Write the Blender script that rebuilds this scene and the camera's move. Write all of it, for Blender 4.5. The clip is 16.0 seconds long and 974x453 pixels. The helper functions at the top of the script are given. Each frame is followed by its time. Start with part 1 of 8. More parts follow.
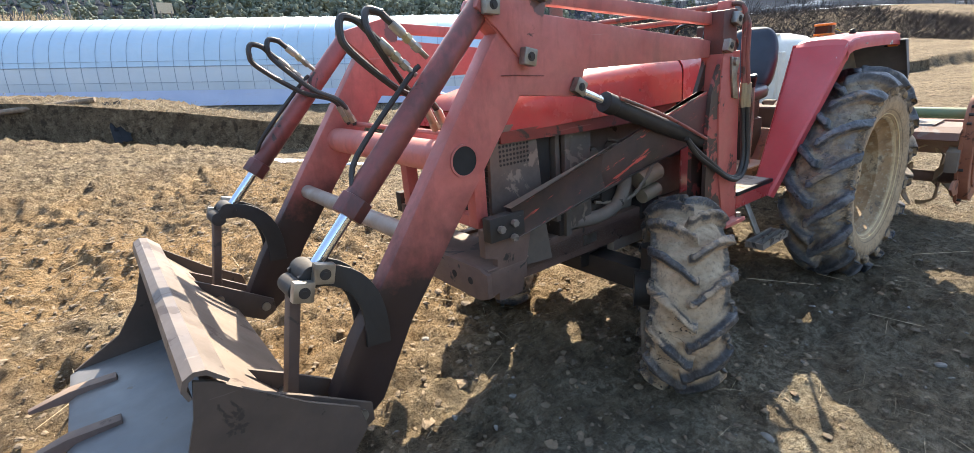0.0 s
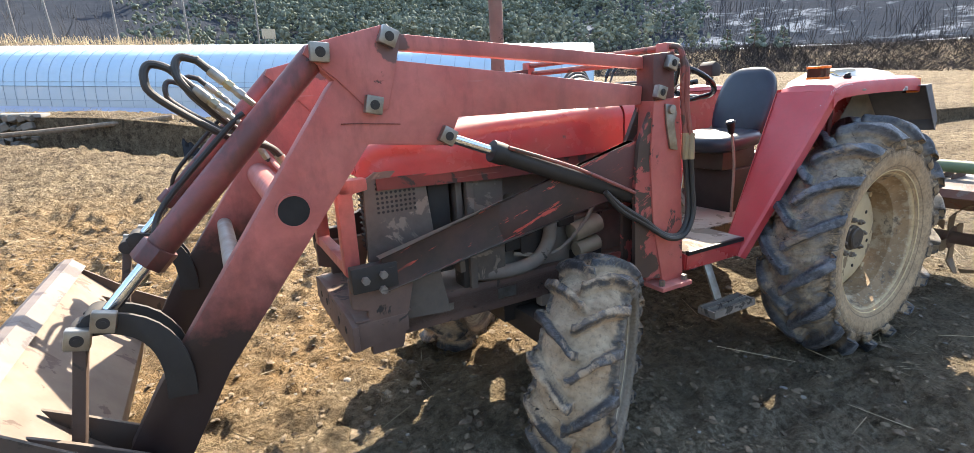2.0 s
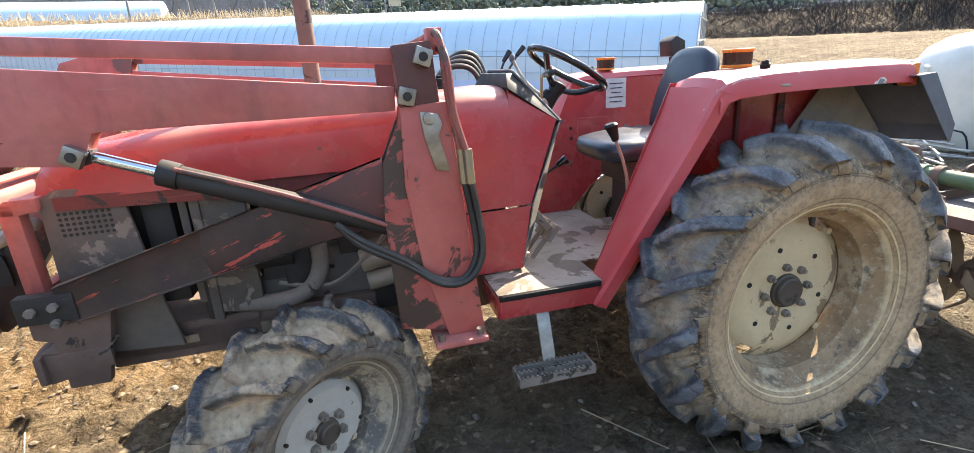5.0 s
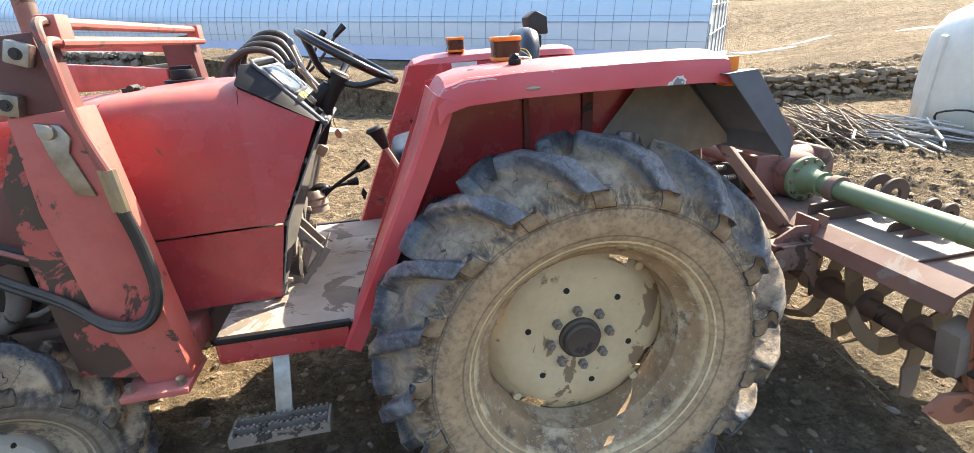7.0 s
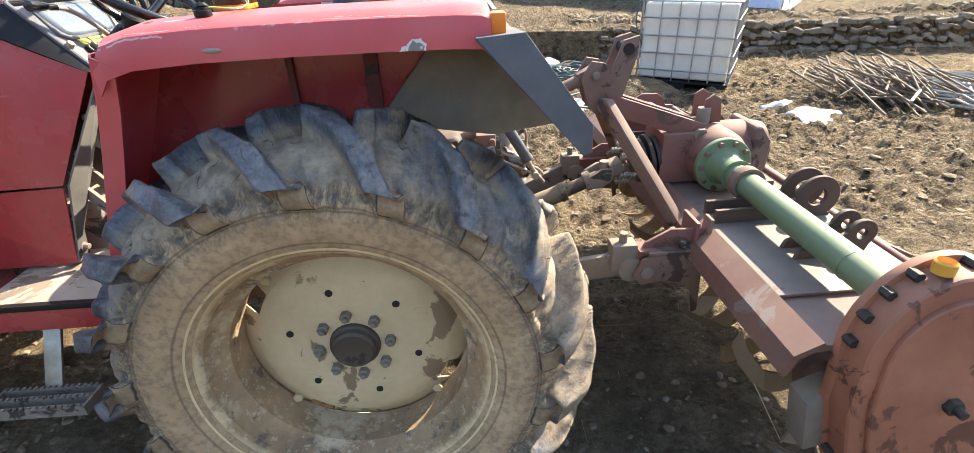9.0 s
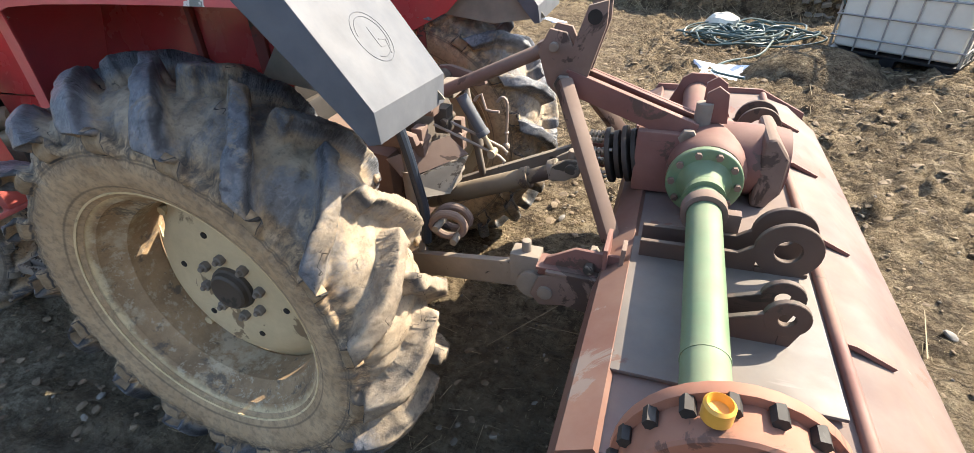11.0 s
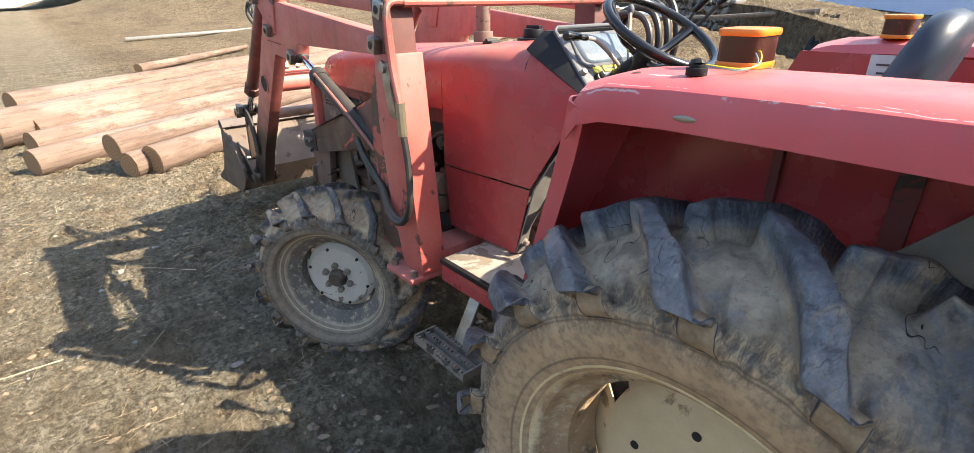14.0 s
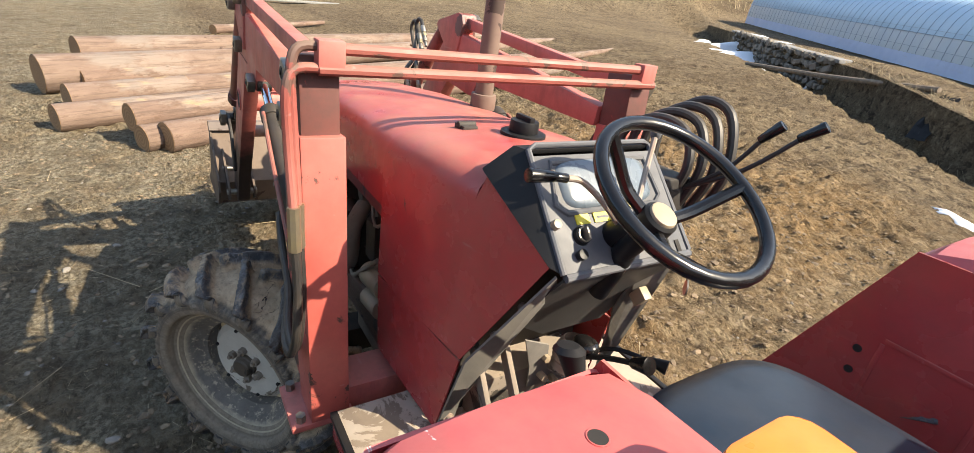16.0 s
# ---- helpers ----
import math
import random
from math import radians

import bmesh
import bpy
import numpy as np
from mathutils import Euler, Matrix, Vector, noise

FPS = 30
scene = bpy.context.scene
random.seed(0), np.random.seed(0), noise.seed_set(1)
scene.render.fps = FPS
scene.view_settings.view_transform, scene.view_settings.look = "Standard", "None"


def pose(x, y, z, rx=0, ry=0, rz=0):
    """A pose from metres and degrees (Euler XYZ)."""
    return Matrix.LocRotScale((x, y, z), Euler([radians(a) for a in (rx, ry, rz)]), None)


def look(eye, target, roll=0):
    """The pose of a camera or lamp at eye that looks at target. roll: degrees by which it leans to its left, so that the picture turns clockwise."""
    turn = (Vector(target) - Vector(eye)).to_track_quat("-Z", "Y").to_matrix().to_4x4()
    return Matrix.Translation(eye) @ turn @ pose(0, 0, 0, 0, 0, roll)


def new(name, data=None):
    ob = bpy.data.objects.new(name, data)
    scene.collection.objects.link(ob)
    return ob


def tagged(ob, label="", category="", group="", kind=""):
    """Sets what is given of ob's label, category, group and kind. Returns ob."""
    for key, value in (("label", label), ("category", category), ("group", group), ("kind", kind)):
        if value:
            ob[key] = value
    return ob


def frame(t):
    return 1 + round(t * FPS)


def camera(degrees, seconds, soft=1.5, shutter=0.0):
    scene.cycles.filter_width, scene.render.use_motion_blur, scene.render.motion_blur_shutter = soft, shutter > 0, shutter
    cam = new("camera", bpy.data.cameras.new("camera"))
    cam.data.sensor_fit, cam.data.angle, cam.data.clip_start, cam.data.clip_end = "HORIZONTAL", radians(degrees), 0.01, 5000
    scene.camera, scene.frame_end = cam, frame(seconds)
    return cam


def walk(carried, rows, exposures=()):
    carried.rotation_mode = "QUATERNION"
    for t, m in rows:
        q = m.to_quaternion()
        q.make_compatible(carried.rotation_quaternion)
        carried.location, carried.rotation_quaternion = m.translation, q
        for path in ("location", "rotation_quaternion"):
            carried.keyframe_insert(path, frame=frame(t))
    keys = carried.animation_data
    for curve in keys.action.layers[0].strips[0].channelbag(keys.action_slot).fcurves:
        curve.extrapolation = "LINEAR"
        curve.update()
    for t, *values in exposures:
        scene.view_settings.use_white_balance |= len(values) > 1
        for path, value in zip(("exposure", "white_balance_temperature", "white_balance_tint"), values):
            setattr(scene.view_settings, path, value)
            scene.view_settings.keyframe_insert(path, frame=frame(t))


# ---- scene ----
cam = camera(88.1, 16.0, soft=0.6)
METRES = 7.420
BASE = pose(-3.9885, -1.8707, 1.5660, -19.669, 2.533, -38.148)
ROWS = [
    (0.0, 0.0, 0.0, 0.0, 0.0, 0.0, -0.0),
    (0.5, 0.0214, 0.0031, 0.0061, 1.4, 1.39, -0.08),
    (1.0, 0.0484, 0.0047, 0.011, 3.8, 2.33, -1.09),
    (1.5, 0.0819, 0.0075, 0.0159, 6.07, 2.64, -2.57),
    (2.0, 0.1034, 0.0241, 0.0196, 8.15, 2.36, -3.93),
    (2.5, 0.1284, 0.0418, 0.0295, 10.66, 1.51, -4.83),
    (3.0, 0.1683, 0.0506, 0.0372, 13.42, 1.01, -5.69),
    (3.5, 0.1998, 0.067, 0.0466, 15.49, 0.22, -6.35),
    (6.0, 0.3313, 0.1783, 0.0965, 24.3, -4.81, -7.74),
    (6.5, 0.3609, 0.2021, 0.1084, 24.58, -5.79, -7.9),
    (7.0, 0.3811, 0.2348, 0.1199, 25.22, -6.94, -8.32),
    (7.5, 0.4081, 0.257, 0.1289, 27.34, -8.59, -9.17),
    (8.0, 0.4382, 0.2749, 0.1416, 29.2, -10.4, -10.27),
    (8.5, 0.4495, 0.3048, 0.1469, 30.55, -12.81, -10.72),
    (9.0, 0.4611, 0.3283, 0.155, 33.11, -15.37, -10.93),
    (11.5, 0.5272, 0.4316, 0.1912, 61.75, -28.49, -15.41),
    (12.0, 0.5112, 0.4163, 0.1862, 66.51, -29.16, -15.89),
    (12.5, 0.4889, 0.3914, 0.1808, 71.39, -28.66, -16.39),
    (13.0, 0.4769, 0.3747, 0.1762, 76.76, -27.97, -17.15),
    (13.5, 0.4568, 0.3618, 0.1711, 82.28, -27.61, -17.36),
    (14.0, 0.4224, 0.3545, 0.1662, 87.07, -27.23, -17.31),
    (14.5, 0.3927, 0.3553, 0.1658, 89.19, -26.83, -18.52),
    (15.0, 0.3657, 0.358, 0.1756, 91.91, -27.32, -20.69),
    (15.5, 0.3441, 0.3715, 0.1871, 95.3, -29.28, -22.92),
    (16.0, 0.3218, 0.3898, 0.1994, 98.12, -31.02, -24.58),
]
walk(cam, [(t, BASE @ pose(METRES * x, METRES * y, METRES * z, 90 + pitch, roll, yaw)) for t, x, y, z, yaw, pitch, roll in ROWS], exposures=[(0.0, 2.22, 6900, 8), (4.0, 2.5, 7000, 8), (9.0, 2.32, 7100, 8), (11.3, 2.06, 6900, 8), (12.5, 2.30, 6900, 8), (14.5, 2.10, 7200, 8), (15.3, 1.98, 7300, 8), (16.0, 1.68, 7400, 8)])

# ---- light ----
SUN_DIR = Vector((1.0, 0.85, 1.02)).normalized()
world = bpy.data.worlds.new("sky")
scene.world = world
world.use_nodes = True
wn = world.node_tree
sky = wn.nodes.new("ShaderNodeTexSky")
sky.sky_type, sky.sun_disc = "NISHITA", False
sky.sun_elevation, sky.sun_rotation = math.asin(SUN_DIR.z), math.atan2(SUN_DIR.x, SUN_DIR.y)
wn.links.new(sky.outputs[0], wn.nodes["Background"].inputs[0])
wn.nodes["Background"].inputs[1].default_value = 0.116
sun = new("sun", bpy.data.lights.new("sun", "SUN"))
sun.data.energy, sun.data.angle, sun.data.color = 3.6, radians(0.5), (1.0, 0.92, 0.80)
sun.matrix_world = look(SUN_DIR * 50, (0, 0, 0))

# ---- materials ----


class Nodes:
    """A short way to write node trees."""

    def __init__(self, name):
        self.mat = bpy.data.materials.new(name)
        self.mat.use_nodes = True
        self.t = self.mat.node_tree
        self.bsdf = self.t.nodes["Principled BSDF"]
        self.geo = self.add("ShaderNodeNewGeometry")
        tc = self.add("ShaderNodeTexCoord")
        self.obj = tc.outputs["Object"]
        self.pos = self.geo.outputs["Position"]

    def add(self, kind, **kw):
        n = self.t.nodes.new(kind)
        for k, v in kw.items():
            n.inputs[k].default_value = v
        return n

    def link(self, a, b):
        self.t.links.new(a, b)

    def noise(self, scale, detail=4.0, rough=0.55, vec=None, stretch=None, distortion=0.0):
        n = self.add("ShaderNodeTexNoise", Scale=scale, Detail=detail, Roughness=rough, Distortion=distortion)
        src = vec or self.obj
        if stretch:
            m = self.add("ShaderNodeMapping", Scale=stretch)
            self.link(src, m.inputs[0])
            src = m.outputs[0]
        self.link(src, n.inputs["Vector"])
        return n.outputs["Fac"]

    def voronoi(self, scale, feature="F1", vec=None, stretch=None):
        n = self.add("ShaderNodeTexVoronoi", Scale=scale)
        n.feature = feature
        src = vec or self.obj
        if stretch:
            m = self.add("ShaderNodeMapping", Scale=stretch)
            self.link(src, m.inputs[0])
            src = m.outputs[0]
        self.link(src, n.inputs["Vector"])
        return n.outputs["Distance"]

    def span(self, fac, a, b, lo=0.0, hi=1.0):
        n = self.add("ShaderNodeMapRange")
        n.inputs[1].default_value, n.inputs[2].default_value = a, b
        n.inputs[3].default_value, n.inputs[4].default_value = lo, hi
        self.link(fac, n.inputs[0])
        return n.outputs[0]

    def math(self, op, a, b=0.0):
        n = self.add("ShaderNodeMath")
        n.operation = op
        for i, v in enumerate((a, b)):
            if isinstance(v, (int, float)):
                n.inputs[i].default_value = v
            else:
                self.link(v, n.inputs[i])
        return n.outputs[0]

    def mix(self, fac, a, b, blend="MIX"):
        n = self.add("ShaderNodeMix")
        n.data_type, n.blend_type = "RGBA", blend
        for i, v in ((0, fac), (6, a), (7, b)):
            if isinstance(v, (int, float)):
                n.inputs[i].default_value = v
            elif isinstance(v, tuple):
                n.inputs[i].default_value = (*v, 1.0)
            else:
                self.link(v, n.inputs[i])
        return n.outputs[2]

    def up(self):
        s = self.add("ShaderNodeSeparateXYZ")
        self.link(self.geo.outputs["Normal"], s.inputs[0])
        return s.outputs[2]

    def axis(self, i, vec=None):
        s = self.add("ShaderNodeSeparateXYZ")
        self.link(vec or self.obj, s.inputs[0])
        return s.outputs[i]

    def random(self):
        return self.add("ShaderNodeObjectInfo").outputs["Random"]

    def island(self):
        return self.geo.outputs["Random Per Island"]

    def bump(self, height, strength=0.4, distance=0.01):
        n = self.add("ShaderNodeBump", Strength=strength, Distance=distance)
        self.link(height, n.inputs["Height"])
        self.link(n.outputs[0], self.bsdf.inputs["Normal"])

    def done(self, colour=None, rough=0.6, metal=0.0, **kw):
        for key, v in (("Base Color", colour), ("Roughness", rough), ("Metallic", metal), *kw.items()):
            if v is None:
                continue
            sock = self.bsdf.inputs[key]
            if isinstance(v, tuple):
                sock.default_value = (*v, 1.0) if len(v) == 3 else v
            elif isinstance(v, (int, float)):
                sock.default_value = v
            else:
                self.link(v, sock)
        return self.mat


DUST = (0.40, 0.31, 0.22)


def paint(name, base, faded, dust=0.35, rough=0.42, chips=(0.06, 0.045, 0.04), chip_at=0.68, grease=None, soot=0.0, stain=None):
    """Old enamel: sun-faded, dusty on top, scuffed, with dark chips and stains."""
    n = Nodes(name)
    c = n.mix(n.span(n.noise(3.0, 5.0), 0.3, 0.7), base, faded)
    c = n.mix(n.span(n.noise(22.0, 6.0, 0.7), 0.35, 0.75, 0.0, 0.22), c, chips)
    patch = n.span(n.noise(6.5, 7.0, 0.62, distortion=0.6), chip_at, chip_at + 0.025)
    c = n.mix(patch, c, chips)
    if soot:
        c = n.mix(n.span(n.noise(2.6, 7.0, 0.68, distortion=0.5), 0.46, 0.62, 0.0, soot), c, (0.085, 0.032, 0.027))
        c = n.mix(n.span(n.noise(11.0, 6.0, 0.65, stretch=(1.0, 1.0, 0.3)), 0.54, 0.64, 0.0, soot), c, (0.055, 0.028, 0.024))
    top = n.span(n.up(), 0.15, 0.95, 0.12, 1.0)
    d = n.math("MULTIPLY", n.math("MULTIPLY", top, n.span(n.noise(4.2, 6.0, 0.65), 0.28, 0.78)), dust)
    c = n.mix(d, c, DUST)
    scratch = n.span(n.noise(26.0, 3.0, 0.5, stretch=(0.12, 1.0, 1.6)), 0.72, 0.76, 0.0, 0.16)
    c = n.mix(scratch, c, (0.55, 0.42, 0.38))
    if stain:
        dx, dz = n.math("SUBTRACT", n.axis(0), stain[0]), n.math("SUBTRACT", n.axis(2), stain[1])
        far = n.math("SQRT", n.math("ADD", n.math("MULTIPLY", dx, dx), n.math("MULTIPLY", dz, dz)))
        c = n.mix(n.span(n.math("ADD", far, n.span(n.noise(22.0, 6.0, 0.7), 0.2, 0.8, -0.018, 0.018)), stain[2], stain[2] + 0.006, 0.9, 0.0), c, (0.115, 0.072, 0.065))
    if grease:
        lo, hi = grease
        z = n.math("ADD", n.axis(2), n.span(n.noise(5.0, 6.0, 0.65), 0.2, 0.8, -0.14, 0.14))
        c = n.mix(n.span(z, lo, hi, 0.97, 0.0), c, (0.016, 0.013, 0.012))
    r = n.math("ADD", n.span(n.noise(9.0), 0.3, 0.7, rough - 0.08, rough + 0.12), n.math("MULTIPLY", d, 0.9))
    n.bump(n.math("ADD", n.noise(60.0, 3.0), n.math("MULTIPLY", patch, -1.2)), 0.12, 0.002)
    return n.done(c, r, 0.0)



def guard_paint():
    """Mudguard enamel: bleached on top, white and grey scuffs along the outer edge, a few bare chips."""
    n = Nodes("scuffed_mudguard_enamel")
    c = n.mix(n.span(n.noise(3.0, 5.0), 0.3, 0.7), (0.50, 0.040, 0.048), (0.58, 0.11, 0.12))
    c = n.mix(n.math("MULTIPLY", n.span(n.up(), 0.2, 0.95), 0.35), c, (0.58, 0.13, 0.13))
    c = n.mix(n.span(n.noise(24.0, 6.0, 0.7), 0.4, 0.78, 0.0, 0.22), c, (0.16, 0.04, 0.035))
    across = n.math("SUBTRACT", n.math("SUBTRACT", n.math("ABSOLUTE", n.axis(1)), n.math("MULTIPLY", n.axis(0), 0.02)), 0.721)
    chips = n.math("ADD", n.noise(8.0, 5.0, 0.58, stretch=(0.7, 1.0, 1.0), distortion=0.7), n.span(n.math("ABSOLUTE", across), 0.09, 0.02, 0.0, 0.030))
    c = n.mix(n.span(chips, 0.704, 0.710), c, (0.62, 0.58, 0.57))
    c = n.mix(n.span(chips, 0.728, 0.736), c, (0.16, 0.18, 0.18))
    for k, at, keep in ((0, 0.006, 0.48), (1, 0.002, 0.60), (2, 0.011, 0.54), (3, 0.014, 0.58)):
        shift = n.add("ShaderNodeMapping", Location=(3.1 * k, 0.0, 0.0), Scale=(1.0, 0.02, 0.02))
        n.link(n.obj, shift.inputs[0])
        path = n.span(n.noise(5.0, 5.0, 0.6, shift.outputs[0]), 0.3, 0.7, at - 0.005, at + 0.005)
        near = n.span(n.axis(0), -0.15, -0.36, 0.0, 0.08)
        there = n.span(n.math("ADD", n.noise(7.0, 4.0, 0.65, shift.outputs[0]), near), keep, keep + 0.03)
        wide = n.math("MULTIPLY", n.span(n.math("ABSOLUTE", n.math("SUBTRACT", across, path)), 0.0010, 0.0004), n.span(n.axis(2), 1.43, 1.45))
        gaps = n.span(n.noise(70.0, 3.0, 0.6), 0.36, 0.46)
        c = n.mix(n.math("MULTIPLY", n.math("MULTIPLY", wide, there), n.math("MULTIPLY", gaps, 0.6)), c, (0.60, 0.57, 0.57))
    c = n.mix(n.span(n.noise(60.0, 3.0, 0.5, stretch=(0.08, 1.0, 1.0)), 0.75, 0.77, 0.0, 0.3), c, (0.60, 0.45, 0.43))
    dust = n.math("MULTIPLY", n.span(n.up(), 0.3, 1.0), n.span(n.noise(5.0, 6.0, 0.65), 0.35, 0.8, 0.0, 0.35))
    c = n.mix(dust, c, DUST)
    n.bump(n.noise(60.0, 3.0), 0.10, 0.002)
    return n.done(c, n.span(n.noise(9.0), 0.3, 0.7, 0.30, 0.52))


def muddy_rim(name, r, deep, grey=0.0):
    """Cream rim: clean worn flange, barrel caked with brown mud, flecked with bare paint."""
    n = Nodes(name)
    x, z = n.axis(0), n.axis(2)
    rad = n.math("SQRT", n.math("ADD", n.math("MULTIPLY", x, x), n.math("MULTIPLY", z, z)))
    c = n.mix(n.span(n.noise(9.0, 6.0, 0.65), 0.3, 0.7), (0.60, 0.46, 0.250), (0.75, 0.60, 0.360))
    c = n.mix(n.span(n.noise(26.0, 6.0, 0.72), 0.55, 0.66, 0.0, 0.7), c, (0.20, 0.15, 0.11))
    c = n.mix(grey, c, (0.27, 0.25, 0.225))
    barrel = n.span(n.math("ADD", rad, n.span(n.noise(10.0, 6.0, 0.7), 0.2, 0.8, -0.012, 0.012)), r - 0.004, r - 0.020)
    mud = n.mix(n.span(n.noise(7.0, 7.0, 0.68), 0.32, 0.68), deep, tuple(v * 1.9 for v in deep))
    mud = n.mix(n.span(n.noise(34.0, 6.0, 0.75), 0.55, 0.61, 0.0, 0.7), mud, (0.50, 0.42, 0.30))
    mud = n.mix(n.span(n.noise(5.0, 7.0, 0.72), 0.52, 0.60, 0.0, 0.8), mud, (0.50, 0.41, 0.28))
    mud = n.mix(n.span(n.noise(9.0, 7.0, 0.72), 0.56, 0.62, 0.0, 0.8), mud, (0.105, 0.088, 0.072))
    c = n.mix(barrel, c, mud)
    n.bump(n.noise(40.0, 6.0, 0.7), 0.5, 0.005)
    return n.done(c, 0.85)


RIM_REAR = muddy_rim("mud_caked_rear_rim", 0.402, (0.225, 0.150, 0.084))
RIM_FRONT = muddy_rim("mud_caked_front_rim", 0.265, (0.10, 0.088, 0.076), 0.6)


def brace_paint():
    """Black grease over brown-red paint, scraped back to bright red in long thin streaks."""
    n = Nodes("black_grease_over_scraped_red")
    c = n.mix(n.span(n.noise(3.0, 6.0, 0.65), 0.40, 0.66), (0.020, 0.016, 0.015), (0.060, 0.030, 0.027))
    c = n.mix(n.span(n.axis(0), -1.95, -1.65, 0.0, 0.55), c, (0.17, 0.052, 0.046))
    turn = n.add("ShaderNodeMapping", Rotation=(0.0, radians(22), 0.0))
    n.link(n.obj, turn.inputs[0])
    streak = n.noise(16.0, 5.0, 0.65, turn.outputs[0], (0.14, 1.0, 1.5))
    area = n.span(n.noise(3.2, 3.0, 0.6), 0.42, 0.52)
    c = n.mix(n.math("MULTIPLY", n.span(streak, 0.60, 0.625), area), c, (0.48, 0.075, 0.055))
    c = n.mix(n.math("MULTIPLY", n.span(n.up(), 0.2, 0.9), 0.4), c, DUST)
    n.bump(n.noise(50.0, 4.0), 0.15, 0.003)
    return n.done(c, n.span(n.noise(8.0), 0.3, 0.7, 0.38, 0.62))


RED_GUARD = guard_paint()
RED = paint("red_tractor_enamel", (0.38, 0.026, 0.032), (0.44, 0.062, 0.066), 0.6, 0.20)
RED_LOADER = paint("red_loader_enamel", (0.50, 0.105, 0.090), (0.58, 0.185, 0.158), 0.34, 0.46, (0.07, 0.035, 0.03), 0.68, soot=0.20, stain=(-2.665, 1.690, 0.055))
RED_ARM = paint("red_loader_arm_enamel", (0.50, 0.105, 0.090), (0.58, 0.185, 0.158), 0.30, 0.44, (0.07, 0.035, 0.03), 0.68, (0.84, 1.10), 0.20)
RED_CYL = paint("dark_maroon_cylinder_paint", (0.24, 0.045, 0.042), (0.36, 0.085, 0.075), 0.22, 0.40, (0.03, 0.02, 0.018), 0.60, (0.90, 1.35), 0.5)
BRACE_PAINT = brace_paint()
PIPE_RED = paint("dirty_red_pipe_paint", (0.24, 0.048, 0.040), (0.33, 0.105, 0.085), 0.4, 0.5, (0.10, 0.05, 0.04), 0.55)
POST_PAINT = paint("red_enamel_with_rust_patches", (0.43, 0.072, 0.060), (0.50, 0.130, 0.105), 0.34, 0.46, (0.08, 0.038, 0.030), 0.60)
POST_RUST = paint("rust_brown_post_head", (0.070, 0.028, 0.024), (0.125, 0.046, 0.038), 0.22, 0.55, (0.30, 0.055, 0.045), 0.60)
POST_FLAKED = paint("flaking_red_enamel_over_rust", (0.36, 0.055, 0.046), (0.43, 0.095, 0.080), 0.25, 0.48, (0.058, 0.034, 0.026), 0.47)
FRAME_PAINT = paint("greasy_brown_frame_paint", (0.085, 0.052, 0.042), (0.17, 0.102, 0.078), 0.4, 0.62, (0.025, 0.02, 0.018), 0.6)
PLATE_DUST = paint("dust_covered_tread_plate", (0.24, 0.20, 0.165), (0.46, 0.41, 0.34), 0.5, 0.75, (0.12, 0.095, 0.075), 0.54)
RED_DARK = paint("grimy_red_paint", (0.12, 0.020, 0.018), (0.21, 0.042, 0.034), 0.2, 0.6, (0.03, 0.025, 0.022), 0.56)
GRIME = paint("greasy_dark_steel", (0.013, 0.012, 0.011), (0.030, 0.025, 0.023), 0.15, 0.6, (0.02, 0.018, 0.016), 0.6)
CAST = paint("dusty_engine_casting", (0.15, 0.125, 0.105), (0.25, 0.21, 0.17), 0.5, 0.7, (0.03, 0.026, 0.022), 0.6)
TILLER_RED = paint("rusty_brown_red_paint", (0.130, 0.040, 0.034), (0.205, 0.095, 0.080), 0.38, 0.58, (0.075, 0.040, 0.032), 0.60)
TILLER_CASE = paint("orange_brown_rust_paint", (0.25, 0.085, 0.048), (0.40, 0.165, 0.10), 0.4, 0.6, (0.12, 0.045, 0.03), 0.56)
TILLER_DECK = paint("dusty_brown_deck_plate", (0.095, 0.054, 0.050), (0.165, 0.130, 0.122), 0.36, 0.62, (0.14, 0.050, 0.042), 0.62)
PATCH_STEEL = paint("dull_grey_patch_steel", (0.078, 0.068, 0.064), (0.125, 0.115, 0.108), 0.34, 0.5, (0.10, 0.045, 0.035), 0.62)
TILLER_EDGE = paint("scraped_red_beam_paint", (0.105, 0.036, 0.027), (0.165, 0.082, 0.060), 0.2, 0.55, (0.17, 0.13, 0.115), 0.62)
LUG_STEEL = paint("dark_brown_lug_steel", (0.058, 0.034, 0.027), (0.095, 0.060, 0.047), 0.34, 0.6, (0.03, 0.022, 0.018), 0.58)
RUST = paint("brown_rusty_steel", (0.125, 0.076, 0.062), (0.205, 0.140, 0.112), 0.4, 0.72, (0.05, 0.03, 0.025), 0.6)
GREEN = paint("green_chipped_paint", (0.085, 0.165, 0.085), (0.14, 0.225, 0.125), 0.3, 0.5, (0.16, 0.07, 0.05), 0.69)
BUCKET = paint("worn_bucket_steel", (0.115, 0.082, 0.062), (0.19, 0.140, 0.105), 0.16, 0.62, (0.07, 0.04, 0.03), 0.60)
BUCKET_SIDE = paint("dark_rusty_bucket_plate", (0.050, 0.036, 0.029), (0.10, 0.070, 0.054), 0.22, 0.6, (0.03, 0.022, 0.018), 0.6)
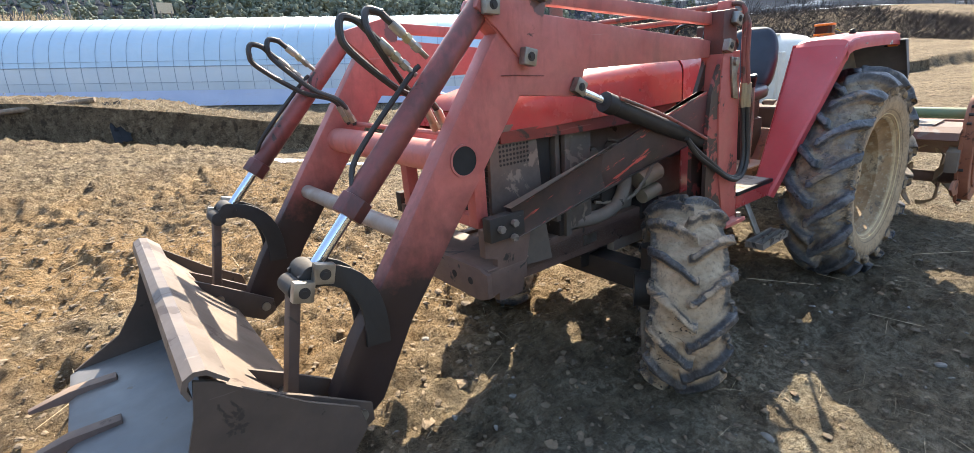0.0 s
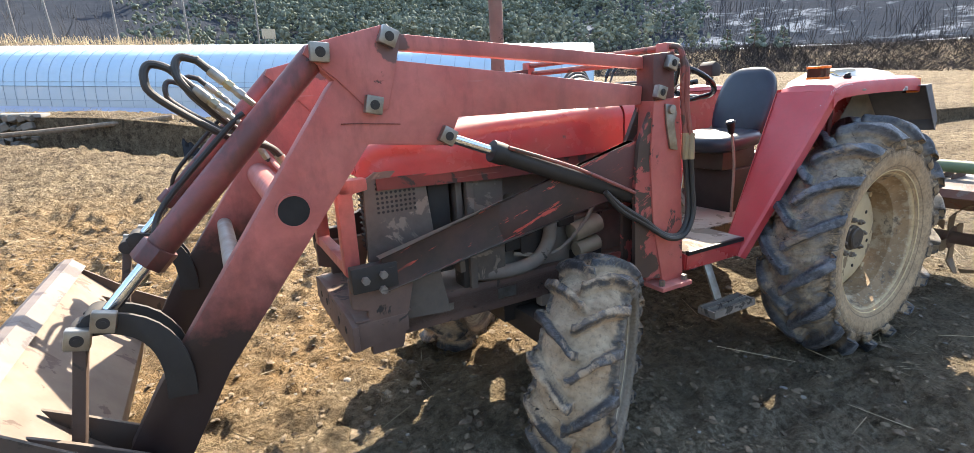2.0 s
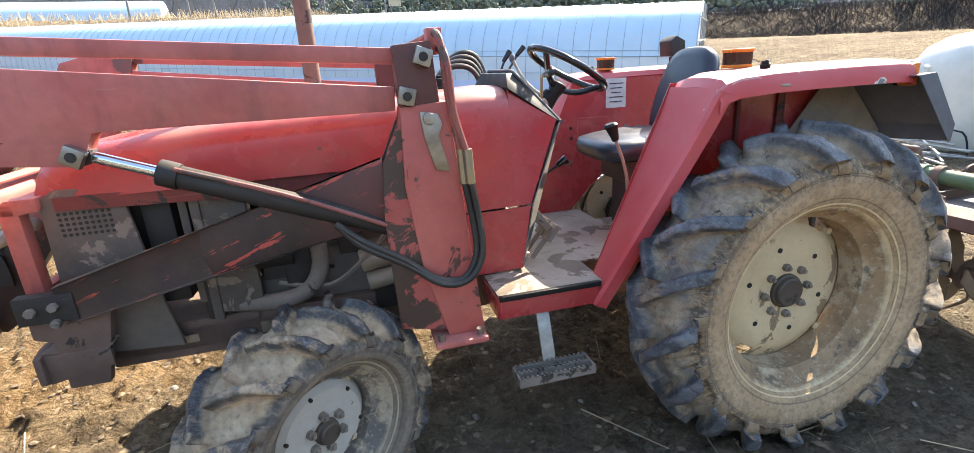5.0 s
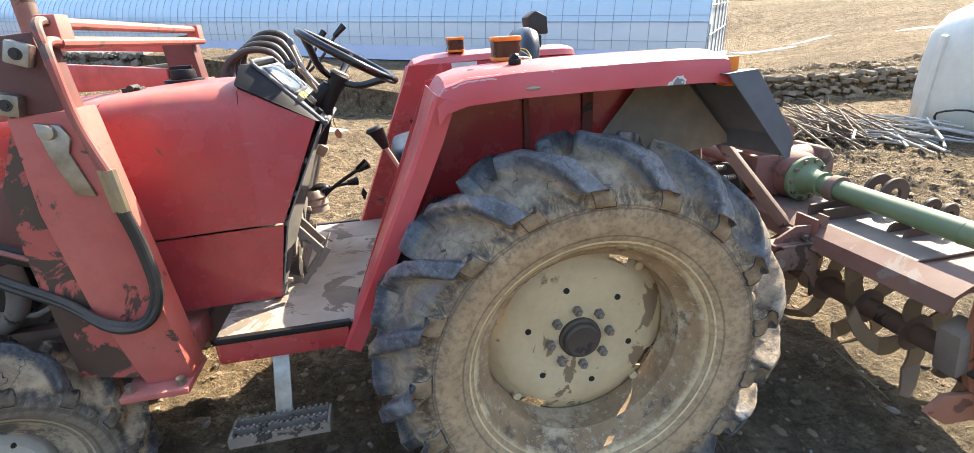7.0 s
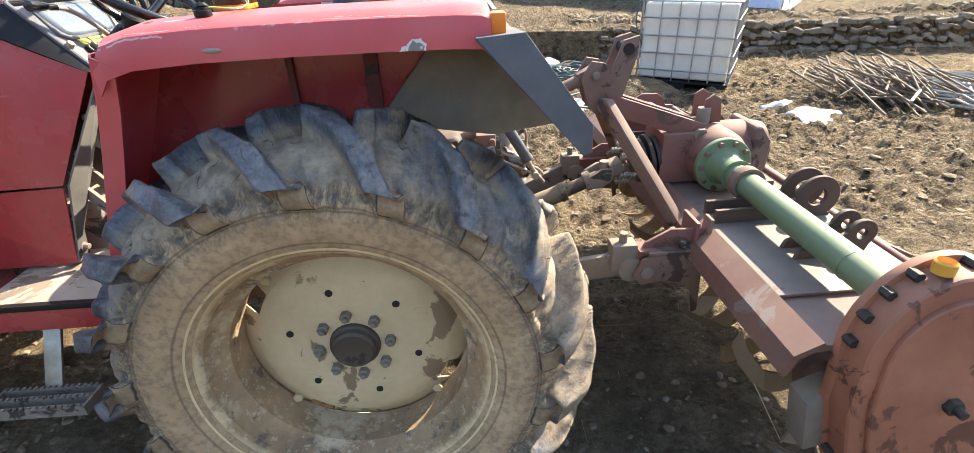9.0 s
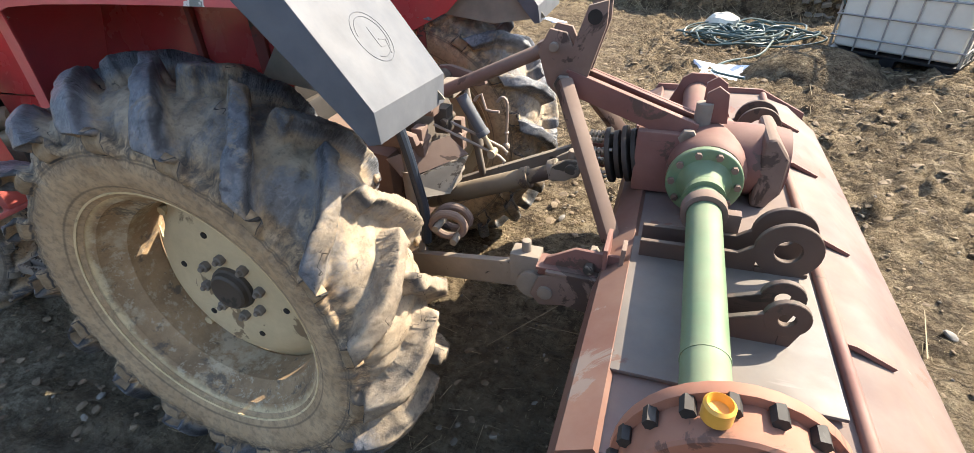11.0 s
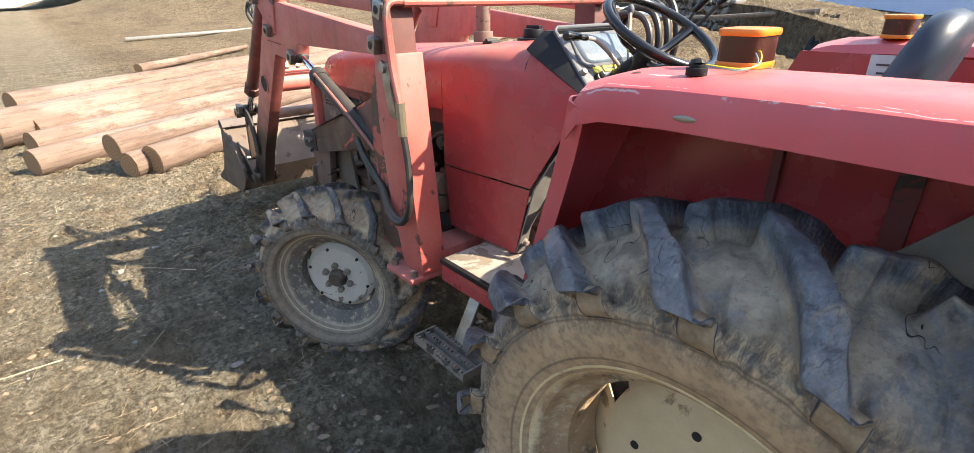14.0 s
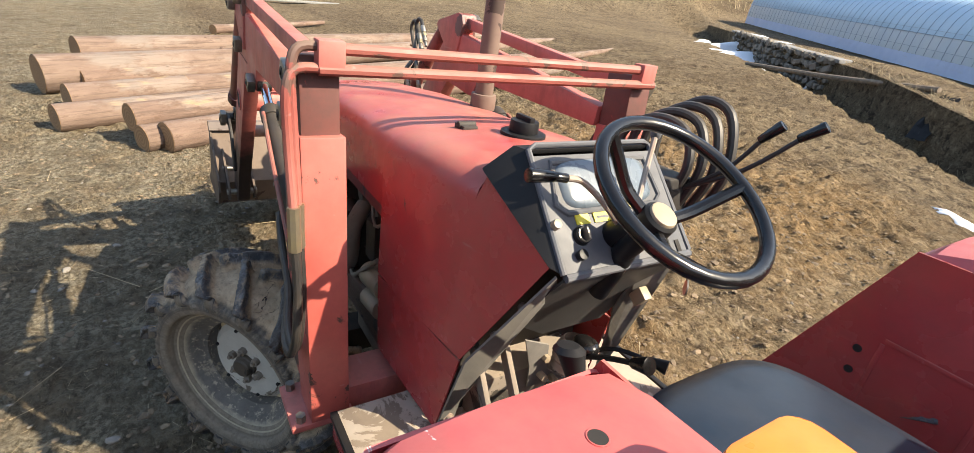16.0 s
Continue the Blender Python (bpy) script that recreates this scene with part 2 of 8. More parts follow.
BUCKET_LIP = paint("worn_rolled_lip_steel", (0.095, 0.075, 0.064), (0.165, 0.130, 0.112), 0.16, 0.42, (0.055, 0.035, 0.030), 0.56)
BUCKET_IN = paint("polished_bucket_floor", (0.085, 0.090, 0.100), (0.135, 0.130, 0.125), 0.18, 0.36, (0.10, 0.07, 0.05), 0.66)
HUB = paint("greasy_brown_hub", (0.034, 0.025, 0.020), (0.080, 0.062, 0.047), 0.3, 0.55, (0.022, 0.018, 0.016), 0.58)
DARK_CAST = paint("oily_dark_casting", (0.030, 0.024, 0.020), (0.075, 0.058, 0.046), 0.4, 0.65, (0.02, 0.016, 0.014), 0.6)
SCREEN = paint("sooty_dusty_screen", (0.060, 0.050, 0.043), (0.150, 0.122, 0.098), 0.5, 0.7, (0.23, 0.18, 0.14), 0.60)
SHAFT = paint("worn_olive_brown_shaft", (0.085, 0.062, 0.040), (0.175, 0.135, 0.085), 0.6, 0.6, (0.05, 0.032, 0.026), 0.55)
CREAM = paint("cream_wheel_paint", (0.54, 0.415, 0.240), (0.68, 0.545, 0.335), 0.62, 0.6, (0.24, 0.165, 0.095), 0.595)

CHALKY = paint("chalky_grey_white_disc_paint", (0.42, 0.385, 0.325), (0.62, 0.585, 0.51), 0.4, 0.7, (0.16, 0.125, 0.095), 0.57)


def plain(name, colour, rough, metal=0.0, second=None, dust=0.0, bump=0.05, scale=14.0):
    n = Nodes(name)
    c = n.mix(n.span(n.noise(scale, 5.0, 0.6), 0.3, 0.7), colour, second or tuple(v * 0.75 for v in colour))
    if dust:
        c = n.mix(n.math("MULTIPLY", n.math("MULTIPLY", n.span(n.up(), 0.0, 0.9, 0.25, 1.0), n.span(n.noise(6.0, 6.0, 0.65), 0.3, 0.75)), dust), c, DUST)
    n.bump(n.noise(90.0, 3.0), bump, 0.002)
    return n.done(c, n.span(n.noise(scale * 0.7), 0.3, 0.7, max(rough - 0.06, 0.02), rough + 0.08), metal)


BLACK_PLASTIC = plain("black_plastic", (0.012, 0.013, 0.015), 0.42, dust=0.04)
BLACK_GLOSS = plain("polished_black_plastic", (0.007, 0.007, 0.008), 0.20, dust=0.015)
GREY_PLASTIC = plain("grey_moulded_plastic", (0.066, 0.073, 0.088), 0.66, second=(0.095, 0.102, 0.118), dust=0.12)
GREY_DUSTY = plain("dust_coated_grey_plastic", (0.17, 0.155, 0.125), 0.85, second=(0.24, 0.215, 0.17), dust=0.3)
RAIL_GREY = plain("dusty_black_panel_edge", (0.10, 0.098, 0.095), 0.6, second=(0.18, 0.17, 0.155), dust=0.3)
HOSE = plain("black_hose_rubber", (0.016, 0.016, 0.017), 0.5, dust=0.25)
VINYL = plain("dark_blue_black_vinyl", (0.018, 0.028, 0.045), 0.36, dust=0.05)
CHROME = plain("chromed_rod", (0.75, 0.77, 0.80), 0.12, 1.0, (0.65, 0.67, 0.72))
ZINC = plain("dull_zinc_plate", (0.40, 0.385, 0.35), 0.42, 0.85, (0.20, 0.17, 0.135), 0.2)
BRASS = plain("hose_end_brass", (0.40, 0.34, 0.20), 0.4, 0.8, (0.28, 0.25, 0.2), 0.2)
ORANGE = plain("orange_lamp_plastic", (0.72, 0.175, 0.012), 0.28, second=(0.78, 0.24, 0.025), dust=0.12)
LENS_DARK = plain("smoked_lamp_lens", (0.055, 0.018, 0.010), 0.22)
YELLOW = plain("yellow_sticker", (0.75, 0.62, 0.03), 0.4)
LABEL_WHITE = plain("white_sticker", (0.62, 0.62, 0.60), 0.45, dust=0.2)
LABEL_INK = plain("printed_ink", (0.05, 0.05, 0.06), 0.5)
GREY_TUBE = plain("bare_grey_steel_tube", (0.36, 0.31, 0.27), 0.55, 0.3, (0.26, 0.19, 0.15), 0.3)
WHITE_PLASTIC = plain("milky_white_polyethylene", (0.72, 0.70, 0.62), 0.4, second=(0.62, 0.60, 0.53), dust=0.2, scale=3.0)
GALV = plain("galvanised_steel", (0.42, 0.44, 0.45), 0.42, 0.8, (0.30, 0.31, 0.32))
CREAM_KNOB = plain("beige_plastic", (0.36, 0.285, 0.195), 0.45, dust=0.2)
GAUGE = plain("dark_grey_gauge_panel", (0.075, 0.080, 0.090), 0.5, second=(0.12, 0.125, 0.135), dust=0.12)
PANEL_DUSTY = plain("dusty_black_dash_panel", (0.016, 0.016, 0.018), 0.55, second=(0.040, 0.039, 0.038), dust=0.06, scale=5.0)

for dull in (GAUGE, BLACK_PLASTIC):
    dull.node_tree.nodes["Principled BSDF"].inputs["Specular IOR Level"].default_value = 0.22
# Opaque blue-grey: the sky's reflection in the cover is put into its colour.
GAUGE_GLASS = plain("dusty_sky_blue_cover", (0.085, 0.115, 0.150), 0.26, second=(0.15, 0.18, 0.21), dust=0.06)
# Near-black for solid discs painted as the shade inside holes; also the wall emblem.
DEEP = plain("hole_shade_and_emblem_black", (0.02, 0.017, 0.015), 0.85)
TINE = paint("earth_worn_steel", (0.22, 0.16, 0.10), (0.30, 0.22, 0.14), 0.5, 0.55, (0.10, 0.06, 0.04), 0.66)
WIRE_TEAL = plain("teal_wire", (0.16, 0.27, 0.26), 0.5)


def rubber(name, R, lug, cake, hollow, top_a, top_b, mud_a, mud_b, tan_a, tan_b, rim_at, coat):
    """Tractor tyre: blue-black tread with dust, dry mud in patches, brown lug ends darkened for shade, tan scuffed side
    walls.
    """
    n = Nodes(name)
    x, z = n.axis(0), n.axis(2)
    rad = n.math("SQRT", n.math("ADD", n.math("MULTIPLY", x, x), n.math("MULTIPLY", z, z)))
    ang = n.math("ARCTAN2", x, z)
    polar = n.add("ShaderNodeCombineXYZ")
    n.link(n.math("MULTIPLY", ang, R), polar.inputs[0])
    n.link(rad, polar.inputs[1])
    n.link(n.axis(1), polar.inputs[2])
    bar, tip = n.add("ShaderNodeAttribute"), n.add("ShaderNodeAttribute")
    bar.attribute_name, tip.attribute_name = "bar", "bar_end"
    ragged = n.span(n.noise(26.0, 5.0, 0.65), 0.2, 0.8, -0.10, 0.10)
    high = n.math("ADD", bar.outputs["Fac"], ragged)
    ends = n.math("ADD", tip.outputs["Fac"], ragged)
    fibre = n.noise(85.0, 4.0, 0.65, polar.outputs[0], (1.0, 0.6, 0.5), 1.2)
    black = n.mix(n.span(n.noise(6.0, 6.0, 0.65), 0.38, 0.62), top_a, top_b)
    black = n.mix(n.span(n.noise(46.0, 5.0, 0.7), 0.48, 0.72, 0.0, 0.5), black, (0.25, 0.245, 0.245))
    black = n.mix(n.span(n.noise(13.0, 5.0, 0.6, distortion=1.0), 0.57, 0.63, 0.0, 0.7), black, (0.022, 0.023, 0.027))
    mud = n.mix(n.span(n.noise(16.0, 5.0, 0.6), 0.36, 0.64), mud_a, mud_b)
    mud = n.mix(n.span(n.noise(70.0, 5.0, 0.7), 0.52, 0.66, 0.0, 0.5), mud, (0.13, 0.10, 0.075))
    black = n.mix(n.span(fibre, 0.52, 0.64, 0.0, 0.3), black, (0.28, 0.27, 0.26))
    patch = n.span(n.noise(4.2, 8.0, 0.72, distortion=0.6), cake, cake + 0.07, 0.0, 0.9)
    valley = n.math("MULTIPLY", n.span(high, 0.55, 0.25), n.span(n.noise(5.5, 6.0, 0.7, distortion=0.4), 0.62 - 0.36 * hollow, 0.70 - 0.30 * hollow, 0.25, 0.95))
    back = n.span(n.math("ADD", n.axis(0), n.span(n.noise(9.0, 6.0, 0.7), 0.2, 0.8, -0.12, 0.12)), 0.70 * R, 0.82 * R, 0.0, coat)
    caked = n.math("MAXIMUM", n.math("MAXIMUM", patch, valley), back)
    c = n.mix(caked, black, mud)
    wall = n.span(n.math("ADD", rad, n.span(n.noise(12.0, 6.0, 0.7), 0.2, 0.8, -0.02, 0.02)), R - 2.05 * lug, R - 2.4 * lug)
    tan = n.mix(n.span(n.noise(6.0, 6.0, 0.65), 0.3, 0.7), tan_a, tan_b)
    tan = n.mix(n.span(n.noise(55.0, 4.0, 0.6), 0.46, 0.62, 0.0, 0.4), tan, (0.13, 0.10, 0.072))
    for r0 in (R - 3.15 * lug, R - 3.3 * lug, rim_at):
        tan = n.mix(n.span(n.math("ABSOLUTE", n.math("SUBTRACT", rad, r0)), 0.0045, 0.001, 0.0, 0.55), tan, (0.085, 0.068, 0.05))
    scuff = n.math("MULTIPLY", n.math("MULTIPLY", n.span(fibre, 0.48, 0.56), n.span(n.noise(4.0, 5.0, 0.6, distortion=1.0), 0.40, 0.56)), n.span(rad, R - 4.2 * lug, R - 2.9 * lug, 0.0, 1.0))
    ring = n.math("MULTIPLY", n.span(rad, R - 4.0 * lug, R - 2.8 * lug), n.span(n.noise(24.0, 6.0, 0.75, polar.outputs[0], (1.0, 0.6, 0.6), 0.8), 0.40, 0.56))
    tan = n.mix(n.math("MULTIPLY", ring, 0.8), tan, (0.075, 0.064, 0.056))
    tan = n.mix(n.math("MULTIPLY", scuff, 0.5), tan, (0.050, 0.048, 0.050))
    c = n.mix(wall, c, tan)
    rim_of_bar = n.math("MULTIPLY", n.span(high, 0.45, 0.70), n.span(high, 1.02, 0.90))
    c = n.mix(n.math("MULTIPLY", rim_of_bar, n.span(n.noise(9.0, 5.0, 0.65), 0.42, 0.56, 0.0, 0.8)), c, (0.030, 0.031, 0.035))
    # Lug end faces: the side wall's tan, darkened to hold their shade.
    face = n.mix(n.span(n.noise(18.0, 6.0, 0.7), 0.3, 0.7), tuple(v * 0.38 for v in tan_a), tuple(v * 0.72 for v in tan_b))
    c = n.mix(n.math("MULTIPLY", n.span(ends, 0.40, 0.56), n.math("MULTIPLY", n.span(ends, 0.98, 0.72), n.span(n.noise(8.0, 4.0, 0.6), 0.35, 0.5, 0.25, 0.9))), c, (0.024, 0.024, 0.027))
    c = n.mix(n.span(ends, 0.80, 0.98, 0.0, 0.88), c, face)
    crack = n.math("MULTIPLY", n.span(n.math("ABSOLUTE", n.math("SUBTRACT", n.noise(9.0, 3.0, 0.5, polar.outputs[0], (1.0, 1.0, 0.35)), 0.5)), 0.0035, 0.0012), n.span(n.noise(3.0, 2.0, 0.5), 0.50, 0.56))
    c = n.mix(n.math("MULTIPLY", crack, n.math("SUBTRACT", 1.0, wall)), c, (0.010, 0.010, 0.011))
    n.bump(n.math("SUBTRACT", n.noise(30.0, 7.0, 0.75), n.math("MULTIPLY", crack, 0.5)), 0.7, 0.010)
    dry = n.math("MAXIMUM", caked, wall)
    return n.done(c, n.span(dry, 0.0, 0.7, 0.36, 0.88))


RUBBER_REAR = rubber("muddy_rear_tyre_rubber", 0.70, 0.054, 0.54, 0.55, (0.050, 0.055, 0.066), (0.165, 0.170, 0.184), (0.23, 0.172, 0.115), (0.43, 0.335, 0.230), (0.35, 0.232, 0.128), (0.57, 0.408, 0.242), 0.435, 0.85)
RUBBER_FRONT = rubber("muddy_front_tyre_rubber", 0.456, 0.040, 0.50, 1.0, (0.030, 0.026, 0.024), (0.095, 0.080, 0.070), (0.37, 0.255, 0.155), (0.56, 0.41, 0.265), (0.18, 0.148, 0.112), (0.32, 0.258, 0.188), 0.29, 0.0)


def soil():
    """Dry trodden farm soil: crumbs, straw and pebbles, paler crust and darker damp patches."""
    n = Nodes("dry_farm_soil")
    p = n.pos
    big = n.span(n.noise(0.55, 5.0, 0.6, p), 0.35, 0.65)
    mid = n.span(n.noise(3.2, 8.0, 0.72, p), 0.34, 0.66)
    c = n.mix(mid, (0.135, 0.098, 0.064), (0.36, 0.270, 0.178))
    c = n.mix(n.math("MULTIPLY", big, 0.4), c, (0.21, 0.155, 0.105))
    c = n.mix(n.span(n.noise(34.0, 8.0, 0.78, p), 0.50, 0.66, 0.0, 0.8), c, (0.46, 0.365, 0.250))
    c = n.mix(n.span(n.noise(27.0, 8.0, 0.78, p, (1.0, 1.0, 1.7)), 0.52, 0.64, 0.0, 0.85), c, (0.042, 0.032, 0.024))
    speck = n.span(n.voronoi(55.0, "F1", p), 0.16, 0.22, 1.0, 0.0)
    pick = n.span(n.noise(9.0, 3.0, 0.6, p), 0.55, 0.62)
    c = n.mix(n.math("MULTIPLY", n.math("MULTIPLY", speck, pick), 0.5), c, (0.42, 0.36, 0.28))
    c = n.mix(n.span(n.noise(8.0, 4.0, 0.6, p), 0.53, 0.63, 0.0, 0.65), c, (0.44, 0.350, 0.240))
    c = n.mix(n.span(n.noise(6.0, 5.0, 0.65, p), 0.53, 0.62, 0.0, 0.8), c, (0.060, 0.045, 0.034))
    c = n.mix(n.span(n.noise(1.3, 4.0, 0.6, p), 0.52, 0.66, 0.0, 0.5), c, (0.12, 0.088, 0.06))
    c = n.mix(n.span(n.noise(0.22, 5.0, 0.65, p, (0.5, 1.3, 1.0)), 0.46, 0.60, 0.0, 0.5), c, (0.125, 0.092, 0.064))
    here = n.math("MULTIPLY", n.span(n.axis(1, p), 7.0, 5.0), n.span(n.axis(0, p), -7.5, -5.5))
    warm = n.math("MULTIPLY", n.math("MULTIPLY", n.span(n.noise(0.6, 5.0, 0.65, p), 0.36, 0.58), n.span(n.axis(0, p), -0.6, -2.4)), n.math("MULTIPLY", here, n.span(n.axis(1, p), -0.9, 0.6)))
    c = n.mix(n.math("MULTIPLY", warm, 0.5), c, (0.46, 0.275, 0.125))
    # Crevices between flakes: their shade is darkened into the colour, and the bump dips.
    crevice = n.span(n.math("ABSOLUTE", n.math("SUBTRACT", n.noise(7.5, 6.0, 0.72, p, (0.55, 1.6, 1.0), 0.8), 0.5)), 0.022, 0.003, 0.0, 0.55)
    c = n.mix(crevice, c, (0.060, 0.044, 0.030))
    for stretch in ((0.12, 1.0, 1.0), (1.0, 0.14, 1.0)):
        c = n.mix(n.span(n.noise(120.0, 2.0, 0.5, p, stretch), 0.68, 0.72, 0.0, 0.7), c, (0.42, 0.34, 0.22))
    h = n.math("ADD", n.noise(11.0, 8.0, 0.74, p), n.math("MULTIPLY", n.voronoi(26.0, "F1", p), 0.35))
    # Sunlit brightness put into the soil colour: paler towards -y, most at low x.
    sunlit_pale = n.math("MULTIPLY", n.span(n.axis(1, p), 0.3, -0.7), n.span(n.noise(2.4, 6.0, 0.7, p), 0.34, 0.60))
    c = n.mix(n.math("MULTIPLY", sunlit_pale, n.span(n.axis(0, p), -0.6, -1.6, 0.42, 0.8)), c, n.mix(n.span(n.noise(24.0, 8.0, 0.8, p), 0.44, 0.57), (0.15, 0.127, 0.094), (0.46, 0.402, 0.308)))
    c = n.mix(1.0, c, (0.90, 0.90, 0.86), "MULTIPLY")
    h = n.math("SUBTRACT", h, n.math("MULTIPLY", crevice, 0.30))
    n.bump(n.math("ADD", h, n.math("MULTIPLY", n.noise(60.0, 6.0, 0.75, p), 0.4)), 1.0, 0.09)
    return n.done(c, 0.95, 0.0, **{"Specular IOR Level": 0.12})


SOIL = soil()


# ---- mesh building ----


class Shape:
    """Collects vertices and faces of one mesh."""

    def __init__(self):
        self.v, self.f = [], []

    def put(self, verts, faces):
        k = len(self.v)
        self.v += [tuple(p) for p in verts]
        self.f += [tuple(i + k for i in q) for q in faces]
        return self

    def box(self, c, s, m=None):
        x, y, z = (a / 2 for a in s)
        pts = [Vector(p) for p in ((-x, -y, -z), (x, -y, -z), (x, y, -z), (-x, y, -z), (-x, -y, z), (x, -y, z), (x, y, z), (-x, y, z))]
        m = Matrix.Translation(c) @ (m or Matrix())
        return self.put([m @ p for p in pts], [(0, 3, 2, 1), (4, 5, 6, 7), (0, 1, 5, 4), (1, 2, 6, 5), (2, 3, 7, 6), (3, 0, 4, 7)])

    def bar(self, a, b, w, h, up=(0, 0, 1)):
        """A straight bar of section w by h from a to b."""
        a, b = Vector(a), Vector(b)
        d = (b - a).normalized()
        s = d.cross(Vector(up)).normalized()
        u = s.cross(d)
        pts = [p + s * i * w / 2 + u * j * h / 2 for p in (a, b) for i, j in ((-1, -1), (1, -1), (1, 1), (-1, 1))]
        return self.put(pts, [(0, 1, 2, 3), (7, 6, 5, 4), (0, 4, 5, 1), (1, 5, 6, 2), (2, 6, 7, 3), (3, 7, 4, 0)])

    def prism(self, pts, a, b, axis="y"):
        """A flat outline, (x, z) along y, (x, y) along z or (y, z) along x, extruded from a to b."""
        at = {"y": lambda p, h: (p[0], h, p[1]), "z": lambda p, h: (p[0], p[1], h), "x": lambda p, h: (h, p[0], p[1])}[axis]
        n = len(pts)
        area = sum(pts[i][0] * pts[(i + 1) % n][1] - pts[(i + 1) % n][0] * pts[i][1] for i in range(n))
        if (area > 0) == (axis == "y"):
            pts = list(reversed(pts))
        if b < a:
            a, b = b, a
        vs = [at(p, a) for p in pts] + [at(p, b) for p in pts]
        fs = [tuple(range(n - 1, -1, -1)), tuple(range(n, 2 * n))]
        fs += [(i, (i + 1) % n, (i + 1) % n + n, i + n) for i in range(n)]
        return self.put(vs, fs)

    def cyl(self, a, b, r, r2=None, n=16, caps=True):
        a, b = Vector(a), Vector(b)
        r2 = r if r2 is None else r2
        q = (b - a).to_track_quat("Z", "Y").to_matrix()
        ring = [q @ Vector((math.cos(t), math.sin(t), 0)) for t in (2 * math.pi * i / n for i in range(n))]
        fs = [(i, (i + 1) % n, (i + 1) % n + n, i + n) for i in range(n)]
        if caps:
            fs += [tuple(range(n - 1, -1, -1)), tuple(range(n, 2 * n))]
        return self.put([a + p * r for p in ring] + [b + p * r2 for p in ring], fs)

    def tube(self, path, r, n=8, smooth=4, closed=False):
        """A round tube along a smoothed path."""
        p = [Vector(q) for q in path]
        if smooth > 1:
            out = []
            k = len(p)
            for i in range(k if closed else k - 1):
                p0 = p[(i - 1) % k] if closed or i else p[0]
                p1, p2 = p[i], p[(i + 1) % k]
                p3 = p[(i + 2) % k] if closed or i + 2 < k else p[-1]
                for s in range(smooth):
                    t = s / smooth
                    out.append(0.5 * (2 * p1 + (p2 - p0) * t + (2 * p0 - 5 * p1 + 4 * p2 - p3) * t * t + (3 * p1 - p0 - 3 * p2 + p3) * t ** 3))
            p = out if closed else out + [p[-1]]
        k = len(p)
        vs, side = [], None
        for i, q in enumerate(p):
            d = (p[(i + 1) % k] if closed or i + 1 < k else q) - (p[i - 1] if closed or i else q)
            d.normalize()
            if side is None:
                side = d.orthogonal().normalized()
            side = (side - d * side.dot(d)).normalized()
            up = d.cross(side)
            vs += [q + side * math.cos(2 * math.pi * j / n) * r + up * math.sin(2 * math.pi * j / n) * r for j in range(n)]
        fs = [(i * n + j, i * n + (j + 1) % n, ((i + 1) % k) * n + (j + 1) % n, ((i + 1) % k) * n + j) for i in range(k if closed else k - 1) for j in range(n)]
        if not closed:
            fs += [tuple(range(n - 1, -1, -1)), tuple(range((k - 1) * n, k * n))]
        return self.put(vs, fs)

    def lathe(self, prof, n=48, m=None, closed=False):
        """A profile of (radius, height) turned about the y axis; height runs along y."""
        m = m or Matrix()
        k = len(prof)
        vs = [m @ Vector((-r * math.sin(a), h, r * math.cos(a))) for a in (2 * math.pi * i / n for i in range(n)) for r, h in prof]
        fs = [(i * k + j, i * k + (j + 1) % k, ((i + 1) % n) * k + (j + 1) % k, ((i + 1) % n) * k + j) for i in range(n) for j in range(k if closed else k - 1)]
        return self.put(vs, fs)

    def loft(self, rings, caps=True, closed=True):
        """Rings of equally many points joined in a row."""
        n = len(rings[0])
        vs = [p for ring in rings for p in ring]
        fs = [(i * n + j, i * n + (j + 1) % n, (i + 1) * n + (j + 1) % n, (i + 1) * n + j) for i in range(len(rings) - 1) for j in range(n if closed else n - 1)]
        if caps:
            fs += [tuple(range(n - 1, -1, -1)), tuple(range((len(rings) - 1) * n, len(rings) * n))]
        return self.put(vs, fs)

    def ball(self, c, s, n=12, k=8, m=None):
        m = m or Matrix()
        vs, fs = [], []
        for i in range(k + 1):
            t = math.pi * i / k
            for j in range(n):
                a = 2 * math.pi * j / n
                vs.append(Vector(c) + m @ Vector((s[0] * math.sin(t) * math.cos(a), s[1] * math.sin(t) * math.sin(a), s[2] * math.cos(t))))
        fs = [(i * n + j, (i + 1) * n + j, (i + 1) * n + (j + 1) % n, i * n + (j + 1) % n) for i in range(k) for j in range(n)]
        return self.put(vs, fs)

    def mesh(self, name, material, bevel=0.0, segments=2, angle=32, thick=0.0):
        me = bpy.data.meshes.new(name)
        me.from_pydata(self.v, [], self.f)
        bm = bmesh.new()
        bm.from_mesh(me)
        if thick:
            bmesh.ops.remove_doubles(bm, verts=bm.verts, dist=1e-5)
            bmesh.ops.recalc_face_normals(bm, faces=bm.faces)
            bmesh.ops.solidify(bm, geom=bm.faces[:], thickness=thick)
        bmesh.ops.recalc_face_normals(bm, faces=bm.faces)
        if bevel:
            edges = [e for e in bm.edges if len(e.link_faces) == 2 and e.calc_face_angle(0) > radians(35)]
            bmesh.ops.bevel(bm, geom=edges, offset=bevel, segments=segments, affect="EDGES", profile=0.6, clamp_overlap=True)
        bm.to_mesh(me)
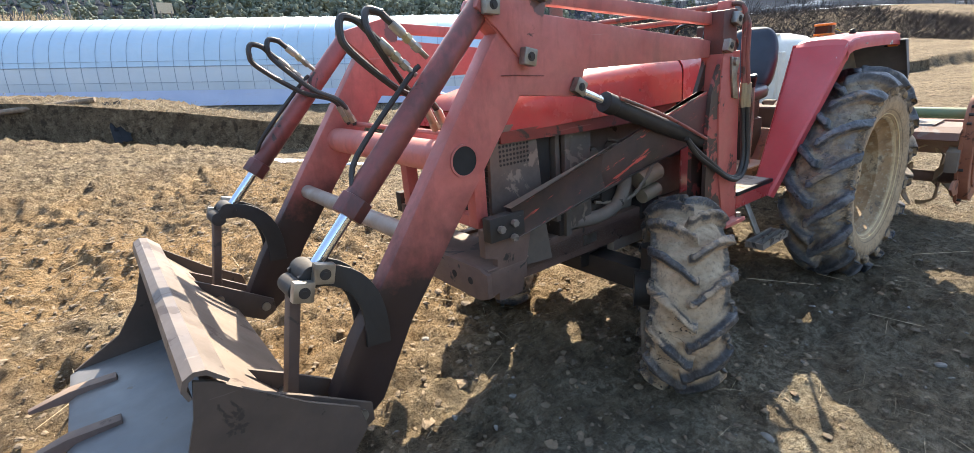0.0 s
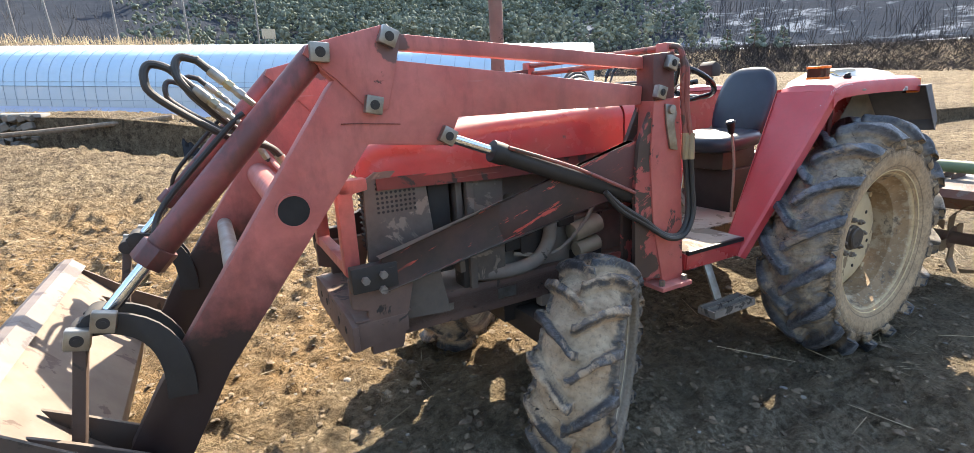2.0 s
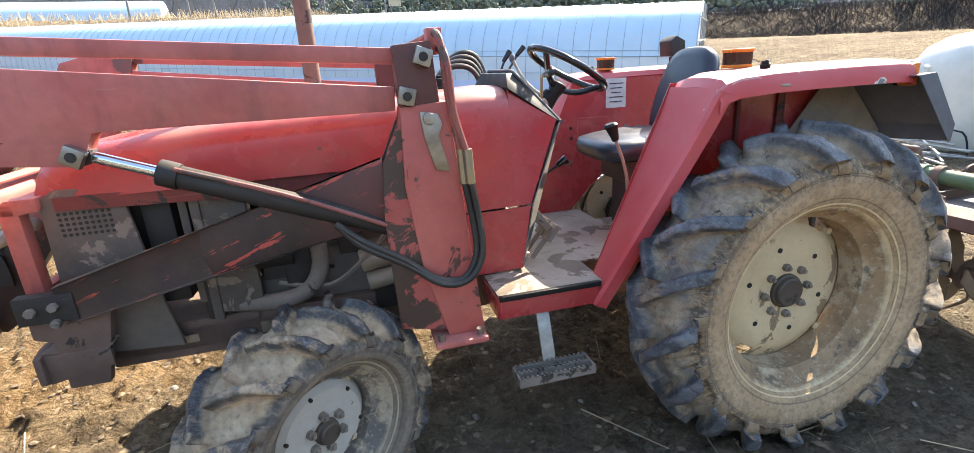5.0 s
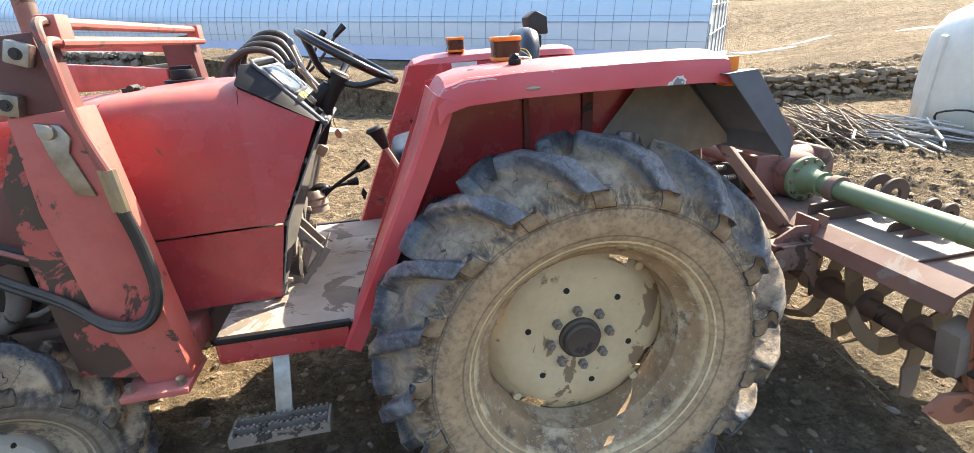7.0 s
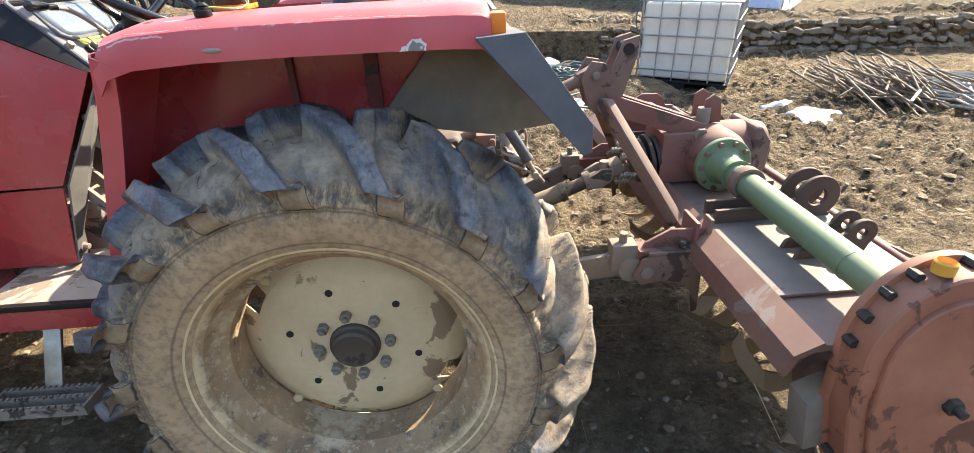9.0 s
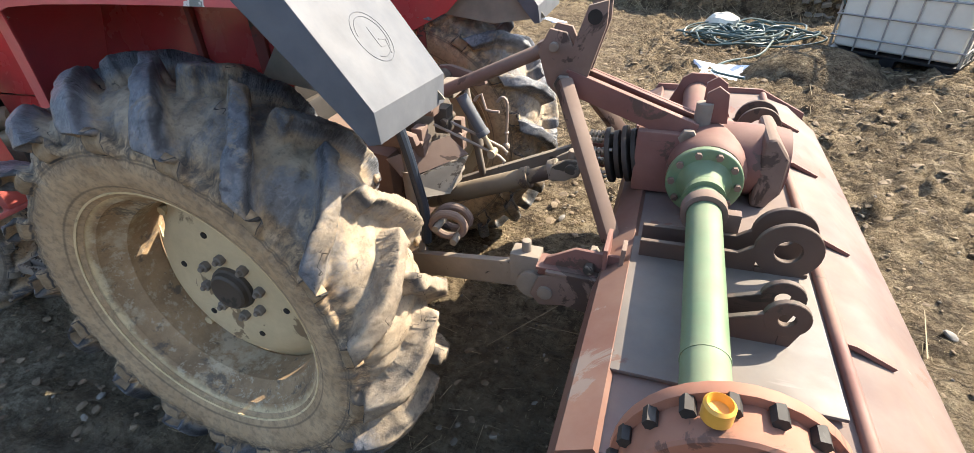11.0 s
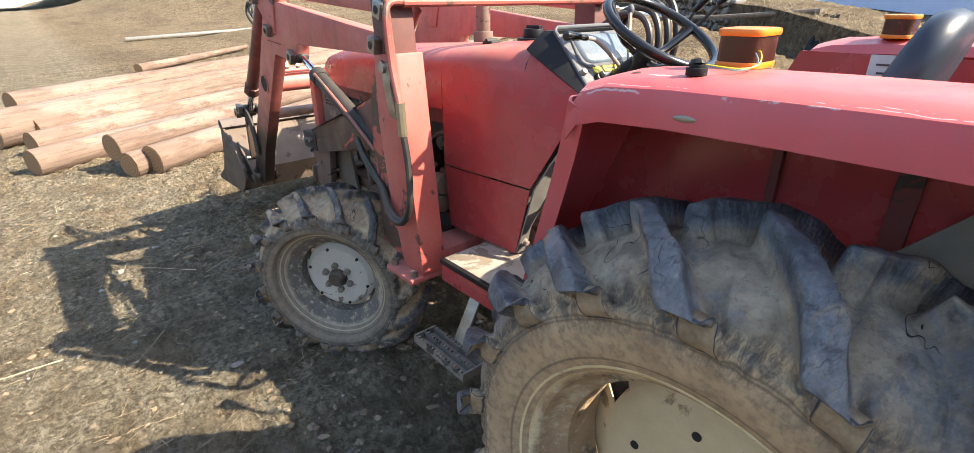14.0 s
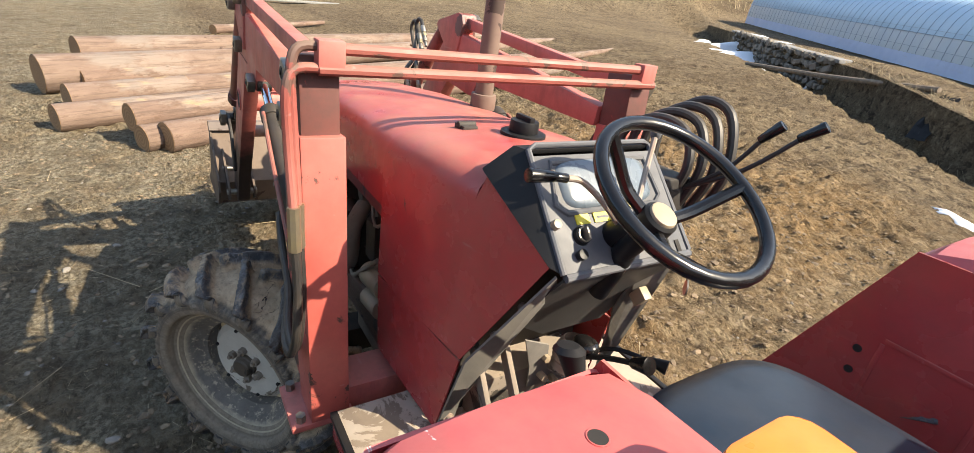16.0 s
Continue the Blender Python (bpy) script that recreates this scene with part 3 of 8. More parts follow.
        bm.free()
        me.shade_smooth()
        me.set_sharp_from_angle(angle=radians(angle))
        me.materials.append(material)
        return me


def part(name, shape, material, parent=None, label="", bevel=0.0, **kw):
    """One mesh object, a part under its thing or part."""
    ob = new(name, shape.mesh(name, material, bevel, **kw))
    if parent:
        ob.parent = parent
    if label:
        ob["label"] = label
    return ob


def thing(name, label, category, m=None, group="", kind=""):
    ob = new(name)
    ob.empty_display_size = 0.1
    ob.matrix_world = m or Matrix()
    return tagged(ob, label, category, group, kind)


def solid(name, shape, material, label, category="", group="", kind="", bevel=0.0, m=None, **kw):
    ob = new(name, shape.mesh(name, material, bevel, **kw))
    if m:
        ob.matrix_world = m
    return tagged(ob, label, category, group, kind)


def step(x, a, b):
    t = min(max((x - a) / (b - a), 0.0), 1.0)
    return t * t * (3 - 2 * t)


# ---- ground ----


WALL = [(26, 4.5), (14, 6.1), (10, 6.6), (7, 6.9), (4, 7.1), (1, 7.6), (-1.3, 8.9), (-4.1, 10.9), (-8.3, 14.4), (-12.5, 18.6), (-20, 26.0)]


def wall_y(x):
    for (x1, y1), (x0, y0) in zip(WALL, WALL[1:]):
        if x0 <= x <= x1:
            return y0 + (y1 - y0) * (x - x0) / (x1 - x0)
    return 4.5 - (x - 26) * 0.13 if x > 26 else 26.0 - (x + 20) * 1.0


def lie(x, y):
    """The lie of the land, without clods: a step up at the terrace wall, an embankment and rising ground beyond."""
    z = -0.055 * max(y + 0.4, 0.0) * step(x, -3.0, 1.0) * (1 if y < 6 else 6.4 / (y + 0.4))
    z += 0.07 * max(min(y, 12) - 5.0, 0.0) * step(-x, 0.0, 6.0)
    back = y - wall_y(x)
    z += 0.5 * step(back, 0.05, 0.5)
    z -= 0.42 * step(back, -1.35, -0.85) * (1 - step(back, -0.05, 0.1)) * step(-x, 0.3, 3.0)
    r, a = math.hypot(x, y), math.degrees(math.atan2(y, x))
    left = step(a, 50, 80)
    z += step(r, 24 + 16 * left, 40 + 18 * left) * (1.0 + 3.0 * left) * step(y, 0, 20) + 1.2 * step(r, 45, 90) + 2.0 * step(r, 49, 58) * (1 - left) * step(y, 0, 20)
    k, q = (x - 8.77) * -0.788 + (y - 11.82) * 0.616, (x - 8.77) * 0.616 + (y - 11.82) * 0.788
    bed = step(q, -7, -3) * (1 - step(q, 10, 19)) * step(k, -6, -1) * (1 - step(k, 48, 60)) * step(y - wall_y(x), 0.7, 2.4)
    return z + bed * (-0.37 + 0.0295 * k - z)


def ground_height(x, y):
    z = lie(x, y)
    near = 1.0 - step(math.hypot(x + 1, y), 9, 26)
    z += 0.05 * noise.noise((x * 0.5, y * 0.5, 3.0))
    if near > 0:
        tilled = max(step(-x, 1.2, 3.0) * step(y, -1.4, 0.2), 1.25 * step(x, 0.2, 1.2) * step(y, 0.5, 1.3) * (1 - step(x, 5.0, 8.0)))
        rough = 0.50 + 0.80 * step(noise.noise((x * 0.35 + 9, y * 0.35, 1.0)) + 0.75 * tilled, -0.1, 0.6)
        crumb = abs(noise.noise((x * 4.7, y * 4.7, 7.0)))
        z += near * rough * (0.045 * noise.noise((x * 1.9, y * 1.9, 0.0)) + 0.060 * crumb + 0.042 * noise.noise((x * 9.5, y * 9.5, 2.0)) + 0.032 * abs(noise.noise((x * 17, y * 17, 5.0))) + 0.009 * noise.noise((x * 33, y * 33, 8.0)))
    return z


def axis_steps(lo, hi, near_lo, near_hi, fine, down=1.075, up=1.075):
    out, x = [], near_lo
    while x < near_hi:
        out.append(x)
        x += fine
    s, x = fine, near_hi
    while x < hi:
        out.append(x)
        s *= up
        x += s
    s, x = fine, near_lo - fine
    while x > lo:
        out.append(x)
        s *= down
        x -= s
    return sorted(out)


xs = axis_steps(-900, 900, -8.0, 5.0, 0.03, down=1.06)
ys = axis_steps(-900, 900, -2.6, 5.2, 0.03, up=1.034)
gs = Shape()
gs.v = [(x, y, ground_height(x, y)) for y in ys for x in xs]
w = len(xs)
gs.f = [(j * w + i, j * w + i + 1, (j + 1) * w + i + 1, (j + 1) * w + i) for j in range(len(ys) - 1) for i in range(w - 1)]
gm = bpy.data.meshes.new("ground")
gm.from_pydata(gs.v, [], gs.f)
gm.shade_smooth()
gm.materials.append(SOIL)
ground = tagged(new("ground", gm), "dry trodden brown farm soil with clods and straw", "ground", kind="structure")


# ---- wheels ----


TYRES = {}


def ease(x):
    x = np.clip(x, 0.0, 1.0)
    return x * x * (3 - 2 * x)


def ripple(a, y, seed, waves):
    """Uneven relief that closes on itself round the wheel, about -1 to 1."""
    rng = np.random.default_rng(seed)
    out = np.zeros(np.broadcast(a, y).shape)
    for f, g in waves:
        for _ in range(3):
            out = out + np.sin(rng.integers(f // 2 + 1, f + 1) * a + rng.uniform(-g, g) * y + rng.uniform(0, 6.28)) / (3 * len(waves)) * 1.6
    return out


def tyre_mesh(R, W, rim_r, rim_w, lugs, lug_h):
    """One moulded skin about the y axis: side walls with a rib, and worn chevron bars that rise out of the tread, with mud between them."""
    c, h, k = R - lug_h, W / 2, R / 0.65
    d = c - rim_r
    half_ = [(rim_r - 0.005, rim_w / 2 - 0.012), (rim_r + 0.014, rim_w / 2 + 0.004), (rim_r + 0.03, rim_w / 2 + 0.012), (rim_r + 0.20 * d, h * 0.93), (rim_r + 0.36 * d, h * 0.97), (rim_r + 0.41 * d, h * 0.985), (rim_r + 0.46 * d, h * 0.965), (rim_r + 0.62 * d, h * 0.93), (c - 0.085 * k, h * 0.86), (c - 0.052 * k, h * 0.76), (c - 0.026 * k, h * 0.64), (c - 0.008 * k, h * 0.44), (c, h * 0.25), (c + 0.003, 0.0)]
    line = np.array([(r, -y) for r, y in half_] + [(r, y) for r, y in half_[-2::-1]])
    run = np.concatenate([[0], np.cumsum(np.hypot(*np.diff(line, axis=0).T))])
    m = int(run[-1] / 0.0068)
    u = np.linspace(0, run[-1], m)
    pr, py = np.interp(u, run, line[:, 0]), np.interp(u, run, line[:, 1])
    for _ in range(2):
        pr[1:-1], py[1:-1] = (pr[:-2] + 2 * pr[1:-1] + pr[2:]) / 4, (py[:-2] + 2 * py[1:-1] + py[2:]) / 4
    tr, ty = np.gradient(pr), np.gradient(py)
    q = np.hypot(tr, ty)
    nr, ny = ty / q, -tr / q
    mid = u - run[-1] / 2
    foot = np.interp(c - 0.098 * k, line[:14, 0], run[-1] / 2 - run[:14])
    pitch = 2 * math.pi / lugs
    n = lugs * max(int(2 * math.pi * R / lugs / 0.0058), 12)
    ang = np.arange(n)[:, None] * 2 * math.pi / n
    rise, tip = np.zeros((n, m)), np.zeros((n, m))
    wob = ripple(ang, mid[None] * 8, 3 + lugs, ((31, 3.0), (67, 6.0)))
    for side in (-1, 1):
        s_ = side * mid / foot
        along_ = np.clip(s_, 0, 1)
        centre = (0.5 * pitch if side > 0 else 0.0) + 0.98 * pitch * (1 - along_) ** 1.12
        off = (ang - centre[None] + pitch / 2) % pitch - pitch / 2
        wide = (0.021 + 0.018 * along_ ** 1.5) * k
        edge = (0.009 + 0.008 * along_) * k
        body = 1 - ease((np.abs(off) * R - wide + 0.004 * wob) / edge)
        ends = ease((s_ + 0.14) / 0.10) * (1 - np.clip((s_ - 0.82) / 0.20, 0, 1))
        rise = np.maximum(rise, body * ends[None])
        tip = np.maximum(tip, (1 - ease((np.abs(off) * R - wide * 0.9) / (0.4 * edge))) * ease((s_ - 0.79 - 0.02 * wob) / 0.04) * (1 - ease((s_ - 0.99) / 0.05)))
    tread = 1 - ease((np.abs(mid) - foot * 0.96) / (0.05 * k))
    worn = 1 + 0.07 * ripple(ang, mid[None] * 5, 9 + lugs, ((23, 2.0), (57, 8.0)))
    mud = 0.007 * k * ease(0.5 + 0.9 * ripple(ang, mid[None] * 6, 5 + lugs, ((19, 4.0), (43, 9.0), (97, 20.0)))) * tread[None] * (1 - rise)
    grain = 0.0011 * ripple(ang, mid[None] * 20, 7 + lugs, ((150, 60.0), (260, 90.0))) * tread[None]
    out = lug_h * rise * worn + mud + grain
    out = out * (1 - 0.10 * np.clip(np.abs(py) / h, 0, 1)[None] ** 4)
    rr, yy = pr[None] + nr[None] * out, py[None] + ny[None] * out
    verts = np.stack([-rr * np.sin(ang), yy, rr * np.cos(ang)], -1).reshape(-1, 3)
    i, j = np.meshgrid(np.arange(n), np.arange(m - 1), indexing="ij")
    e = (i + 1) % n
    faces = np.stack([i * m + j, e * m + j, e * m + j + 1, i * m + j + 1], -1).reshape(-1, 4)
    me = bpy.data.meshes.new("tyre")
    me.from_pydata(verts.tolist(), [], faces.tolist())
    me.shade_smooth()
    for name, values in (("bar", rise), ("bar_end", tip)):
        me.attributes.new(name, "FLOAT", "POINT").data.foreach_set("value", values.astype(np.float32).ravel())
    me.materials.append(RUBBER_REAR if R > 0.5 else RUBBER_FRONT)
    return me


def wheel(name, R, W, rim_r, rim_w, lugs, lug_h, disc_r, disc_at, holes, studs, hub_r, label, parent_m, carry):
    """A driven wheel about the local y axis, its outer face towards -y: tyre with bar lugs, rim, disc, studs and hub."""
    pivot = new(name)
    pivot.empty_display_size = 0.1
    pivot.parent = carry
    pivot.matrix_local = parent_m
    pivot["label"] = label
    h = W / 2

    def at(r, a, y):
        return (-r * math.sin(a), y, r * math.cos(a))

    if R not in TYRES:
        TYRES[R] = tyre_mesh(R, W, rim_r, rim_w, lugs, lug_h)
    tyre = new("tyre", TYRES[R])
    tyre.parent = pivot
    tyre["label"] = "mud-caked black rubber tyre with worn bar treads"
    e = rim_w / 2
    rp = [(rim_r + 0.012, -e - 0.004), (rim_r + 0.016, -e + 0.004), (rim_r + 0.002, -e + 0.018), (rim_r - 0.018, -e + 0.035), (rim_r - 0.028, -e * 0.55), (rim_r - 0.060, -e * 0.35), (rim_r - 0.062, e * 0.35), (rim_r - 0.028, e * 0.55), (rim_r - 0.018, e - 0.035), (rim_r + 0.012, e - 0.004)]
    rim = part("rim", Shape().lathe(rp, 64), RIM_REAR if R > 0.5 else RIM_FRONT, pivot, "mud-caked cream painted steel rim", thick=0.006)
    d = disc_at
    dp = [(0.0, d - 0.004), (disc_r * 0.62, d - 0.004), (disc_r * 0.88, d), (disc_r, d + 0.018), (disc_r + 0.004, d + 0.045)]
    s = Shape().lathe(dp, 48)
    cone = [(disc_r, d + 0.018), (rim_r - 0.052, d + 0.06)]
    for k in range(48):
        if k % 12 in (7, 8):
            continue
        a0, a1 = 2 * math.pi * k / 48, 2 * math.pi * (k + 1) / 48
        s.put([at(*((cone[0][0], a0, cone[0][1]))), at(cone[0][0], a1, cone[0][1]), at(cone[1][0], a1, cone[1][1]), at(cone[1][0], a0, cone[1][1])], [(0, 1, 2, 3)])
    disc = part("wheel_disc", s, CREAM if R > 0.5 else CHALKY, pivot, "cream wheel disc flecked with mud", thick=0.004)
    for k in range(holes):
        a = 2 * math.pi * k / holes + 0.25
        p = Vector(at(disc_r * (0.66 if R > 0.5 else 0.87), a, d - 0.003))
        part("disc_hole", Shape().cyl(p + Vector((0, -0.0035, 0)), p + Vector((0, 0.012, 0)), 0.010 * R / 0.65, n=12), DEEP, disc)
    for k in range(studs):
        a = 2 * math.pi * k / studs + 0.1
        p = Vector(at(hub_r * 1.62, a, d))
        part("wheel_nut", Shape().cyl(p + Vector((0, 0.0, 0)), p + Vector((0, -0.024, 0)), 0.0175, n=6).cyl(p + Vector((0, -0.02, 0)), p + Vector((0, -0.036, 0)), 0.009, n=10), CAST, disc, bevel=0.002, segments=1)
    part("hub_cap", Shape().lathe([(hub_r * 1.15, d - 0.002), (hub_r * 1.12, d - 0.016), (hub_r, d - 0.02), (hub_r * 0.96, d - 0.034), (hub_r * 0.84, d - 0.040), (0.0, d - 0.038)], 32), HUB, pivot, "greasy brown hub cap")
    for k in range(4):
        a = radians(45 + 90 * k)
        p = Vector(at(rim_r - 0.085, a, d + 0.05))
        part("rim_bolt", Shape().cyl(p + Vector((0, -0.030, 0)), p, 0.016, n=6).cyl(p, p + Vector((0, 0.03, 0)), 0.011, n=10), CREAM, rim)
    axle = Shape().cyl((0, d + 0.01, 0), (0, h + 0.05, 0), 0.10 * R / 0.65, 0.12 * R / 0.65, 20)
    part("drum", axle, GRIME, pivot)
    return pivot


# ---- tractor ----
LEVEL = Matrix.Translation((0, -0.06, 0)) @ Matrix.Rotation(radians(-2.5), 4, "X")
tractor = thing("tractor", "old red farm tractor with faded dusty paint, parked on soil", "tractor", LEVEL)
half = pose(0, 0, 0, 0, 0, 180)
REAR = dict(R=0.708, W=0.365, rim_r=0.402, rim_w=0.30, lugs=17, lug_h=0.073, disc_r=0.288, disc_at=0.012, holes=6, studs=8, hub_r=0.066)
FRONT = dict(R=0.470, W=0.325, rim_r=0.265, rim_w=0.23, lugs=15, lug_h=0.060, disc_r=0.178, disc_at=-0.035, holes=6, studs=6, hub_r=0.042)
wheel("rear_wheel", **REAR, label="large muddy rear wheel with cream rim", parent_m=pose(0, -0.709, 0.602, -1), carry=tractor)
wheel("rear_wheel", **REAR, label="large muddy rear wheel with cream rim", parent_m=pose(0, 0.715, 0.60) @ half, carry=tractor)
STEER = 38
wheel("front_wheel", **FRONT, label="steered muddy front wheel with pale rim", parent_m=pose(-1.935, -0.645, 0.375, 2, 0, STEER), carry=tractor)
wheel("front_wheel", **FRONT, label="steered muddy front wheel with pale rim", parent_m=pose(-1.935, 0.655, 0.36, 0, 0, STEER) @ half, carry=tractor)

# transmission, engine and axles
s = Shape().prism([(0.30, 0.45), (0.30, 0.85), (-0.05, 0.90), (-0.22, 0.66), (-0.95, 0.66), (-0.95, 0.46), (-0.3, 0.42)], -0.18, 0.24)
s.cyl((0, -0.62, 0.60), (0, 0.62, 0.60), 0.13, n=20)
part("transmission_housing", s, FRAME_PAINT, tractor, "grimy brown gearbox and rear axle casting", bevel=0.02)
s = Shape().box((-1.55, 0, 0.72), (1.15, 0.34, 0.34)).box((-1.75, 0, 0.98), (0.75, 0.26, 0.34)).box((-1.75, 0, 1.16), (0.62, 0.20, 0.10))
for k in range(4):
    s.cyl((-2.02 + k * 0.18, -0.13, 1.03), (-2.02 + k * 0.18, -0.19, 1.02), 0.035, n=12)
s.cyl((-2.18, 0, 0.95), (-2.30, 0, 0.95), 0.20, n=24)
part("engine_block", s, CAST, tractor, "dusty dark engine block", bevel=0.012)
s = Shape().bar((-2.70, -0.20, 0.60), (-0.95, -0.20, 0.60), 0.05, 0.15).bar((-2.70, 0.20, 0.60), (-0.95, 0.20, 0.60), 0.05, 0.15).box((-2.45, 0, 0.60), (0.45, 0.36, 0.12))
s.prism([(-2.80, 0.53), (-2.67, 0.53), (-2.64, 0.66), (-2.60, 0.82), (-2.62, 0.86), (-2.86, 0.86), (-2.86, 0.74), (-2.80, 0.72)], -0.34, -0.30)
s.prism([(-2.80, 0.53), (-2.67, 0.53), (-2.64, 0.66), (-2.60, 0.82), (-2.62, 0.86), (-2.86, 0.86), (-2.86, 0.74), (-2.80, 0.72)], 0.30, 0.34)
part("chassis_frame", s, FRAME_PAINT, tractor, "greasy brown chassis rails and bracket plates", bevel=0.006)
s = Shape().bar((-1.935, -0.50, 0.40), (-1.935, 0.50, 0.40), 0.13, 0.12).box((-1.935, 0, 0.47), (0.26, 0.26, 0.16))
for y in (-0.50, 0.50):
    s.cyl((-1.935, y, 0.25), (-1.935, y, 0.58), 0.065, n=16).ball((-1.935, y, 0.38), (0.12, 0.09, 0.11))
s.tube([(-1.66, -0.52, 0.42), (-1.66, 0, 0.44), (-1.66, 0.52, 0.42)], 0.018, 8, 2)
part("front_axle", s, GRIME, tractor, "oily black front axle beam", bevel=0.01)
fb = part("front_weight_bracket", Shape().prism([(-0.36, 0.57), (-0.36, 0.675), (-0.30, 0.69), (0.30, 0.69), (0.36, 0.675), (0.36, 0.57), (0.30, 0.545), (-0.30, 0.545)], -2.875, -2.85, "x").box((-2.74, 0, 0.682), (0.23, 0.68, 0.012)), FRAME_PAINT, tractor, "rusty brown channel bracket across the front", bevel=0.006)
for y in (-0.335, 0.335):
    part("bracket_cheek", Shape().prism([(-2.85, 0.56), (-2.85, 0.675), (-2.64, 0.675), (-2.64, 0.60)], y - 0.006, y + 0.006), FRAME_PAINT, fb, bevel=0.003)
for y in (-0.24, -0.12, 0.12, 0.24):
    part("bracket_hole", Shape().cyl((-2.8765, y, 0.62), (-2.868, y, 0.62), 0.017, n=16), DEEP, fb)

# radiator, grille shell and the air cleaner
s = Shape().prism([(-2.70, 0.62), (-2.76, 0.90), (-2.75, 1.22), (-2.70, 1.25), (-2.50, 1.25), (-2.455, 0.80), (-2.42, 0.60)], -0.275, -0.255)
part("side_screen", s, SCREEN, tractor, "dusty brown side screen plate with perforations", bevel=0.004)
# Dark studs on the plate stand in for the shade in its perforations.
holes = Shape()
for i in range(9):
    for j in range(7):
        holes.cyl((-2.70 + 0.019 * i, -0.2755, 1.09 + 0.019 * j), (-2.70 + 0.019 * i, -0.2775, 1.09 + 0.019 * j), 0.0062, n=6)
part("screen_perforation", holes, GRIME, tractor)
s = Shape().box((-2.42, 0, 1.0), (0.10, 0.46, 0.46))
part("radiator", s, GRIME, tractor, "dark finned radiator", bevel=0.01)
s = Shape().box((-2.33, -0.21, 1.0), (0.03, 0.06, 0.50)).box((-2.20, -0.235, 0.95), (0.17, 0.03, 0.50)).box((-2.285, -0.245, 0.95), (0.035, 0.03, 0.56))
part("radiator_shroud", s, SCREEN, tractor, "dusty grey radiator shroud", bevel=0.006)
s = Shape().lathe([(0.0, -0.16), (0.09, -0.16), (0.095, -0.10), (0.095, 0.10), (0.085, 0.13), (0.0, 0.13)], 24, pose(-2.52, -0.12, 1.10, -90))
part("air_cleaner", s, BLACK_PLASTIC, tractor, "round black air cleaner", bevel=0.004)
part("air_cleaner_band", Shape().cyl((-2.52, -0.12, 0.945), (-2.52, -0.12, 0.965), 0.1, n=24), CREAM_KNOB, tractor)
s = Shape().prism([(-2.86, 0.86), (-2.86, 1.21), (-2.83, 1.235), (-2.74, 1.235), (-2.74, 1.19), (-2.80, 1.18), (-2.80, 0.86)], -0.30, -0.24)
s.prism([(-2.86, 0.86), (-2.86, 1.21), (-2.83, 1.235), (-2.74, 1.235), (-2.74, 1.19), (-2.80, 1.18), (-2.80, 0.86)], 0.24, 0.30)
s.bar((-2.83, -0.30, 0.88), (-2.83, 0.30, 0.88), 0.05, 0.05).bar((-2.83, -0.30, 1.20), (-2.83, 0.30, 1.20), 0.05, 0.05)
part("front_guard", s, RED_LOADER, tractor, "bent red front guard frame", bevel=0.008)
s = Shape().box((-2.62, 0, 1.02), (0.04, 0.46, 0.44))
for k in range(14):
    s.box((-2.645, 0, 0.83 + 0.029 * k), (0.02, 0.44, 0.008))
part("grille", s, GRIME, tractor, "black radiator grille")

# bonnet: lofted shells


def hood_ring(x, wb, wt, zl, zt):
    """Half-open section of the bonnet: upright sides, soft shoulders, a slightly crowned top."""
    k = min(1.0, (zt - zl) / 0.17)
    half_ = [(wb, zl), ((wb + wt) / 2, (zl + zt - 0.085 * k) / 2), (wt, zt - 0.085 * k), (wt - 0.008, zt - 0.055 * k), (wt - 0.026, zt - 0.030 * k), (wt - 0.055, zt - 0.014 * k), (wt - 0.11, zt - 0.004), (0.0, zt + 0.004)]
    return [(x, -y, z) for y, z in half_] + [(x, y, z) for y, z in reversed(half_[:-1])]


s = Shape().loft([hood_ring(-2.76, 0.24, 0.225, 1.24, 1.31), hood_ring(-2.735, 0.255, 0.245, 1.215, 1.35), hood_ring(-2.68, 0.272, 0.262, 1.215, 1.375), hood_ring(-2.55, 0.285, 0.275, 1.215, 1.40), hood_ring(-2.2, 0.30, 0.292, 1.22, 1.435), hood_ring(-1.8, 0.31, 0.305, 1.225, 1.455), hood_ring(-1.455, 0.315, 0.312, 1.23, 1.468)], caps=False, closed=False)
s.put([(-2.76, -0.24, 1.24), (-2.76, 0.24, 1.24), (-2.76, 0.2, 1.305), (-2.76, -0.2, 1.305)], [(0, 1, 2, 3)])
part("bonnet", s, RED, tractor, "faded red engine bonnet, dusty on top", thick=0.006, angle=60)
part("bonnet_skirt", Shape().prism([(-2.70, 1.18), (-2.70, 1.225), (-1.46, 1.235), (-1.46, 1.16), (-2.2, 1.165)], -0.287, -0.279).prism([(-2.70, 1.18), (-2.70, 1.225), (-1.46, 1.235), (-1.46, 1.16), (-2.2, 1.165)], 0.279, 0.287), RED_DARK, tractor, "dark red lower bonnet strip")
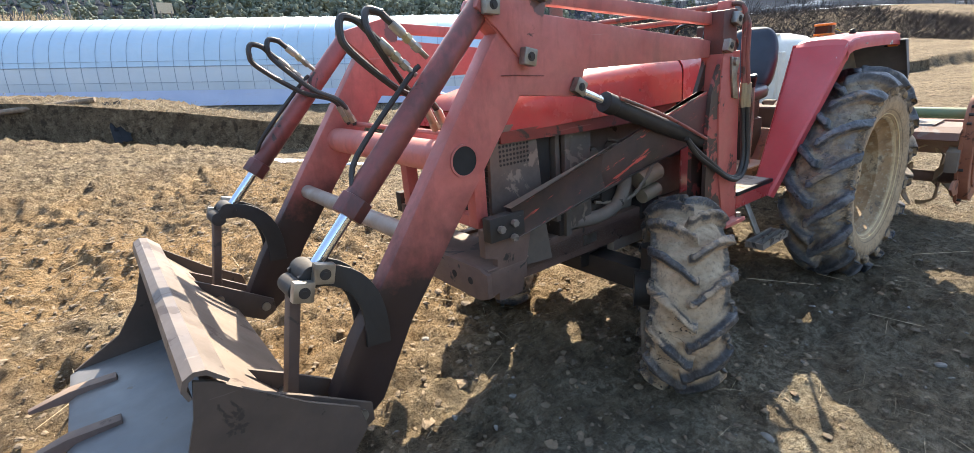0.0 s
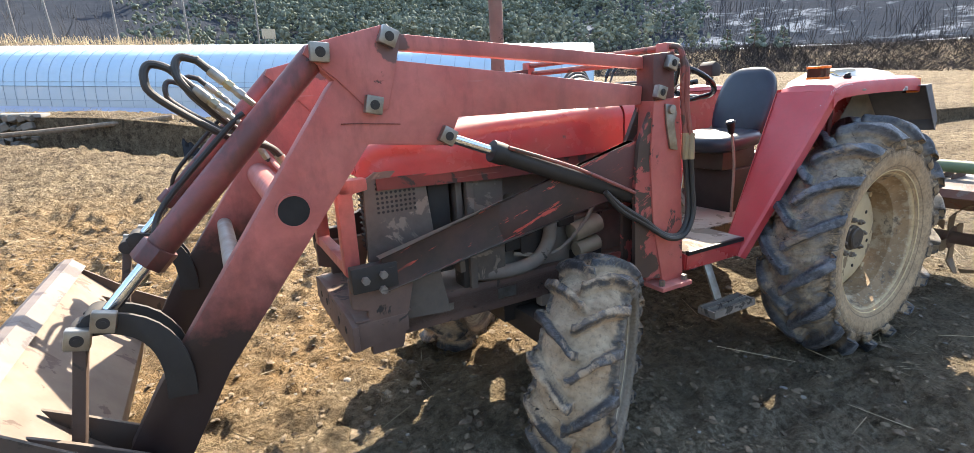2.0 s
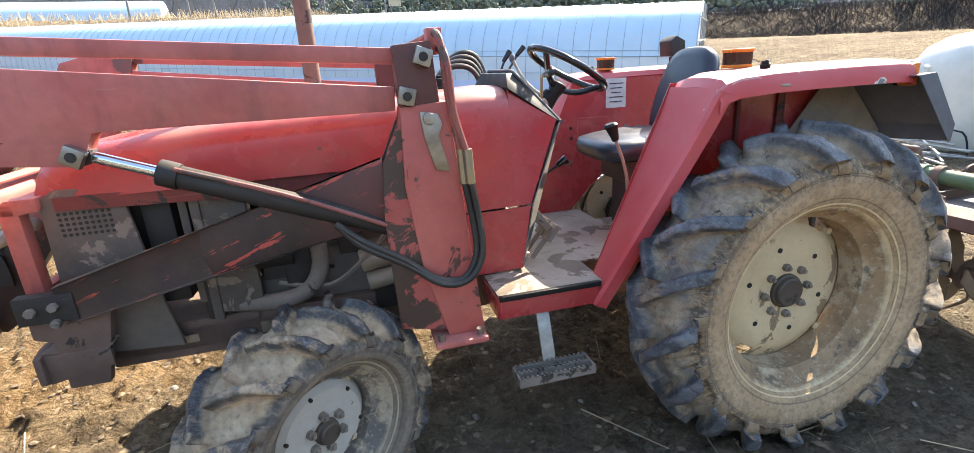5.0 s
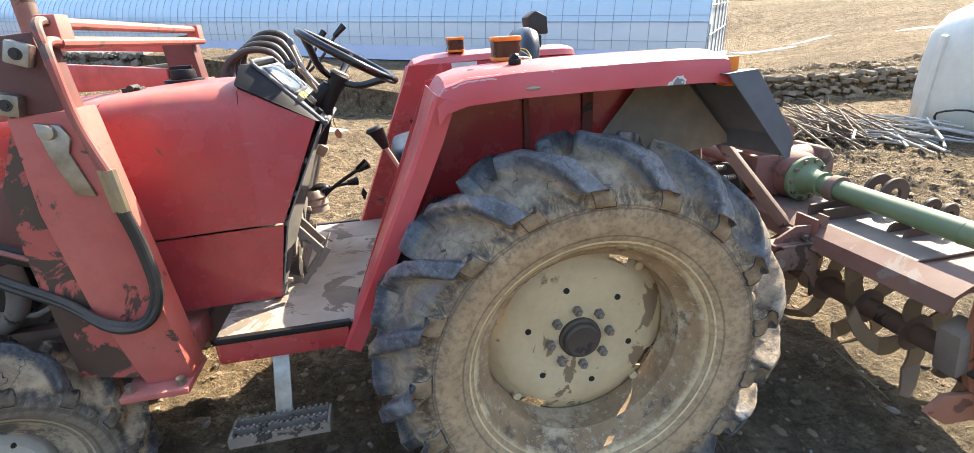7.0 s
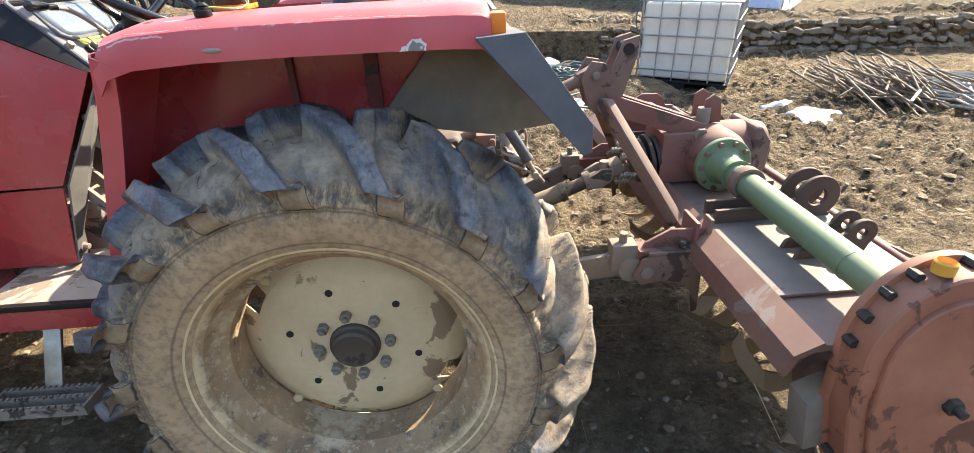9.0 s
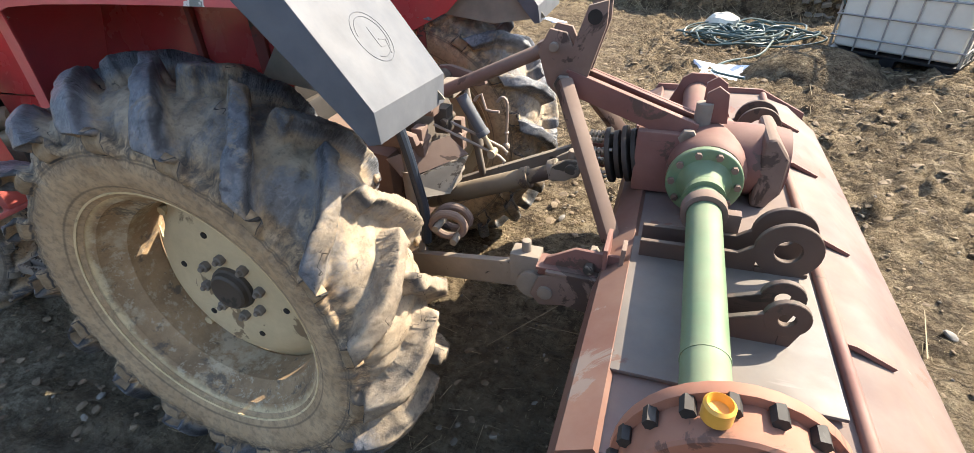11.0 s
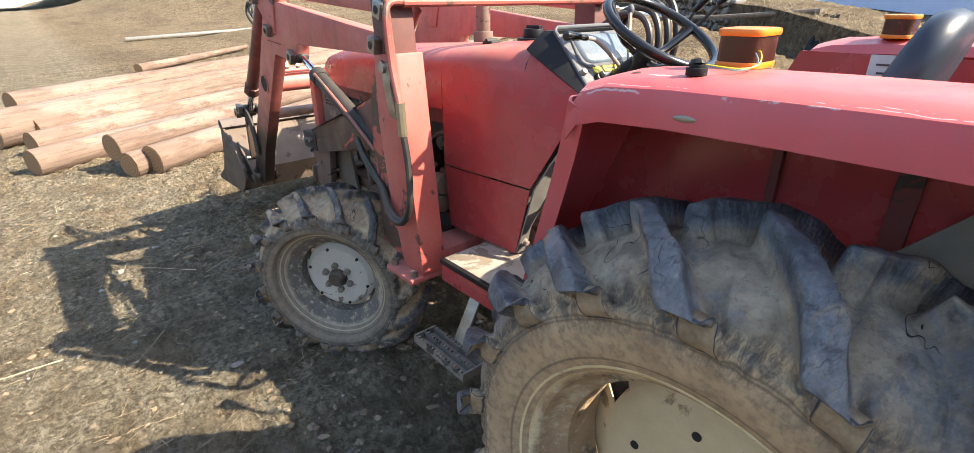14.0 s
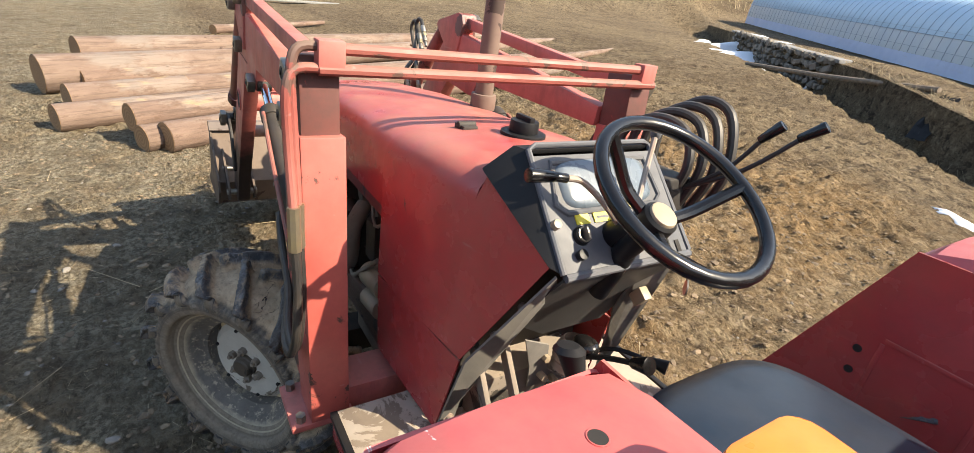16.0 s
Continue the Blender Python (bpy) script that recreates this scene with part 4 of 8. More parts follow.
# cowl behind the bonnet seam, narrowing towards the instrument panel
s = Shape().loft([hood_ring(-1.447, 0.319, 0.316, 1.0, 1.473), hood_ring(-1.30, 0.314, 0.306, 1.0, 1.487), hood_ring(-1.15, 0.298, 0.276, 1.0, 1.494), hood_ring(-1.05, 0.283, 0.240, 0.997, 1.490)], caps=False, closed=False)
part("cowl", s, RED, tractor, "faded red cowl with a dusty flat top", thick=0.006, angle=60)
for sgn in (-1, 1):
    y0 = 0.319 * sgn
    s = Shape()
    outer = [(-1.05, 0.240 * sgn, 1.405), (-1.05, 0.2615 * sgn, 1.20), (-1.05, 0.283 * sgn, 0.997), (-0.975, 0.272 * sgn, 0.995), (-0.815, 0.180 * sgn, 1.338), (-1.045, 0.212 * sgn, 1.482)]
    s.put(outer, [(0, 1, 4, 5), (1, 2, 3, 4)])
    part("upper_side_panel", s, RED, tractor, "red upper side panel", thick=0.006)
    s = Shape().put([(-1.447, y0, 0.992), (-1.425, y0 * 0.99, 0.715), (-1.03, 0.292 * sgn, 0.712), (-0.977, 0.273 * sgn, 0.987)], [(0, 1, 2, 3)])
    part("lower_side_panel", s, RED, tractor, "red lower side panel", thick=0.006)
part("bonnet_seam_hinge", Shape().box((-1.42, -0.07, 1.478), (0.06, 0.05, 0.022)).cyl((-1.42, -0.1, 1.487), (-1.42, -0.04, 1.487), 0.012, n=10), GRIME, tractor, bevel=0.004)
s = Shape().cyl((-1.29, 0.05, 1.488), (-1.29, 0.05, 1.500), 0.068, n=24).cyl((-1.29, 0.05, 1.498), (-1.29, 0.05, 1.535), 0.045, 0.042, 14).box((-1.29, 0.05, 1.540), (0.075, 0.018, 0.016))
part("filler_cap", s, BLACK_PLASTIC, tractor, "black filler cap", bevel=0.003)
s = Shape().cyl((-1.83, 0.235, 1.43), (-1.83, 0.235, 2.45), 0.036, n=20).cyl((-1.83, 0.235, 1.44), (-1.83, 0.235, 1.50), 0.05, n=20)
part("exhaust_pipe", s, RUST, tractor, "rusty upright exhaust pipe", bevel=0.003)

# engine fittings seen from the side
s = Shape().cyl((-1.72, -0.24, 0.83), (-1.55, -0.24, 0.86), 0.05, n=16).cyl((-1.70, -0.25, 0.74), (-1.56, -0.25, 0.76), 0.04, n=16)
part("oil_filter", s, CREAM_KNOB, tractor, "dusty beige filter canisters", bevel=0.005)
part("radiator_hose", Shape().tube([(-2.28, -0.20, 0.72), (-2.10, -0.24, 0.71), (-1.95, -0.26, 0.74), (-1.88, -0.27, 0.84), (-1.88, -0.26, 0.96), (-1.93, -0.20, 1.02)], 0.034, 12), CAST, tractor, "thick dusty coolant hose")
part("fuel_pipe", Shape().tube([(-2.05, -0.22, 0.78), (-1.85, -0.27, 0.76), (-1.7, -0.28, 0.86), (-1.6, -0.26, 0.95)], 0.010, 6).tube([(-1.9, -0.18, 1.08), (-1.7, -0.24, 1.04), (-1.58, -0.23, 1.10), (-1.5, -0.2, 1.02)], 0.007, 6), CAST, tractor)
s = Shape().cyl((-2.12, -0.22, 0.92), (-1.98, -0.22, 0.92), 0.065, n=18).box((-2.05, -0.2, 0.84), (0.1, 0.06, 0.08)).cyl((-2.16, -0.22, 0.92), (-2.12, -0.22, 0.92), 0.045, n=18)
part("alternator", s, GRIME, tractor, "dark alternator", bevel=0.004)
part("name_plate", Shape().box((-2.10, -0.228, 0.60), (0.10, 0.004, 0.05)), ZINC, tractor, "small metal rating plate")
part("name_plate", Shape().box((-2.42, -0.228, 0.60), (0.07, 0.004, 0.032)), ZINC, tractor, "small metal rating plate")
part("engine_beam", Shape().box((-2.05, -0.215, 0.60), (1.2, 0.02, 0.10)).box((-1.75, -0.2, 0.52), (0.30, 0.05, 0.10)), CAST, tractor, "dusty side casting", bevel=0.006)
for x, w, h, z in ((-1.95, 0.14, 0.20, 0.86), (-1.75, 0.10, 0.16, 0.95), (-1.60, 0.16, 0.12, 0.66), (-2.3, 0.06, 0.3, 0.82)):
    part("engine_cover", Shape().box((x, -0.19, z), (w, 0.10, h)), GRIME, tractor, bevel=0.012)

# floor, steps
s = Shape().box((-0.98, -0.40, 0.694), (0.46, 0.24, 0.012)).box((-0.70, 0, 0.694), (0.9, 0.56, 0.012)).box((-0.80, 0.395, 0.694), (0.82, 0.23, 0.012))
part("foot_plate", s, PLATE_DUST, tractor, "dusty pale tread plate on the footboard", bevel=0.003)
for sgn in (-1, 1):
    part("footboard_apron", Shape().box((-0.995, sgn * 0.522, 0.645), (0.43, 0.012, 0.085)).box((-1.21, sgn * 0.40, 0.645), (0.012, 0.24, 0.085)), RED, tractor, "red footboard edge", bevel=0.003)
    part("footboard_lip", Shape().box((-0.99, sgn * 0.526, 0.693), (0.44, 0.022, 0.022)), BLACK_PLASTIC, tractor, bevel=0.004)
s = Shape()
for i in range(3):
    s.box((-1.03, -0.60 - 0.045 * i, 0.405), (0.31, 0.008, 0.035))
    for k in range(16):
        s.box((-1.175 + 0.0193 * k, -0.60 - 0.045 * i, 0.426), (0.008, 0.008, 0.009))
s.box((-1.185, -0.645, 0.405), (0.008, 0.10, 0.035)).box((-0.875, -0.645, 0.405), (0.008, 0.10, 0.035)).box((-1.03, -0.645, 0.392), (0.30, 0.10, 0.006))
hung = part("hanging_step", s, CAST, tractor, "toothed steel hanging step")
part("step_arm", Shape().bar((-1.02, -0.47, 0.66), (-1.03, -0.60, 0.40), 0.055, 0.012, (0, -1, 0)), ZINC, hung, bevel=0.002)

# mudguards


def fender(sgn):
    def q(x, y, z):
        return (x, y * sgn, z)

    f = new("mudguard")
    f.empty_display_size = 0.1
    f.parent = tractor
    f["label"] = "faded pinkish red mudguard with scratched edges"
    s = Shape()
    xs_ = [-0.425, -0.40, -0.34, -0.20, 0.0, 0.2, 0.36, 0.415, 0.435]
    zs_ = [1.452, 1.486, 1.503, 1.512, 1.516, 1.517, 1.516, 1.513, 1.506]
    rings = []
    for x, z in zip(xs_, zs_):
        out = 0.735 + 0.02 * (x + 0.4)
        rings.append([q(x, out, z - 0.085), q(x, out, z - 0.045), q(x, out - 0.010, z - 0.018), q(x, out - 0.035, z - 0.002), q(x, out - 0.10, z + 0.004), q(x, 0.60, z + 0.006), q(x, 0.50, z + 0.002), q(x, 0.445, z - 0.012), q(x, 0.425, z - 0.04)])
    s.loft(rings, caps=False, closed=False)
    r = rings[-1]
    s.put(r, [tuple(range(len(r)))])
    part("mudguard_top", s, RED_GUARD, f, thick=0.005)
    s = Shape()
    rings = []
    for t in range(9):
        u = t / 8
        x = -0.425 - 0.375 * u ** 1.15 - 0.012 * math.sin(u * math.pi)
        z = 1.452 - 0.855 * u
        rings.append([q(x, 0.425, z), q(x - 0.004, 0.44, z + 0.004), q(x - 0.004, 0.72 - 0.195 * u, z + 0.004), q(x + 0.004, 0.735 - 0.195 * u, z - 0.002), q(x + 0.05, 0.736 - 0.195 * u, z - 0.022)])
    s.loft(rings, caps=False, closed=False)
    part("mudguard_front", s, RED_GUARD, f, thick=0.005)
    s = Shape().put([q(-0.425, 0.428, 1.47), q(0.43, 0.428, 1.47), q(0.43, 0.428, 1.36), q(0.26, 0.428, 1.20), q(0.0, 0.428, 1.08), q(-0.3, 0.428, 0.85), q(-0.5, 0.428, 0.64), q(-0.79, 0.428, 0.62), q(-0.66, 0.428, 0.93)], [(0, 1, 2, 3, 4, 5, 6, 7, 8)])
    part("mudguard_wall", s, RED, f, "red inner wall of the mudguard", thick=0.005)
    part("wall_rib", Shape().box(q(-0.10, 0.44, 1.20), (0.02, 0.02, 0.50)).box(q(0.12, 0.44, 1.20), (0.04, 0.012, 0.5)), RED_DARK, f, bevel=0.004)
    # grey plastic extension
    a, b, c, d = Vector(q(0.506, 0.775, 1.462)), Vector(q(0.498, 0.425, 1.440)), Vector(q(0.654, 0.425, 1.230)), Vector(q(0.662, 0.775, 1.252))
    nrm = (b - a).cross(d - a).normalized()
    if nrm.x < 0:
        nrm = -nrm
    s = Shape().put([a, b, c, d, q(0.664, 0.77, 1.184), q(0.657, 0.445, 1.162), q(0.640, 0.78, 1.182), q(0.40, 0.79, 1.456), q(0.40, 0.425, 1.450), q(0.636, 0.44, 1.160)], [(0, 1, 2, 3), (3, 2, 5, 4), (7, 0, 3, 4, 6), (8, 9, 5, 2, 1), (7, 8, 1, 0)])
    flap = part("mudguard_flap", s, GREY_PLASTIC, f, "grey moulded plastic mudguard extension", bevel=0.009, thick=0.004, segments=3)
    s = Shape().put([q(0.44, 0.47, 1.44), q(0.675, 0.475, 1.18), q(0.45, 0.475, 1.15), q(0.12, 0.47, 1.20), q(0.30, 0.47, 1.42)], [(0, 1, 2, 3, 4)])
    part("flap_cheek", s, GREY_DUSTY, flap, "dust-coated inner side of the flap", thick=0.004)
    mid = (a + b + c + d) / 4 + nrm * 0.0003
    u = (d - a).normalized()
    v = nrm.cross(u)
    rim = Shape()
    for r, t0, t1 in ((0.060, 0.0, 2 * math.pi), (0.049, -0.5, 4.5)):
        arc = [mid - u * 0.008 + u * r * math.cos(t) + v * r * math.sin(t) for t in (t0 + (t1 - t0) * i / 28 for i in range(28 if r > 0.05 else 29))]
        rim.tube(arc, 0.0010, 6, 1, r > 0.05)
    for p0, p1 in (((-0.030, 0.004), (0.018, 0.004)), ((0.018, 0.004), (0.018, 0.022)), ((0.006, 0.040), (0.040, 0.026)), ((0.002, 0.014), (0.006, 0.040))):
        rim.bar(mid + u * p0[0] + v * p0[1], mid + u * p1[0] + v * p1[1], 0.004, 0.0014, nrm)
    part("moulded_emblem", rim, GREY_PLASTIC, flap)
    part("tail_lamp", Shape().box(q(0.452, 0.71, 1.457), (0.035, 0.055, 0.085)), ORANGE, f, "orange side and tail lamp", bevel=0.006)
    part("lamp_base", Shape().box(q(0.448, 0.675, 1.457), (0.025, 0.02, 0.088)), BLACK_PLASTIC, f, bevel=0.004)
    # turn lamp on the top
    def plate(w, d, r):
        return [(-0.178 + sx * (w / 2 - r) + r * math.cos(a), (0.505 + sy * (d / 2 - r) + r * math.sin(a)) * sgn) for sx, sy, a0 in ((1, 1, 0), (-1, 1, 90), (-1, -1, 180), (1, -1, 270)) for a in (radians(a0 + 22.5 * k) for k in range(5))]

    lamp = part("turn_lamp", Shape().prism(plate(0.084, 0.104, 0.022), 1.517, 1.529, "z"), ORANGE, f, "orange plastic turn signal lamp", bevel=0.003)
    part("lamp_cap", Shape().prism(plate(0.088, 0.108, 0.024), 1.574, 1.588, "z"), ORANGE, lamp, bevel=0.005)
    part("lamp_lens", Shape().prism(plate(0.080, 0.100, 0.021), 1.528, 1.575, "z"), LENS_DARK, lamp, "smoked brown lens")
    part("lamp_wire", Shape().tube([q(-0.145, 0.545, 1.548), q(-0.125, 0.575, 1.532), q(-0.13, 0.625, 1.524), q(-0.17, 0.655, 1.53), q(-0.186, 0.664, 1.533)], 0.0016, 6), WIRE_TEAL, lamp, "thin teal wire")
    part("lamp_wire", Shape().tube([q(-0.147, 0.538, 1.552), q(-0.128, 0.560, 1.548), q(-0.120, 0.584, 1.530), q(-0.133, 0.628, 1.527), q(-0.172, 0.656, 1.532), q(-0.187, 0.663, 1.534)], 0.0013, 6), YELLOW, lamp, "thin yellow wire")
    s = Shape().cyl(q(-0.19, 0.665, 1.514), q(-0.19, 0.665, 1.528), 0.0185, n=18).cyl(q(-0.19, 0.665, 1.524), q(-0.19, 0.665, 1.534), 0.013, n=12).cyl(q(-0.19, 0.665, 1.532), q(-0.192, 0.663, 1.541), 0.0165, 0.011, n=7)
    part("rubber_plug", s, BLACK_PLASTIC, f, bevel=0.002)
    for hx, hy, hz, ny in ((-0.313, 0.553, 1.5089, -0.04), (-0.316, 0.657, 1.5067, 0.092)):
        part("bolt_hole", Shape().cyl(q(hx, hy, hz - 0.004), q(hx - 0.065 * 0.0046, hy + ny * 0.0046, hz + 0.0006), 0.0098, n=20), DEEP, f)
        ring = [(0.0104 * math.cos(t), 0.0104 * math.sin(t)) for t in (2 * math.pi * i / 20 for i in range(20))]
        part("hole_rim", Shape().tube([q(hx + u, hy + v, hz + 0.065 * u - ny * v - 0.0001) for u, v in ring], 0.0011, 6, 1, True), RED_GUARD, f)
    part("side_badge", Shape().ball(q(-0.16, 0.7405, 1.452), (0.022, 0.002, 0.006), 16, 6), ZINC, f, "small oval badge")
    return f


fender(-1)
far_guard = fender(1)
far_guard.location.y = 0.085
part("wall_emblem", Shape().prism([(-0.742, 0.845), (-0.728, 0.885), (-0.712, 0.85), (-0.727, 0.81)], 0.421, 0.424), DEEP, far_guard)
for x, z in ((-0.44, 1.20), (-0.437, 1.14)):
    part("bolt_hole", Shape().cyl((x, 0.4215, z), (x, 0.428, z), 0.010, n=16), DEEP, far_guard)
for x, z, w, h in ((-0.30, 1.02, 0.20, 0.012), (-0.40, 1.13, 0.012, 0.22), (-0.20, 1.13, 0.012, 0.22), (-0.30, 1.25, 0.20, 0.012)):
    part("pressed_rib", Shape().box((x, 0.424, z), (w, 0.006, h)), RED, far_guard, bevel=0.0025)

# seat
seat = new("seat")
seat.parent = tractor
seat["label"] = "blue-black vinyl driver's seat"


def pad(outline, h0, h1, m, name):
    s = Shape()
    rings = []
    for k, (h, g) in enumerate(((h0, 0.86), (h0 + 0.2 * (h1 - h0), 0.98), (h0 + 0.6 * (h1 - h0), 1.0), (h0 + 0.88 * (h1 - h0), 0.95), (h1, 0.78))):
        rings.append([m @ Vector((x * g, y * g, h)) for x, y in outline])
    s.loft(rings)
    return part(name, s, VINYL, seat, angle=60)


oval = [(0.24 * math.copysign(abs(math.cos(t)) ** 0.55, math.cos(t)), 0.25 * math.copysign(abs(math.sin(t)) ** 0.55, math.sin(t))) for t in (2 * math.pi * i / 40 for i in range(40))]
pad(oval, -0.04, 0.06, pose(-0.32, 0, 1.155, 0, -4, 0), "seat_cushion")
pad([(x * 1.0, y * (0.84 - 0.55 * max(x, 0))) for x, y in oval], -0.035, 0.045, pose(-0.020, 0, 1.38, 0, -74, 0) @ pose(0, 0, 0, 0, 0, 0), "seat_backrest")
part("seat_pedestal", Shape().box((-0.25, 0, 1.05), (0.32, 0.30, 0.14)).box((-0.20, 0, 0.84), (0.26, 0.34, 0.29)).box((-0.05, 0, 1.22), (0.05, 0.3, 0.2)), GRIME, seat, bevel=0.02)
seat.location.y = 0.04
# rear work lamp on a bracket by the far mudguard
s = Shape().box((0.24, 0.53, 1.545), (0.03, 0.05, 0.06)).prism([(0.18, 1.575), (0.17, 1.66), (0.21, 1.69), (0.27, 1.66), (0.275, 1.58)], 0.46, 0.58)
part("work_lamp", s, GRIME, tractor, "brown work lamp on a bracket", bevel=0.008)

# instrument panel: hood with a worn grey lip, raised gauge bezel, switches and the hand throttle
YC = 0.05
near_ = [(-1.05, -0.235, 1.485), (-1.035, -0.165, 1.543), (-0.995, -0.150, 1.543), (-0.790, -0.158, 1.328), (-0.815, -0.182, 1.338)]
far_ = [(x, 2 * YC - y, z) for x, y, z in near_]
s = Shape().put(near_, [(0, 1, 2, 3, 4)]).put(far_, [(4, 3, 2, 1, 0)])
s.put([near_[0], near_[1], far_[1], far_[0]], [(0, 1, 2, 3)]).put([near_[1], near_[2], far_[2], far_[1]], [(0, 1, 2, 3)])
hood_ = part("dash_hood", s, BLACK_PLASTIC, tractor, "black plastic instrument hood", thick=0.012, bevel=0.003)
lip = [near_[3], near_[2], (-1.0, near_[2][1] + 0.02, 1.552), (-1.0, far_[2][1] - 0.02, 1.552), far_[2], far_[3]]
part("hood_lip", Shape().tube(lip, 0.0075, 8, 1), GREY_PLASTIC, hood_, "scuffed grey hood lip")
dm = Matrix.Translation((-0.885, YC, 1.424)) @ Matrix.Rotation(radians(47), 4, "Y")
dr = dm.to_3x3().to_4x4()


def on_dash(u, v, h=0.0):
    """A point of the panel: u down its slope, v across the tractor, h above it."""
    return dm @ Vector((u, v - YC, h))


dash = part("instrument_panel", Shape().box(on_dash(0, YC), (0.29, 0.40, 0.012), dr), GAUGE, tractor, "grey instrument panel with dusty glass", bevel=0.004)
bz = [on_dash(u, v, 0.006) for u, v in ((-0.125, -0.105), (-0.02, -0.125), (0.0, -0.10), (0.0, 0.19), (-0.02, 0.215), (-0.125, 0.20))]
part("gauge_bezel", Shape().tube(bz, 0.008, 8, 1, True), GAUGE, dash)
glass = []
for h, g in ((0.004, 1.0), (0.012, 0.97), (0.017, 0.86), (0.019, 0.5)):
    glass.append([on_dash(-0.068 + 0.062 * g * math.copysign(abs(math.cos(t)) ** 0.4, math.cos(t)), YC - 0.005 + 0.145 * g * math.copysign(abs(math.sin(t)) ** 0.4, math.sin(t)), h) for t in (2 * math.pi * i / 32 for i in range(32))])
part("gauge_glass", Shape().loft(glass), GAUGE_GLASS, dash, "dusty gauge cover coloured with the sky's reflection", angle=50)
for v, w in ((-0.062, 0.040), (0.012, 0.078)):
    part("warning_sticker", Shape().box(on_dash(0.018, v, 0.008), (0.024, w, 0.003), dr), YELLOW, dash, "yellow warning sticker")
part("sticker_print", Shape().box(on_dash(0.018, 0.012, 0.0098), (0.006, 0.060, 0.001), dr), LABEL_INK, dash)
ig = part("ignition_switch", Shape().cyl(on_dash(0.056, -0.080, 0.004), on_dash(0.056, -0.080, 0.018), 0.023, 0.021, 20), BLACK_PLASTIC, dash, bevel=0.002)
part("switch_ring", Shape().lathe([(0.014, 0.0), (0.018, 0.0), (0.018, 0.004), (0.014, 0.004)], 20, Matrix.Translation(on_dash(0.056, -0.080, 0.018)) @ dr @ pose(0, 0, 0, 90), closed=True), ZINC, ig)
part("ignition_key", Shape().box(on_dash(0.056, -0.080, 0.027), (0.030, 0.006, 0.020), dr), ZINC, ig, bevel=0.002)
part("light_switch", Shape().cyl(on_dash(0.024, -0.147, 0.005), on_dash(0.024, -0.147, 0.024), 0.012, 0.011, 14), CREAM_KNOB, dash, "beige knob", bevel=0.002)
part("pull_knob", Shape().cyl(on_dash(0.100, -0.102, 0.005), on_dash(0.100, -0.102, 0.024), 0.011, 0.013, 14), BLACK_PLASTIC, dash, bevel=0.002)
for k in range(3):
    part("panel_slot", Shape().box(on_dash(0.105 + 0.012 * k, 0.15 + 0.035 * k, 0.007), (0.050, 0.014, 0.004), dr), DEEP, dash)
part("throttle_lever", Shape().tube([on_dash(0.070, 0.012, 0.0), on_dash(0.055, 0.002, 0.045), on_dash(0.005, -0.045, 0.070), on_dash(-0.035, -0.090, 0.085), on_dash(-0.050, -0.115, 0.088), on_dash(-0.055, -0.150, 0.09)], 0.0072, 10), GREY_TUBE, dash, "bare steel hand throttle lever")
part("lever_grip", Shape().cyl(on_dash(-0.054, -0.145, 0.09), on_dash(-0.060, -0.180, 0.091), 0.0105, 0.010, 14).cyl(on_dash(-0.060, -0.180, 0.091), on_dash(-0.066, -0.245, 0.094), 0.0125, 0.0155, 14), BLACK_GLOSS, dash, "black lever grip", bevel=0.003)
part("lever_boot", Shape().lathe([(0.025, 0), (0.022, 0.012), (0.024, 0.018), (0.018, 0.026), (0.020, 0.032), (0.013, 0.045), (0.0, 0.048)], 18, Matrix.Translation(on_dash(0.072, 0.014, 0.0)) @ dr @ pose(0, 0, 0, 90)), CREAM_KNOB, dash, "cracked beige rubber boot")
# panel under the dash, pedals
s = Shape().put([(-0.79, -0.158, 1.318), (-0.79, 0.255, 1.318), (-0.93, 0.25, 1.12), (-0.93, -0.17, 1.12), (-0.965, 0.20, 1.02), (-0.965, -0.02, 1.02)], [(0, 1, 2, 3), (3, 2, 4, 5)])
lower = part("dash_lower_panel", s, PANEL_DUSTY, tractor, "dusty black lower dash panel", thick=0.006)
part("panel_flange", Shape().tube([(-0.785, -0.155, 1.322), (-0.785, 0.255, 1.322)], 0.010, 8, 1), GREY_PLASTIC, lower)
for sgn in (-1, 1):
    yo = 0.0 if sgn < 0 else 0.07
    s = Shape().put([(x, y * sgn + yo, z) for x, y, z in ((-0.965, 0.264, 0.995), (-0.80, 0.172, 1.325), (-0.855, 0.11, 1.25), (-0.95, 0.16, 1.06), (-0.99, 0.215, 0.97), (-1.02, 0.245, 0.72), (-1.03, 0.288, 0.715))], [(0, 1, 2, 3, 4, 5, 6)])
    part("dash_side_rail", s, RAIL_GREY, tractor, "black bolted panel edge", thick=0.006)
st = Matrix.Rotation(radians(35), 4, "Y") @ Matrix.Rotation(radians(0), 4, "Z")
part("lower_sticker", Shape().box((-0.850, 0.03, 1.232), (0.004, 0.085, 0.030), st), YELLOW, lower, "yellow warning sticker")
part("lower_sticker", Shape().box((-0.826, 0.035, 1.266), (0.004, 0.075, 0.016), st), LABEL_WHITE, lower, "worn white sticker")
